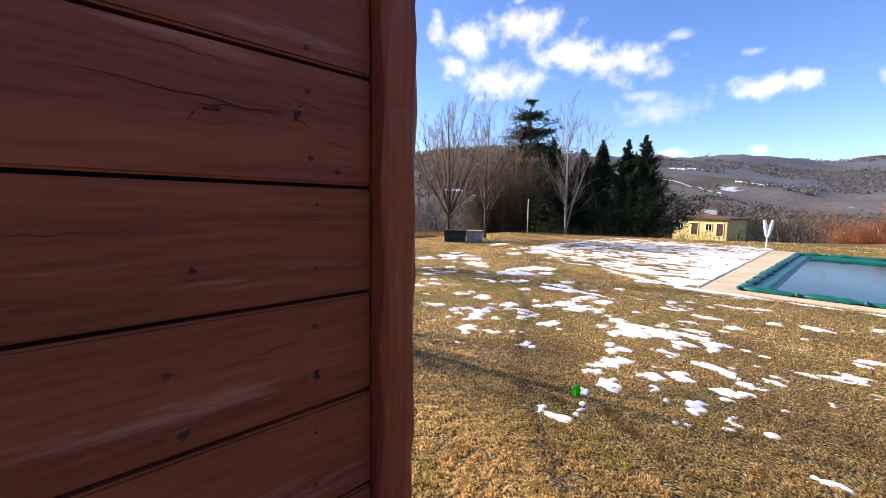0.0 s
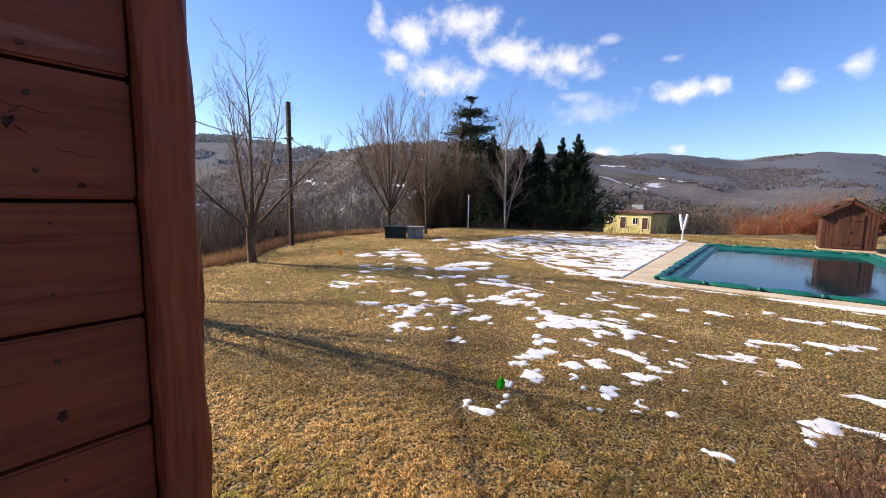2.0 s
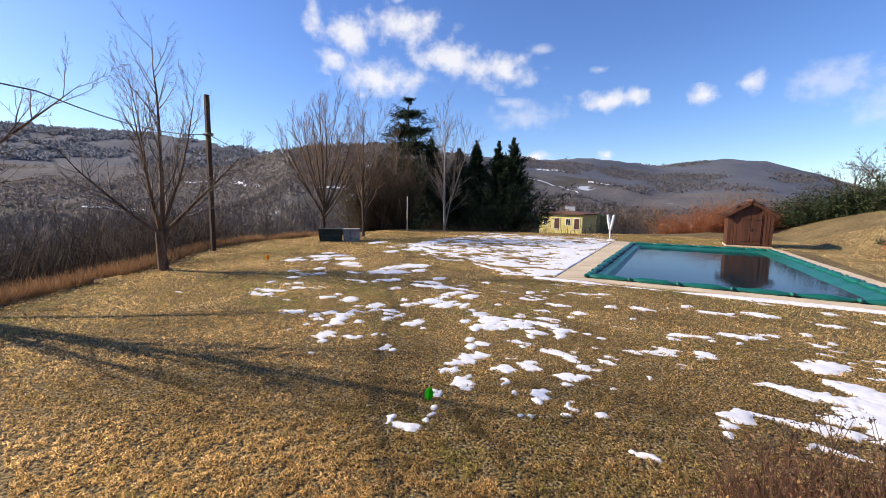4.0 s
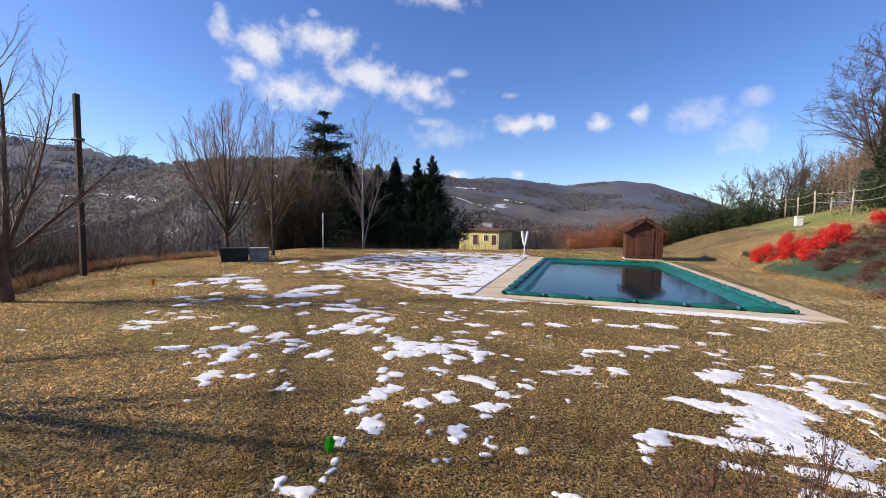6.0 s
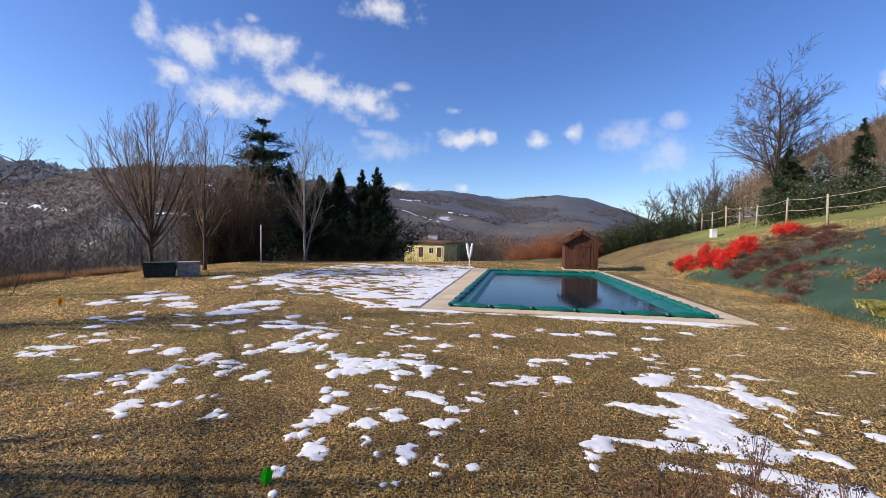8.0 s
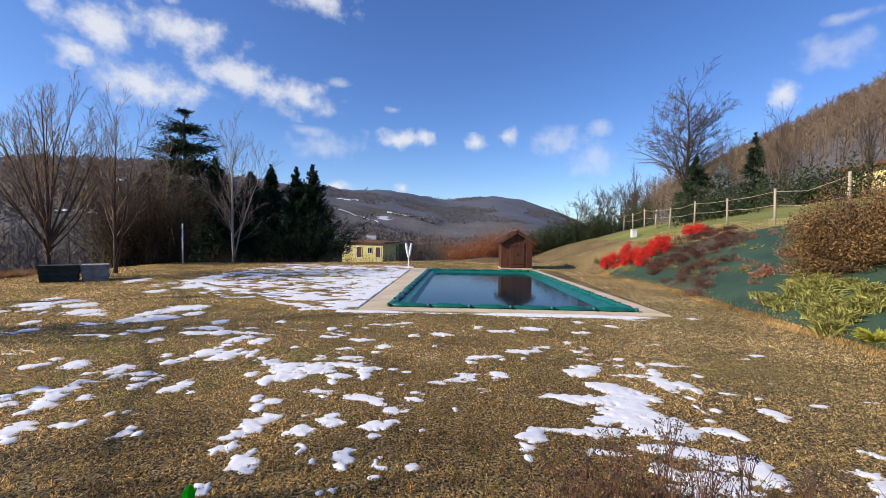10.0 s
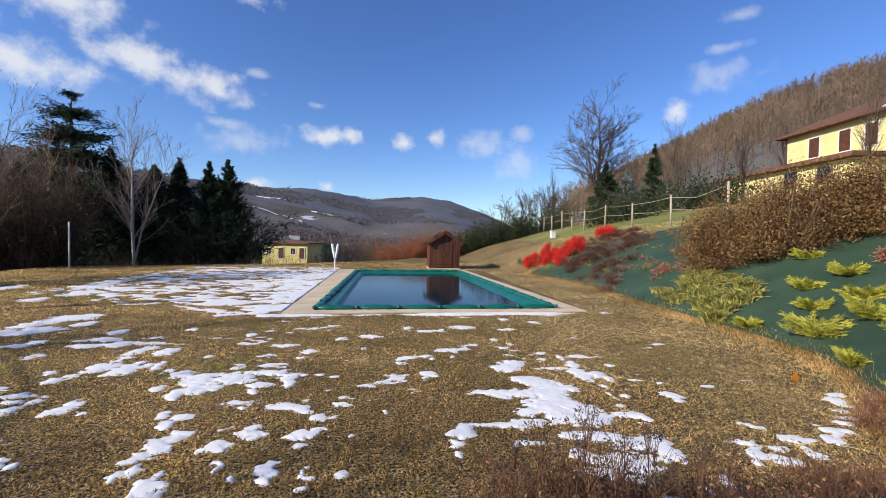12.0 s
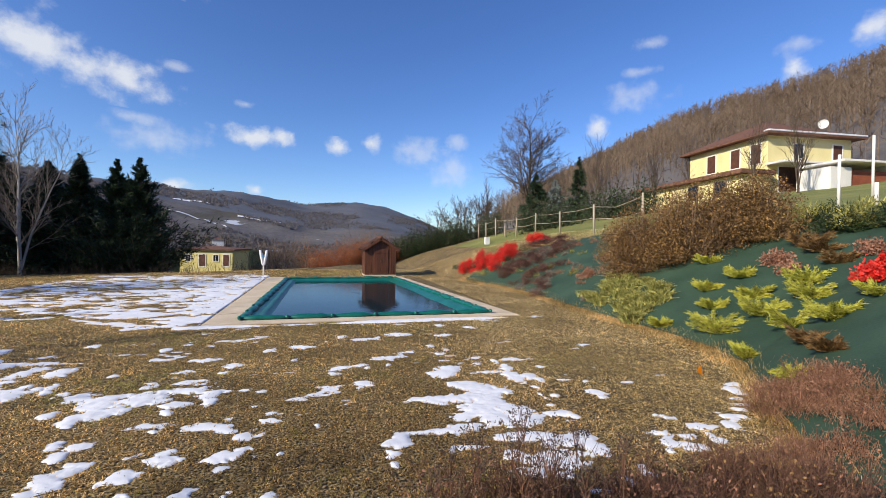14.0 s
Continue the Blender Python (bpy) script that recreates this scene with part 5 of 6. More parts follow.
# low juniper hedge along the terrace edge
for k in range(9):
    f = k / 8
    shrub("creeping_conifer", on(9.9 + 0.4 * math.sin(k * 2.0), 6.3 - 2.6 * f, -0.03), 0.6, 0.55, 0.55, 1900, 0.10, SEDGE if k % 3 == 0 else EVERGREEN, 40, BARK_DARK, "creeping dark green conifer on the terrace edge", 470 + k, "creeping conifers", blade=True)

# dry reddish perennials at the near corner
for k in range(48):
    if k < 12:
        xx, yy, h = 4.0 + rs.uniform(0, 0.6), 2.45 + rs.uniform(0, 0.55), rs.uniform(0.13, 0.22)
    elif k < 26:
        xx, yy, h = 2.7 + rs.uniform(0, 1.9), 1.75 + rs.uniform(0, 0.5), rs.uniform(0.10, 0.20)
    else:
        xx, yy, h = rs.uniform(0.4, 2.9), rs.uniform(1.6, 2.15), rs.uniform(0.28, 0.48)
    rng = np.random.default_rng(500 + k)
    t = thing("dry_perennial", on(xx, yy, -0.01), "clump of dry reddish-brown perennial stems", "plant", "dry perennials")
    n = 300
    P = rng.normal(0, 0.12, (n, 3)) * np.array([1, 1, 0])
    D = np.column_stack([rng.normal(0, 0.42, n), rng.normal(0, 0.42, n), np.ones(n)])
    D /= np.linalg.norm(D, axis=1, keepdims=True)
    L = h * rng.uniform(0.35, 1.0, n)
    Q = P + D * L[:, None]
    side = Q[rng.integers(0, n, 420)] - np.array([0, 0, 0.12]) * rng.random((420, 1))
    sq = side + rng.normal(0, 0.028, (420, 3)) + np.array([0, 0, 0.02])
    segs = np.concatenate([np.column_stack([P, Q, np.full(n, 0.0021), np.full(n, 0.0011)]), np.column_stack([side, sq, np.full(420, 0.0014), np.full(420, 0.0008)])])
    tagged(under(new("tuft", fast_mesh("tuft", *tubes(segs, 3), TWIG_RUST if k >= 26 else TWIG_RED)), t), kind="stuff")
    under(new("foliage", fast_mesh("foliage", *leaves(sq[:300] + rng.normal(0, 0.012, (300, 3)), 0.022, rng), (TWIG_RUST if k >= 26 else TWIG_RED, PINK_LEAF, OLIVE)[k % 3])), t)
for k, (xx, yy, h) in enumerate(((0.85, 1.95, 0.72), (0.98, 2.05, 0.78), (1.12, 1.98, 0.74), (1.28, 1.95, 0.70), (0.7, 2.0, 0.6), (1.5, 1.9, 0.62), (0.92, 1.85, 0.7), (1.05, 1.9, 0.66), (1.36, 2.02, 0.66), (1.2, 1.8, 0.6), (0.62, 2.1, 0.62), (0.78, 2.15, 0.7), (1.02, 2.2, 0.66), (1.6, 2.05, 0.6), (1.75, 1.95, 0.58), (0.5, 2.0, 0.55))):
    rng = np.random.default_rng(560 + k)
    t = thing("seed_stalk", on(xx, yy, -0.01), "tall dark dry stalk with flat seed heads", "plant", "dry seed stalks")
    segs = [(0, 0, 0, rng.normal(0, 0.03), rng.normal(0, 0.03), h * 0.7, 0.003, 0.0022)]
    heads = []
    for j in range(11):
        b = np.array(segs[0][:3]) + (np.array(segs[0][3:6]) - np.array(segs[0][:3])) * rng.uniform(0.7, 1.0)
        e = b + np.array([rng.normal(0, 0.05), rng.normal(0, 0.05), h * rng.uniform(0.12, 0.3)])
        segs.append((*b, *e, 0.0018, 0.0012))
        heads.append(e)
    tagged(under(new("stem", fast_mesh("stem", *tubes(segs, 4), TWIG_RUST)), t), kind="stuff")
    pts = np.repeat(np.array(heads), 16, axis=0) + rng.normal(0, 0.013, (176, 3)) * np.array([1, 1, 0.5])
    tagged(under(new("seed_head", fast_mesh("seed_head", *leaves(pts, 0.013, rng), BARK_DARK)), t, "dark dry seed heads"), kind="stuff")


# ---- fence on the terrace ----
def make_fence():
    fence = thing("fence", (0, 0, 0), "pale round-post fence with two ropes along the terrace", "fence")
    line = [(10.25, 11.6), (10.6, 14.7), (11.0, 17.9), (11.2, 20.7), (11.4, 23.5), (11.5, 25.4), (11.6, 27.2), (11.8, 29.5), (12.0, 31.6), (12.2, 34.0), (12.4, 36.5)]
    tops = []
    for k, (x, y) in enumerate(line):
        z = float(land(x, y))
        h = 1.2 + 0.08 * math.sin(k * 2.4) + (0.25 if k == 0 else 0)
        bm = bmesh.new()
        bmesh.ops.create_cone(bm, cap_ends=True, segments=9, radius1=0.043, radius2=0.036, depth=h + 0.2, matrix=Matrix.Translation((x, y, z + h / 2 - 0.1)) @ Matrix.Rotation(0.03 * math.sin(k * 5.1), 4, "Y"))
        part("post", bm, WOOD_POST, fence, smooth=True)
        tops.append((x, y, z, h))
    for (x0, y0, z0, h0), (x1, y1, z1, h1) in zip(tops, tops[1:]):
        for f in (0.55, 0.92):
            V, F = tubes([(x0, y0, z0 + h0 * f, (x0 + x1) / 2, (y0 + y1) / 2, (z0 + z1) / 2 + 1.2 * f - 0.05, 0.010, 0.010), ((x0 + x1) / 2, (y0 + y1) / 2, (z0 + z1) / 2 + 1.2 * f - 0.05, x1, y1, z1 + h1 * f, 0.010, 0.010)], 5)
            under(new("rope", fast_mesh("rope", V, F, WOOD_POST, smooth=True)), fence, "pale slack rope")


make_fence()


def garden_post(x, y, h, r, label, group="white posts on the terrace"):
    t = thing("garden_post", on(x, y, -0.1), label, "post", group)
    bm = bmesh.new()
    bmesh.ops.create_cone(bm, cap_ends=True, segments=12, radius1=r, radius2=r * 0.92, depth=h, matrix=Matrix.Translation((0, 0, h / 2)))
    part("shaft", bm, WHITE_WALL, t, smooth=True)


garden_post(12.9, 7.62, 1.5, 0.038, "thick pale concrete post on the green terrace")
garden_post(-13.67, 19.49, 2.1, 0.035, "slim pale post before the brown thicket", "")
garden_post(13.1, 6.95, 0.65, 0.045, "short white post on the green terrace")
garden_post(17.2, 9.2, 2.1, 0.04, "tall thin pale pole on the green terrace")
box_ = thing("meter_box", on(9.95, 24.7), "small white box with a pitched lid by the fence", "box")
part("body", boxed(-0.15, 0.15, -0.12, 0.12, 0, 0.42, 0.02), PLASTIC_WHITE, box_)
part("lid", boxed(-0.18, 0.18, -0.15, 0.15, 0.42, 0.47, 0.02), PLASTIC_WHITE, box_)


# ---- trees ----
RULES_FRUIT = ((4, 0.05, 0.02, 7, 0.75, 0.85, 0.35), (7, 0.07, 0.05, 9, 0.65, 0.42, 0.2), (4, 0.10, 0.05, 5, 0.6, 0.45, 0.2), (3, 0.14, 0.04, 0, 0.5, 0.5, 0.2))
RULES_FAN = ((9, 0.035, 0.012, 15, 0.42, 0.40, 0.25), (5, 0.06, 0.05, 7, 0.45, 0.5, 0.15), (4, 0.08, 0.06, 4, 0.45, 0.5, 0.2), (2, 0.1, 0.04, 0, 0.4, 0.5, 0.2))
RULES_ROUND = ((8, 0.03, 0.03, 30, 0.88, 0.50, 0.22), (6, 0.07, 0.0, 8, 0.6, 0.45, 0.15), (4, 0.10, 0.045, 5, 0.6, 0.48, 0.15), (2, 0.12, 0.02, 3, 0.6, 0.55, 0.2), (2, 0.14, 0.02, 0, 0.5, 0.5, 0.2))

RULES_YOUNG = ((8, 0.05, 0.085, 17, 0.62, 0.36, 0.18), (6, 0.07, 0.09, 6, 0.55, 0.45, 0.2), (4, 0.12, 0.05, 4, 0.55, 0.5, 0.2), (2, 0.14, 0.03, 0, 0.5, 0.5, 0.2))
bare_tree("fruit_tree", (-10.0, 4.5, -0.05), [((-0.03, 0.0, 1), 0.95, 0.115, (0, 0, 0)), ((0.0, 0.06, 1), 4.3, 0.062, (-0.02, 0.0, 0.80)), ((-0.95, -0.75, 0.9), 2.9, 0.048, (-0.03, 0, 0.84)), ((0.75, 0.95, 0.9), 2.8, 0.048, (-0.03, 0, 0.84)), ((-0.5, 0.6, 1.3), 3.0, 0.042, (-0.03, 0, 0.88)), ((0.6, -0.5, 1.3), 3.0, 0.042, (-0.03, 0, 0.88)), ((-0.4, -0.45, 1.7), 3.3, 0.040, (-0.03, 0, 0.9)), ((0.4, 0.5, 1.7), 3.4, 0.040, (-0.03, 0, 0.9))], RULES_YOUNG, "bare fruit tree with upright branches at the lawn edge", FRUIT_BARK, TWIG_GREY, 3)
# an older leaning tree whose long shadow falls across the lawn
bare_tree("fruit_tree", (-9.4, 0.66, -0.25), [((0.0, -0.225, 1), 1.3, 0.13, (0, 0, 0)), ((0.0, -0.225, 1), 5.6, 0.085, (0.0, -0.2, 0.9)), ((-0.03, -0.27, 1), 4.9, 0.055, (0.0, -0.36, 0.9)), ((0.35, 0.9, 1.2), 3.6, 0.05, (0.03, -0.2, 1.0)), ((-0.5, -0.8, 1.4), 3.8, 0.05, (0, -0.2, 0.9)), ((0.7, -0.3, 1.3), 3.2, 0.045, (0, -0.2, 1.0)), ((-0.1, -0.7, 1.4), 4.2, 0.05, (0, -0.2, 0.95))], ((8, 0.022, 0.0, 12, 0.75, 0.34, 0.25), (6, 0.09, 0.06, 7, 0.6, 0.45, 0.2), (4, 0.12, 0.05, 4, 0.55, 0.5, 0.2), (2, 0.14, 0.03, 0, 0.5, 0.5, 0.2)), "bare leaning fruit tree with spreading branches at the lawn edge", FRUIT_BARK, TWIG_GREY, 8, thin=0.0035)

rng_ = np.random.default_rng(40)
fan = [((0.02, 0.02, 1), 2.0, 0.10, (-0.05, 0, 0)), ((0.03, -0.02, 1), 4.6, 0.06, (-0.04, 0, 1.4))]
for k in range(19):
    a = 2.4 * k + rng_.normal(0, 0.2)
    s = 0.10 + 0.95 * ((k + 0.5) / 19) ** 0.9
    z = 1.0 + 1.0 * (1 - k / 19) * rng_.uniform(0.6, 1.0)
    fan.append(((math.cos(a) * s, math.sin(a) * s, 1), rng_.uniform(3.9, 4.4) - 0.45 * s, 0.036, (-0.02, 0.0, z)))
bare_tree("willow", (-13.75, 13.1, -0.2), fan, ((9, 0.02, 0.045, 13, 0.40, 0.34, 0.3), (5, 0.05, 0.05, 6, 0.42, 0.5, 0.15), (4, 0.07, 0.05, 4, 0.45, 0.5, 0.2), (2, 0.1, 0.04, 0, 0.4, 0.5, 0.2)), "bare many-stemmed tree with fanning upright branches", BARK_DARK, TWIG, 41, thin=0.006)
bare_tree("willow", (-13.0, 14.8, -0.2), [((0.05, 0, 1), 6.0, 0.06, (0, 0, 0)), ((-0.2, 0.1, 1), 5.4, 0.045, (0.1, 0, 0)), ((0.22, -0.05, 1), 5.4, 0.045, (-0.1, 0, 0))], RULES_FAN, "slim bare tree with upright branches", BARK_DARK, TWIG, 42, thin=0.006)
bare_tree("birch", (-14.8, 25.9, land(-14.8, 25.9) - 0.1), [((0.0, 0, 1), 8.4, 0.10, (0, 0, 0)), ((-0.14, 0.1, 1), 7.6, 0.07, (0.1, 0, 0)), ((0.16, 0.1, 1), 7.6, 0.07, (-0.1, 0, 0))], ((9, 0.03, 0.02, 19, 0.62, 0.36, 0.22), (5, 0.06, 0.06, 8, 0.5, 0.5, 0.15), (4, 0.08, 0.05, 4, 0.5, 0.5, 0.2), (2, 0.1, 0.03, 0, 0.4, 0.5, 0.2)), "pale-barked bare tree with several stems", material("pale_bark", (0.28, 0.25, 0.21), (0.52, 0.48, 0.42), 3, 0.9, 30, 0.4, 0.01, stretch=(1, 1, 0.3)), TWIG_GREY, 43, thin=0.009)
bare_tree("birch", (-18.0, 24.0, land(-18.0, 24.0) - 0.1), [((0.0, 0, 1), 7.0, 0.11, (0, 0, 0)), ((-0.25, 0.1, 1), 6.0, 0.08, (0.1, 0, 0))], RULES_FAN, "slim bare tree before the conifers", BARK_DARK, TWIG, 44, thin=0.008)
bare_tree("round_tree", (14.75, 28.4, land(14.75, 28.4) - 0.1), [((0.0, 0, 1), 7.9, 0.16, (0, 0, 0)), ((0.3, 0.1, 1), 5.4, 0.05, (0, 0, 1.6)), ((-0.3, -0.1, 1), 5.4, 0.05, (0, 0, 1.6))], RULES_ROUND, "large bare tree with a broad rounded crown", BARK_DARK, BARK, 45, thin=0.010)
for k, (x, y, h) in enumerate(((11.6, 36.5, 3.2), (13.4, 36.0, 3.0), (10.4, 38.5, 2.6), (14.6, 39.0, 3.2))):
    bare_tree("orchard_tree", on(x, y, -0.1), [((0, 0, 1), h * 0.35, 0.10, (0, 0, 0)), ((0.8, 0.2, 1), h * 0.8, 0.06, (0, 0, h * 0.3)), ((-0.8, 0.2, 1), h * 0.8, 0.06, (0, 0, h * 0.3)), ((0.1, -0.8, 1), h * 0.8, 0.06, (0, 0, h * 0.3)), ((0.1, 0.1, 1), h * 0.75, 0.06, (0, 0, h * 0.3))], RULES_FRUIT, "low spreading bare orchard tree behind the fence", BARK_DARK, TWIG_DARK, 60 + k, "orchard trees", thin=0.010)
for k, (x, y, h) in enumerate(((16.5, 48.0, 4.5), (18.5, 47.0, 4.8), (20.5, 50.0, 6.5), (24.0, 46.0, 7.0), (23.0, 38.0, 7.0), (26.5, 36.0, 7.5), (30.0, 40.0, 8.5), (36.0, 34.0, 8.0), (40.0, 29.0, 9.0), (27.0, 29.0, 5.5), (29.5, 22.5, 5.5), (31.0, 20.5, 5.5))):
    bare_tree("bare_tree", on(x, y, -0.2), [((0, 0, 1), h, 0.08, (0, 0, 0)), ((0.25, 0.1, 1), h * 0.8, 0.05, (0, 0, 0.4)), ((-0.25, -0.1, 1), h * 0.8, 0.05, (0, 0, 0.4))], RULES_FAN[:3], "tall slender bare tree on the slope", BARK_DARK, BARK, 70 + k, "bare trees on the slope", thin=0.014)

conifer("cypress", (-11.1, 29.9, land(-11.1, 29.9) - 0.1), 8.1, 4.1, 360, "dark green conical conifer beside the lawn", 80, droop=-0.8, leaf=0.24, ragged=0.7, taper=1.05)
conifer("cypress", (-12.2, 29.6, land(-12.2, 29.6) - 0.1), 7.9, 3.4, 320, "dark green conical conifer beside the lawn", 81, droop=-0.8, leaf=0.24, ragged=0.7, taper=1.05)
conifer("cypress", (-13.9, 29.2, land(-13.9, 29.2) - 0.1), 8.0, 2.9, 280, "dark green conical conifer beside the lawn", 82, droop=-0.7, leaf=0.24, ragged=0.7, taper=1.05)
conifer("spruce", (-15.6, 29.6, land(-15.6, 29.6) - 0.1), 7.8, 3.3, 300, "broad dark conifer behind bare trees", 83, leaf=0.26)
conifer("spruce", (-21.5, 27.0, land(-21.5, 27.0) - 0.1), 6.8, 2.6, 260, "broad dark conifer behind the thicket", 89, leaf=0.26)
conifer("cedar", (-19.3, 27.8, land(-19.3, 27.8) - 0.1), 11.5, 4.9, 420, "tall ragged dark cedar behind the thicket", 84, droop=-0.15, ragged=0.75, leaf=0.24, layers=9, taper=0.6)
conifer("spruce", (-17.4, 28.2, land(-17.4, 28.2) - 0.1), 8.2, 3.6, 320, "broad dark conifer behind bare trees", 85, leaf=0.26)
conifer("fir", (14.4, 26.6, land(14.4, 26.6) - 0.1), 3.9, 1.5, 120, "young dark fir under the bare tree", 86, droop=0.0, leaf=0.2)
conifer("fir", (15.6, 26.0, land(15.6, 26.0) - 0.1), 3.3, 1.2, 90, "young blue-grey fir under the bare tree", 87, droop=0.0, leaf=0.2, mat=material("blue_grey_needles", (0.10, 0.12, 0.11), (0.24, 0.27, 0.25), 2, 0.8, 12, 0, island=0.35))
conifer("fir", (27.0, 40.0, land(27.0, 40.0) - 0.1), 7.5, 1.6, 110, "dark conifer among the bare woods", 88, leaf=0.3)


def thicket(name, spots, h, spread, n, twig, label, seed, leaf=None, leaf_n=0, leaf_size=0.06, category="thicket", kind="stuff"):
    """Tangled upright brush about the given spots: (x, y, height factor)."""
    rng = np.random.default_rng(seed)
    s = np.array(spots, float)
    k = rng.integers(0, len(s), n)
    x, y = s[k, 0] + rng.normal(0, spread, n), s[k, 1] + rng.normal(0, spread, n)
    P = np.column_stack([x, y, land(x, y) - 0.1])
    D = np.column_stack([rng.normal(0, 0.30, n), rng.normal(0, 0.30, n), np.ones(n)])
    D /= np.linalg.norm(D, axis=1, keepdims=True)
    L = h * s[k, 2] * rng.uniform(0.4, 1.1, n)
    Q = P + D * L[:, None]
    segs = [np.column_stack([P, Q, np.full(n, 0.011) * (0.6 + h / 5), np.full(n, 0.004)])]
    for _ in range(5):
        f = rng.uniform(0.3, 1.0, n)[:, None]
        b = P + (Q - P) * f
        d = D + rng.normal(0, 0.55, (n, 3))
        e = b + d * (L[:, None] * rng.uniform(0.12, 0.34, (n, 1)))
        segs.append(np.column_stack([b, e, np.full(n, 0.006), np.full(n, 0.0025)]))
    V, F = tubes(np.concatenate(segs), 3)
    if leaf:
        t = tagged(new(name), label, category, kind=kind)
        under(new("twigwork", fast_mesh("twigwork", V, F, twig)), t)
        j = rng.integers(0, n, leaf_n)
        pp = P[j] + (Q[j] - P[j]) * rng.uniform(0.1, 1.05, (leaf_n, 1)) + rng.normal(0, 0.22, (leaf_n, 3))
        under(new("foliage", fast_mesh("foliage", *leaves(pp, leaf_size, rng), leaf)), t)
    else:
        tagged(new(name, fast_mesh(name, V, F, twig)), label, category, kind=kind)


BROWN_LEAF = material("withered_brown_leaves", (0.055, 0.040, 0.018), (0.15, 0.10, 0.045), 1.5, 0.85, 12, 0, island=0.45, translucent=0.2)
thicket("thicket", [(-17.0, 19.6, 1.0), (-16.0, 20.3, 1.1), (-15.3, 20.8, 0.9), (-16.2, 21.2, 1.1), (-17.6, 20.6, 1.0)], 4.5, 0.38, 620, TWIG_DARK, "tall brown thicket with withered leaves beside the lawn", 90, BROWN_LEAF, 26000, 0.09, kind="")
thicket("thicket", [(-13.2, 27.0, 0.7), (-12.0, 27.6, 0.6), (-10.8, 28.0, 0.5), (-15.5, 26.0, 0.8)], 1.6, 0.5, 200, TWIG_DARK, "low brown brush under the conifers", 91, BROWN_LEAF, 3000, 0.07, kind="")
thicket("rust_hedge", [(x, 32.0 + 0.3 * math.sin(x * 3), 1.0 + 0.12 * math.sin(x * 5)) for x in np.arange(-0.8, 4.9, 0.35)], 1.75, 0.30, 500, TWIG_RED, "rust-orange leafed hedge beyond the pool", 92, RUST_LEAF, 12000, 0.085, "hedge", kind="")
thicket("dark_hedge", [(x, 33.5 - (x - 5) * 0.2, 1.0 + 0.1 * math.sin(x * 2)) for x in np.arange(4.9, 11.2, 0.3)], 1.75, 0.42, 420, BARK_DARK, "dark evergreen hedge behind the pump hut", 93, EVERGREEN, 26000, 0.12, "hedge", kind="")
thicket("evergreen_shrubs", [(x, y, 1.0) for x, y in ((12.8, 30.5), (13.2, 33.0), (12.6, 24.0), (13.5, 22.0), (16.5, 24.0), (17.2, 21.5), (18.0, 20.0))], 1.9, 0.55, 240, BARK_DARK, "dark evergreen shrubs behind the fence", 94, EVERGREEN, 14000, 0.13, "shrubs", kind="")
thicket("yard_brush", [(x, y, s) for x, y, s in ((-4.5, 33.0, 1.0), (-3.4, 33.5, 1.2), (-2.3, 33.0, 1.1), (-5.6, 34.0, 0.8), (-1.4, 36, 1.0), (4.0, 37.0, 1.3), (2.6, 38.0, 1.1))], 2.6, 0.5, 420, TWIG, "brown garden brush beyond the pool", 95, BROWN_LEAF, 5000, 0.09, "brush", kind="")
rng_ = np.random.default_rng(96)
edge = [(-9.9 - 0.62 * k - rng_.uniform(0.6, 5.0), 2.2 + 1.0 * k * 0.9 + rng_.normal(0, 0.6), rng_.uniform(0.5, 1.0)) for k in np.arange(-3, 9, 0.12)]
thicket("valley_brush", edge, 1.7, 0.5, 2600, TWIG_DARK, "grey-brown brush on the slope below the lawn", 97)
edge = [(-24 - rng_.uniform(0, 30), rng_.uniform(2, 40), rng_.uniform(0.5, 1.2)) for _ in range(140)]
thicket("valley_brush", edge, 4.2, 1.5, 3600, TWIG_DARK, "bare brown brush on the valley side", 98)
edge = [(rng_.uniform(-15.6, -4), 21.6 + rng_.uniform(1.2, 5), rng_.uniform(0.3, 0.8)) for _ in range(40)]
thicket("valley_brush", edge, 0.9, 0.5, 300, TWIG_DARK, "low brush beyond the lawn's far edge", 99)


def hay_strip():
    """Bleached long grass along the break of the slope."""
    rng = np.random.default_rng(101)
    n = 26000
    y = rng.uniform(-2, 15, n)
    x = np.interp(y, (-30, 0, 3, 5, 7.5, 10, 14, 22), (-6, -7.5, -9.4, -10.9, -13.3, -14.5, -14.8, -15)) - np.abs(rng.normal(0, 0.75, n)) - 0.05
    keep = fbm(x * 0.9, y * 0.9, 7) > -0.3
    x, y = x[keep], y[keep]
    n = len(x)
    P = np.column_stack([x, y, land(x, y) - 0.02])
    D = np.column_stack([rng.normal(0, 0.4, n), rng.normal(0, 0.4, n), np.ones(n)])
    D /= np.linalg.norm(D, axis=1, keepdims=True)
    V, F = blades(P, D, rng.uniform(0.14, 0.42, n), 0.018, 0.05, rng)
    tagged(new("long_grass", fast_mesh("long_grass", V, F, HAY)), "bleached orange-brown long grass on the slope edge", "grass", kind="stuff")


hay_strip()


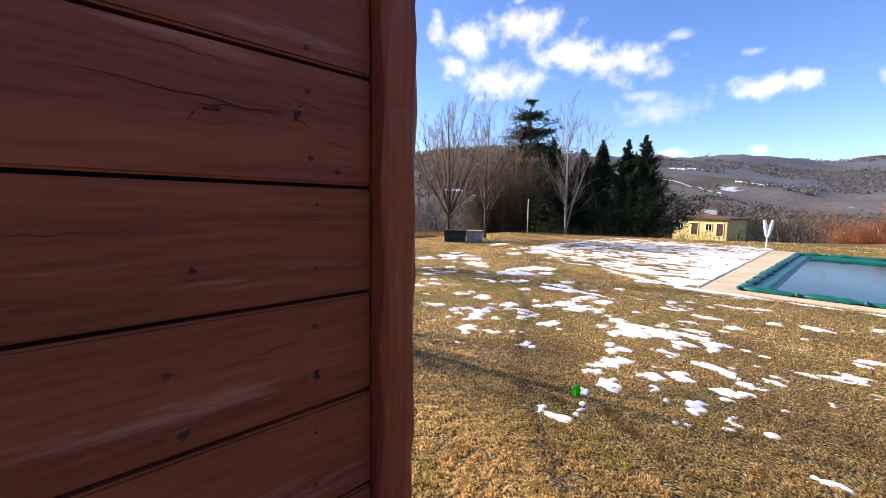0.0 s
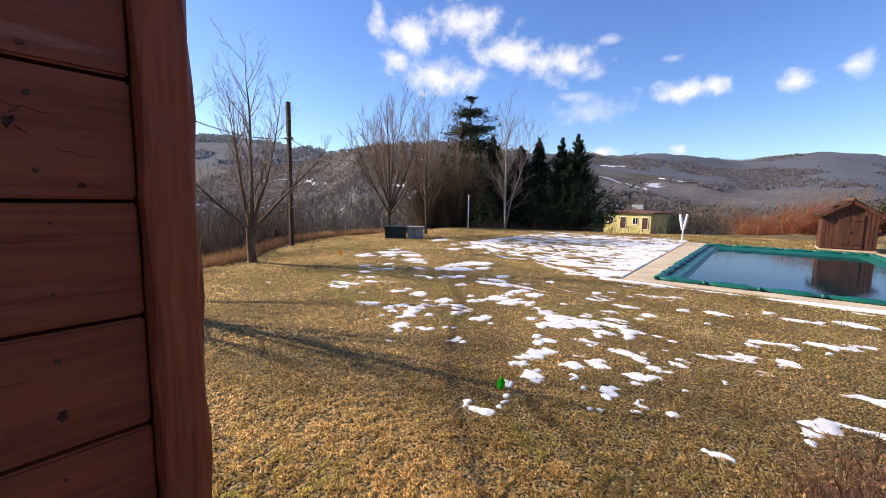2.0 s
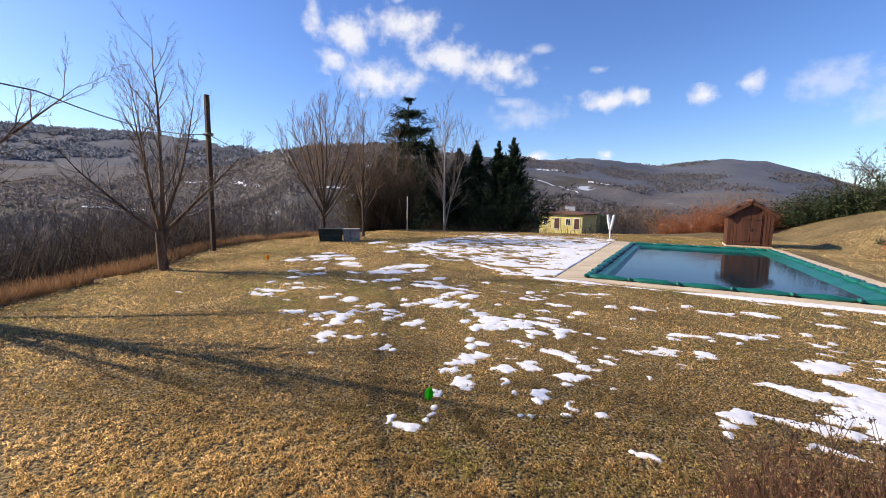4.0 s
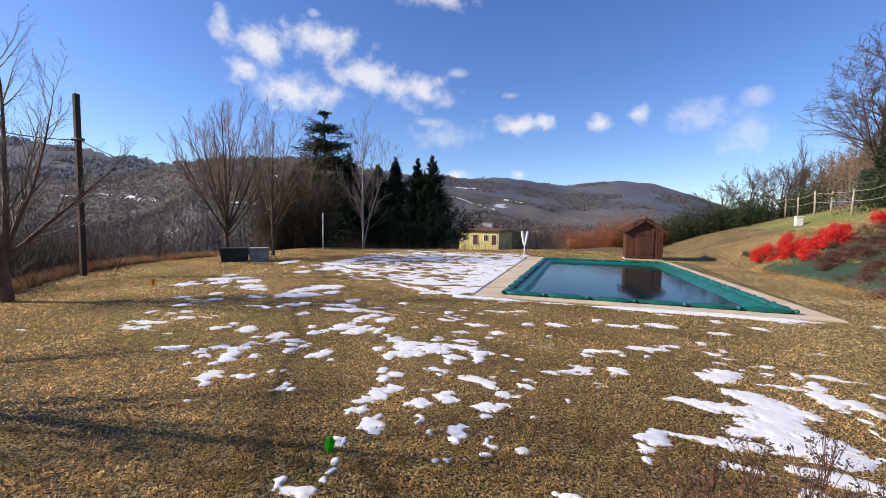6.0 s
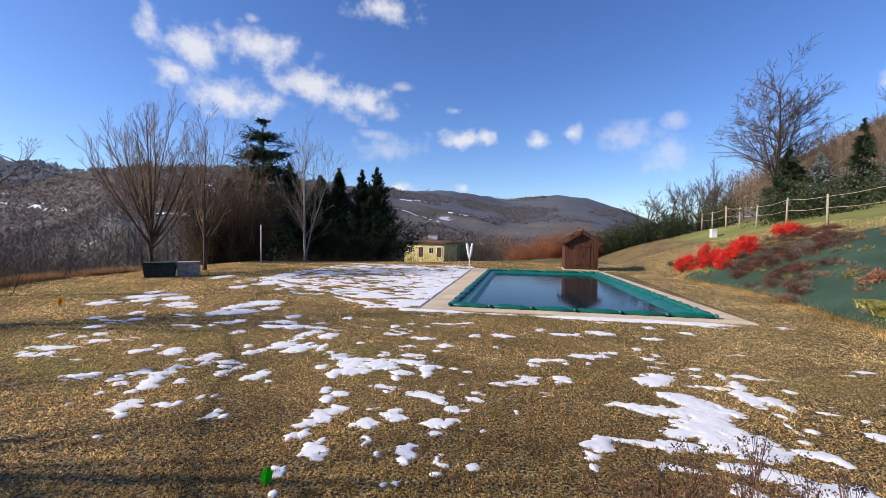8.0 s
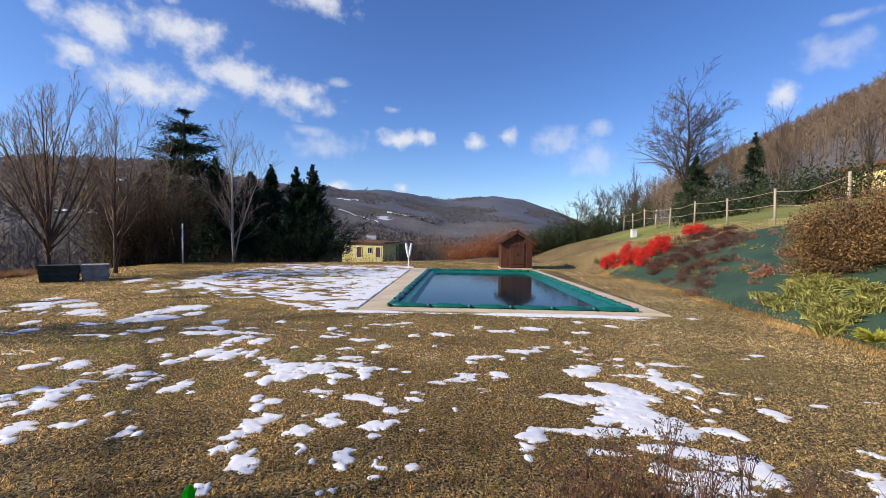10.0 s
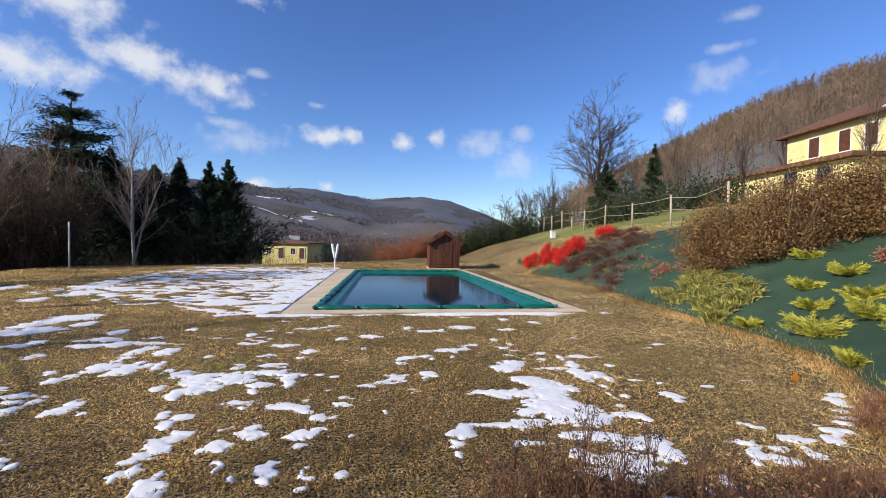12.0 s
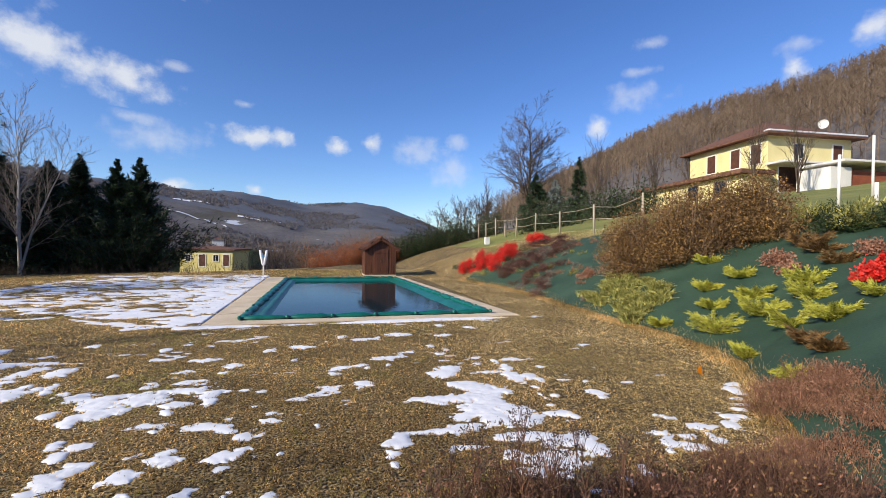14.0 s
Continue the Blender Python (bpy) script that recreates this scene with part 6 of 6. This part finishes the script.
def woodland(name, n, a0, a1, r0, r1, h0, h1, seed, label, mat, twigs=16, mask=None):
    """Far bare woods: slim trunks with a spray of fine twigs each."""
    rng = np.random.default_rng(seed)
    a, r = np.radians(rng.uniform(a0, a1, n)), np.sqrt(rng.uniform(r0 ** 2, r1 ** 2, n))
    x, y = r * np.sin(a), r * np.cos(a)
    if mask:
        k = mask(x, y)
        x, y, r = x[k], y[k], r[k]
        n = len(x)
    z = land(x, y) + (fbm(x / 60, y / 60, 5) * 5 + fbm(x / 15, y / 15, 9, 3) * 1.6) * ramp(r, 60, 260)
    h = rng.uniform(h0, h1, n)
    P = np.column_stack([x, y, z - 0.5])
    up = np.column_stack([rng.normal(0, 0.06, n), rng.normal(0, 0.06, n), np.ones(n)])
    wide = 0.0010 * r + 0.004
    out = [blades(P, up, h, wide * 1.6, 0, rng)]
    for _ in range(twigs):
        f = rng.uniform(0.25, 0.95, n)
        b = P + up * (h * f)[:, None]
        d = np.column_stack([rng.normal(0, 0.55, n), rng.normal(0, 0.55, n), rng.uniform(0.35, 1.0, n)])
        out.append(blades(b, d, h * rng.uniform(0.15, 0.38, n) * (1.3 - f * 0.6), wide * 0.9, 0, rng))
    V, F = joined(out)
    tagged(new(name, fast_mesh(name, V, F, mat)), label, "woods", kind="stuff")


# base colours paled to stand in for haze over the distant woods
FAR_WOODS = material("haze_paled_woods", (0.150, 0.135, 0.132), (0.215, 0.190, 0.178), 0.02, 0.95, 0.3, 0, island=0.15, translucent=0.5)
# bluish haze of the distance put into the ridge woods' colour
HAZY_RIDGE = material("haze_tinted_ridge_woods", (0.130, 0.143, 0.172), (0.185, 0.200, 0.232), 0.02, 0.95, 0.3, 0, island=0.12, translucent=0.5)
# valley woods paled as well, haze mixed into their base colour
HAZY_WOODS = material("haze_paled_valley_woods", (0.10, 0.088, 0.082), (0.19, 0.162, 0.143), 0.05, 0.95, 0.5, 0, island=0.3)
def far_canopy(name, n, a0, a1, r0, r1, size, seed, label, mat, mask):
    """Far woods seen as a mottled canopy: tufts of tilted leaf masses."""
    rng = np.random.default_rng(seed)
    a, r = np.radians(rng.uniform(a0, a1, n)), np.sqrt(rng.uniform(r0 ** 2, r1 ** 2, n))
    x, y = r * np.sin(a), r * np.cos(a)
    k = mask(x, y)
    x, y, r = x[k], y[k], r[k]
    z = land(x, y) + (fbm(x / 60, y / 60, 5) * 5 + fbm(x / 15, y / 15, 9, 3) * 1.6) * ramp(r, 60, 260)
    P = np.repeat(np.column_stack([x, y, z + 0.6]), 5, axis=0) + rng.normal(0, 1.3, (5 * len(x), 3)) * np.array([1, 1, 0.5])
    tagged(new(name, fast_mesh(name, *leaves(P, size, rng, 0.5), mat)), label, "woods", kind="stuff")


woodland("hillside_woods", 5200, 21, 78, 62, 235, 5.0, 8.5, 110, "bare brown woods covering the steep hillside", WOODS, 20, lambda x, y: ~((x < 47) & (y < 52) & (y > 8)))
woodland("valley_trees", 1100, -86, -36, 34, 90, 4.5, 8.5, 115, "tall bare trees on the slope below the lawn", HAZY_WOODS, 26)
woodland("valley_woods", 2600, -84, -14, 70, 330, 4.0, 8.0, 111, "bare woods on the valley floor", HAZY_WOODS, 14)
woodland("valley_woods", 1500, -16, 20, 95, 420, 4.0, 8.0, 112, "bare woods beyond the houses", WOODS, 14)
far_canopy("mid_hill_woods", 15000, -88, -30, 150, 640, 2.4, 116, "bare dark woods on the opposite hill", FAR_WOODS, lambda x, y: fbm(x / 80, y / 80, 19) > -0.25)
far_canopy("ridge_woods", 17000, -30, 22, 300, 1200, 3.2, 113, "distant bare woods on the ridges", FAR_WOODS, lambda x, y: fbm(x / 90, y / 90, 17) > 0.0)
far_canopy("far_ridge_woods", 9000, -88, -50, 640, 1150, 5.0, 117, "woods on the far ridge, with a blue haze tint in their colour", HAZY_RIDGE, lambda x, y: fbm(x / 90, y / 90, 23) > -0.1)


woodland("far_conifers", 420, -19, -8, 120, 230, 7, 11, 114, "row of dark conifers on the far slope", NEEDLE, 16)


def far_snow(points, width):
    """A streak of snow on the far slope, laid on the ground along directions (azimuth, elevation in degrees)."""
    rows = []
    fs = np.linspace(0, len(points) - 1, 40)
    track = [(float(np.interp(f, range(len(points)), [p[0] for p in points])), float(np.interp(f, range(len(points)), [p[1] for p in points]))) for f in fs]
    for az, el in track:
        r = np.arange(70.0, 1150.0, 2.0)
        a = radians(az)
        h = np.degrees(np.arctan((land(r * math.sin(a), r * math.cos(a)) - 1.56) / r))
        k = int(np.argmax(h > el))
        rows.append((r[k], a))
    V = []
    for r, a in rows:
        for s in (-0.5, 0.5):
            q = r + s * width * (0.5 + abs(float(fbm(np.array(a * 60.0), np.array(width + s), 8, 3))) * 1.2)
            x, y = q * math.sin(a), q * math.cos(a)
            lift = (fbm(np.array(x / 60), np.array(y / 60), 5) * 5 + fbm(np.array(x / 15), np.array(y / 15), 9, 3) * 1.6) * ramp(q, 60, 260)
            V.append((x, y, float(land(x, y)) + float(lift) + 0.9))
    F = [(2 * k, 2 * k + 1, 2 * k + 3, 2 * k + 2) for k in range(len(rows) - 1)]
    tagged(new("snow_streak", fast_mesh("snow_streak", V, F, SNOW, smooth=True)), "streak of snow along a far field edge", "snow", "snow streaks on the far slope")


far_snow(((-19.4, 3.69), (-17.8, 3.41), (-15.6, 3.0), (-13.5, 2.36), (-11.7, 1.6)), 10)
far_snow(((-10.5, 3.19), (-8.2, 2.65), (-5.5, 2.31)), 12)
far_snow(((-17.3, 4.88), (-13.5, 4.4)), 14)
far_snow(((-56.5, 2.3), (-53.5, 1.9)), 24)
far_snow(((-70.8, -0.6), (-65.2, -0.8)), 9)
far_snow(((-61.5, 2.2), (-57.2, 2.3)), 10)
far_snow(((-46.9, 1.6), (-42.7, 1.7)), 9)
far_snow(((-43.5, 5.7), (-40.5, 5.1), (-39.3, 4.4)), 12)

# ---- houses ----
def house(name, at, turn, w, d, h, roof_h, wall, label, openings, over=0.45, cat="house", roof_snow=False):
    """A rendered house with a hipped tile roof. openings: (side, along, z, width, height, kind)."""
    t = thing(name, at, label, cat)
    t.rotation_euler = (0, 0, radians(turn))
    bm = bmesh.new()
    th = 0.35
    for x0, x1, y0, y1 in ((0, w, 0, th), (0, w, d - th, d), (0, th, th, d - th), (w - th, w, th, d - th)):
        add_box(bm, x0, x1, y0, y1, -4.0, h)
    part("wall", bm, wall, t)
    # roof: eaves board and two or four slopes with rows of tile
    bm = bmesh.new()
    a, b = (-over, -over), (w + over, d + over)
    ridge = min(w, d) / 2
    if w >= d:
        r0, r1 = (ridge, d / 2), (w - ridge, d / 2)
    else:
        r0, r1 = (w / 2, ridge), (w / 2, d - ridge)
    lo = [bm.verts.new((x, y, h)) for x, y in ((a[0], a[1]), (b[0], a[1]), (b[0], b[1]), (a[0], b[1]))]
    hi = [bm.verts.new((v.co.x, v.co.y, h + 0.16)) for v in lo]
    R0, R1 = bm.verts.new((*r0, h + 0.16 + roof_h)), bm.verts.new((*r1, h + 0.16 + roof_h + 0.001))
    bm.faces.new(lo[::-1])
    for k in range(4):
        bm.faces.new((lo[k], lo[(k + 1) % 4], hi[(k + 1) % 4], hi[k]))
    if w >= d:
        bm.faces.new((hi[0], hi[1], R1, R0))
        bm.faces.new((hi[1], hi[2], R1))
        bm.faces.new((hi[2], hi[3], R0, R1))
        bm.faces.new((hi[3], hi[0], R0))
    else:
        bm.faces.new((hi[0], hi[1], R0))
        bm.faces.new((hi[1], hi[2], R1, R0))
        bm.faces.new((hi[2], hi[3], R1))
        bm.faces.new((hi[3], hi[0], R0, R1))
    roof = part("roof", bm, TILE, t, "brown-red tiled hipped roof")
    if roof_snow:
        bm = boxed(-over, w + over, -over - 0.04, -over + 0.5, h + 0.16, h + 0.30, 0.03)
        part("roof_snow", bm, SNOW, roof, "strip of snow on the eaves")
    for side, along, z, ww, hh, kind in openings:
        if side == "front":
            m = Matrix.Translation((along, 0, z))
        elif side == "left":
            m = Matrix.Translation((0, along + ww, z)) @ Matrix.Rotation(-math.pi / 2, 4, "Z")
        elif side == "right":
            m = Matrix.Translation((w, along, z)) @ Matrix.Rotation(math.pi / 2, 4, "Z")
        mat = {"window": GLASS_DARK, "shutter": SHUTTER, "door": SHUTTER, "garage": RED_DOOR}[kind]
        win = part("window" if kind == "window" else kind, boxed(0, ww, -0.03, 0.03, 0, hh, 0.0, m), mat, t)
        f = bmesh.new()
        for x0, x1, z0, z1 in ((-0.08, ww + 0.08, hh, hh + 0.09), (-0.08, ww + 0.08, -0.09, 0), (-0.08, 0, 0, hh), (ww, ww + 0.08, 0, hh)):
            add_box(f, x0, x1, -0.06, 0.02, z0, z1, 0, m)
        part("frame", f, WHITE_WALL if kind != "garage" else SHUTTER, win)
        if kind == "window":
            part("glazing_bar", boxed(ww / 2 - 0.025, ww / 2 + 0.025, -0.05, -0.025, 0, hh, 0, m), WHITE_WALL, win)
    return t


house("yellow_house", (-17.6, 59.3, -7.0), -9.0, 6.3, 6.0, 7.40, 0.4, OCHRE_WALL, "small yellow house with brown tiled roof below the lawn", [("front", 0.7, 6.0, 0.55, 0.8, "window"), ("front", 2.3, 5.4, 0.75, 1.45, "door"), ("front", 4.0, 6.0, 0.6, 0.8, "window"), ("front", 5.2, 5.4, 0.7, 1.45, "door")], 0.3)
house("grey_house", (-17.6, 43.5, -6.0), 15.0, 3.6, 5.0, 7.5, 1.2, STONE_WALL, "grey plastered house half hidden by conifers", [("front", 1.6, 5.6, 0.7, 1.0, "window")], 0.4)
house("farmhouse", (-21.5, 36.0, -5.0), 20.0, 7.0, 5.0, 6.4, 1.2, STONE_WALL, "low farmhouse in the shade of the conifers", [("front", 1.2, 4.6, 0.9, 1.5, "door"), ("front", 3.4, 4.6, 0.9, 1.5, "door"), ("front", 5.4, 5.0, 0.7, 0.9, "window")], 0.4)

hz = float(land(33.1, 25.8)) - 0.2
villa = house("villa", (34.2, 24.9, hz), -7.1, 8.0, 8.4, 10.9 - hz, 2.3, YELLOW_WALL, "pale yellow two-storey house with tiled roof above the garden", [("left", 0.6, 8.75 - hz, 0.9, 1.6, "shutter"), ("left", 2.6, 8.75 - hz, 0.9, 1.6, "shutter"), ("left", 5.2, 8.75 - hz, 0.95, 1.6, "shutter"), ("front", 2.4, 9.2 - hz, 0.9, 1.1, "window"), ("front", 6.2, 9.2 - hz, 0.9, 1.2, "shutter"), ("front", 1.0, 6.4 - hz, 2.3, 2.0, "shutter")], 0.7, roof_snow=True)
part("porch_wall", boxed(-2.6, -0.005, -0.3, 12.8, -4.0, 7.6 - hz, 0.0), YELLOW_WALL, villa)
part("porch_roof", boxed(-3.2, -0.01, -0.8, 13.4, 7.6 - hz, 7.95 - hz, 0.03), TILE, villa, "low tiled porch roof")
for k in range(2):
    part("porch_window", boxed(-2.66, -2.59, 1.2 + k * 3.0, 2.4 + k * 3.0, 6.0 - hz, 7.3 - hz), GLASS_DARK, villa)
part("balcony", boxed(-0.2, 6.8, -1.6, -0.005, 8.45 - hz, 8.63 - hz, 0.03), WHITE_WALL, villa, "white balcony slab")
part("garage_wall", boxed(0.4, 2.2, -4.4, -2.0, -4.0, 7.6 - hz, 0.02), WHITE_WALL, villa)
part("garage_door", boxed(2.22, 5.6, -4.2, -4.1, -1.0, 7.45 - hz), RED_DOOR, villa, "brick-red garage door")
part("garage_wall", boxed(5.6, 8.6, -4.4, -2.0, -4.0, 7.9 - hz, 0.02), WHITE_WALL, villa)
part("garage_roof", boxed(0.9, 9.0, -4.9, -1.7, 7.9 - hz, 8.08 - hz, 0.03), WHITE_WALL, villa, "flat pale garage roof edge")
dish = bmesh.new()
bmesh.ops.create_uvsphere(dish, u_segments=16, v_segments=8, radius=0.38, matrix=Matrix.Diagonal((1, 1, 0.25, 1)))
bmesh.ops.delete(dish, geom=[v for v in dish.verts if v.co.z > 0.01], context="VERTS")
bmesh.ops.solidify(dish, geom=dish.faces[:], thickness=0.02)
bmesh.ops.transform(dish, matrix=pose(6.2, 0.8, 12.4 - hz, 105, 0, -35), verts=dish.verts[:])
part("satellite_dish", dish, PLASTIC_WHITE, villa, "white satellite dish", smooth=True)
under(new("aerial_mast", fast_mesh("aerial_mast", *tubes([(6.2, 1.0, 10.8 - hz, 6.2, 1.0, 13.8 - hz, 0.04, 0.03)], 6), STEEL)), villa, "thin steel mast")
for k, (a, r, z, s) in enumerate(((-2.0, 260, 0, 1), (1.5, 300, 4, 1), (3.2, 330, 7, 1.2), (6.5, 280, 3, 1), (8.5, 340, 9, 1), (-12, 380, 12, 1.2), (9.5, 420, 16, 1.1))):
    x, y = r * math.sin(radians(a)), r * math.cos(radians(a))
    house("far_house", (x, y, float(land(x, y)) - 0.5), 20 * k, 9 * s, 7 * s, 5.2 * s, 1.8, WHITE_WALL if k % 2 else YELLOW_WALL, "distant pale house on the hillside", [("front", 1.5, 2.6, 1.0, 1.4, "window"), ("front", 5.5, 2.6, 1.0, 1.4, "window")], 0.4)


# ---- pole, cable, troughs, small things ----
pole = thing("utility_pole", (-12.7, 7.3, -0.2), "tall weathered wooden utility pole at the lawn edge", "pole")
part("shaft", boxed(-0.062, 0.062, -0.062, 0.062, 0, 5.0, 0.015), WOOD_RAW, pole)
part("cable_clamp", boxed(-0.12, 0.12, -0.1, 0.1, 3.78, 3.86, 0.01), STEEL, pole)
cable = []
pts = [(-5.5, -2.5, 3.55), (-9.0, 2.3, 3.28), (-12.7, 7.3, 3.62), (-17.3, 13.8, 3.65), (-25.7, 30.6, 3.2), (-40.0, 60.0, 2.6)]
for (p, q) in zip(pts, pts[1:]):
    prev = np.array(p)
    for k in range(1, 9):
        f = k / 8
        c = np.array(p) * (1 - f) + np.array(q) * f
        c[2] -= 0.22 * 4 * f * (1 - f)
        cable.append((*prev, *c, 0.011, 0.011))
        prev = c
tagged(new("overhead_cable", fast_mesh("overhead_cable", *tubes(cable, 5), WIRE)), "thin black overhead cable slung from the wooden pole", "cable")


def trough(x, y, turn, w, d, h, mat, label, name):
    t = thing(name, (x, y, 0), label, "trough")
    t.rotation_euler = (0, 0, radians(turn))
    rng = np.random.default_rng(int(w * 100))
    bm = bmesh.new()
    bmesh.ops.create_cube(bm, size=1)
    bmesh.ops.subdivide_edges(bm, edges=bm.edges[:], cuts=5, use_grid_fill=True)
    for v in bm.verts:
        v.co = (v.co.x * w * (0.92 + 0.12 * (v.co.z + 0.5)), v.co.y * d, (v.co.z + 0.5) * h)
        v.co += Vector(rng.normal(0, 0.018, 3))
        v.co.z = max(v.co.z, -0.02)
    part("body", bm, mat, t, smooth=False)
    part("lid", boxed(-w / 2 - 0.03, w / 2 + 0.03, -d / 2 - 0.03, d / 2 + 0.03, h - 0.02, h + 0.05, 0.02), mat, t)


trough(-12.45, 12.15, 42, 0.92, 0.6, 0.46, BIN_DARK, "dark green tarpaulin-covered trough on the grass", "covered_trough")
trough(-11.82, 12.72, 42, 0.66, 0.6, 0.46, BIN_GREY, "grey weathered trough on the grass", "stone_trough")

stand = thing("pool_stand", (-2.72, 20.45, 0), "white folded pool parasol stand beside the snow", "stand")
under(new("post", fast_mesh("post", *tubes([(0, 0, 0, 0, 0, 0.62, 0.035, 0.03)], 8), PLASTIC_WHITE, smooth=True)), stand)
for sgn in (-1, 1):
    V, F = tubes([(sgn * 0.02, 0, 0.5, sgn * 0.10, 0, 0.95, 0.05, 0.07), (sgn * 0.10, 0, 0.95, sgn * 0.14, 0, 1.2, 0.07, 0.05)], 8)
    under(new("arm", fast_mesh("arm", V, F, PLASTIC_WHITE, smooth=True)), stand)
under(new("band", fast_mesh("band", *tubes([(0, 0, 0.86, 0, 0, 0.96, 0.06, 0.06)], 8), PLASTIC_BLUE, smooth=True)), stand, "blue band")


def marker(name, x, y, h, w, mat, label, lean):
    """A folded plastic leaf-shaped marker stuck in the lawn."""
    t = thing(name, (x, y, 0), label, "marker")
    bm = bmesh.new()
    rows = ((0.0, 0.25), (0.25, 0.95), (0.6, 1.0), (0.85, 0.6), (1.0, 0.12))
    prev = None
    for f, k in rows:
        z = f * h
        ring = [bm.verts.new((-w / 2 * k, 0.012, z)), bm.verts.new((0, -0.012, z)), bm.verts.new((w / 2 * k, 0.014, z))]
        if prev:
            for j in range(2):
                bm.faces.new((prev[j], prev[j + 1], ring[j + 1], ring[j]))
        prev = ring
    bmesh.ops.solidify(bm, geom=bm.faces[:], thickness=0.004)
    bmesh.ops.transform(bm, matrix=pose(0, 0, 0.0, lean, 8, 20), verts=bm.verts[:])
    part("blade", bm, mat, t)
    under(new("pin", fast_mesh("pin", *tubes([(0, 0, -0.05, 0, 0, 0.02, 0.004, 0.004)], 6), mat)), t)


marker("green_marker", -1.60, 2.28, 0.11, 0.07, PLASTIC_GREEN, "bright green plastic marker standing in the snow", -6)
marker("orange_marker", 4.50, 4.10, 0.10, 0.11, PLASTIC_ORANGE, "small orange plastic marker in the grass", -15)
marker("orange_marker", -9.6, 6.9, 0.16, 0.10, PLASTIC_ORANGE, "small orange plastic marker in the grass", 0)


post_ = thing("grey_stake", on(-16.2, 22.6, -0.1), "thin grey wooden stake before the thicket", "post")
under(new("shaft", fast_mesh("shaft", *tubes([(0, 0, 0, 0, 0, 2.5, 0.05, 0.045)], 8), STONE_WALL, smooth=True)), post_)


# ---- clouds ----
def cloud(az, el, w, h, thin=False, scale=1.25):
    R = 2600
    a, e = radians(az), radians(el)
    p = Vector((R * math.cos(e) * math.sin(a), R * math.cos(e) * math.cos(a), R * math.sin(e)))
    hw, hh = R * math.tan(radians(w / 2)) * scale, R * math.tan(radians(h / 2)) * scale * 1.2
    bm = bmesh.new()
    bm.faces.new([bm.verts.new(v) for v in ((-hw, -hh, 0), (hw, -hh, 0), (hw, hh, 0), (-hw, hh, 0))])
    me = bpy.data.meshes.new("cloud")
    bm.to_mesh(me)
    bm.free()
    me.materials.append(THIN_CLOUD if thin else CLOUD)
    ob = tagged(new("cloud", me), "small white fair-weather cloud", "cloud", "clouds", kind="structure")
    ob.matrix_world = look(p, (0, 0, 0))


cloud(-46.5, 21.7, 3.0, 3.3)
cloud(-42.3, 20.4, 5.6, 4.7)
cloud(-44.0, 18.0, 4.4, 2.7)
cloud(-35.0, 22.1, 11.8, 3.5)
cloud(-38.0, 15.9, 13.0, 3.9)
cloud(-29.5, 18.5, 10.2, 3.6)
cloud(-22.5, 17.3, 10.1, 4.1)
cloud(-19.7, 28.0, 9.0, 2.6)
cloud(-17.2, 19.4, 4.0, 1.0, True)
cloud(-18.6, 11.6, 9.8, 3.0, True)
cloud(-20.6, 13.5, 5.2, 1.2, True)
cloud(-8.9, 13.0, 8.7, 2.2)
cloud(-5.5, 13.2, 3.0, 2.0)
cloud(1.6, 12.8, 3.2, 1.8)
cloud(5.9, 13.5, 2.7, 2.3)
cloud(12.5, 12.6, 6.8, 3.1, True)
cloud(17.6, 14.0, 3.4, 1.6, True)
cloud(16.9, 10.2, 6.9, 4.6, True)
cloud(-9.8, 16.7, 2.1, 0.8, True)
cloud(-36.0, 24.9, 1.8, 0.8, True)
cloud(-8.4, 6.5, 2.2, 1.4)
cloud(-17.0, 6.4, 4.6, 1.4)
cloud(36.2, 15.3, 3.6, 2.6)
cloud(40.8, 18.5, 7.6, 3.0, True)
cloud(41.0, 21.2, 4.2, 1.1, True)
cloud(42.0, 24.1, 3.9, 1.4, True)
cloud(56.2, 21.0, 3.5, 1.5, True)
cloud(55.9, 18.5, 2.7, 2.5)
cloud(61.6, 20.8, 3.0, 2.7)
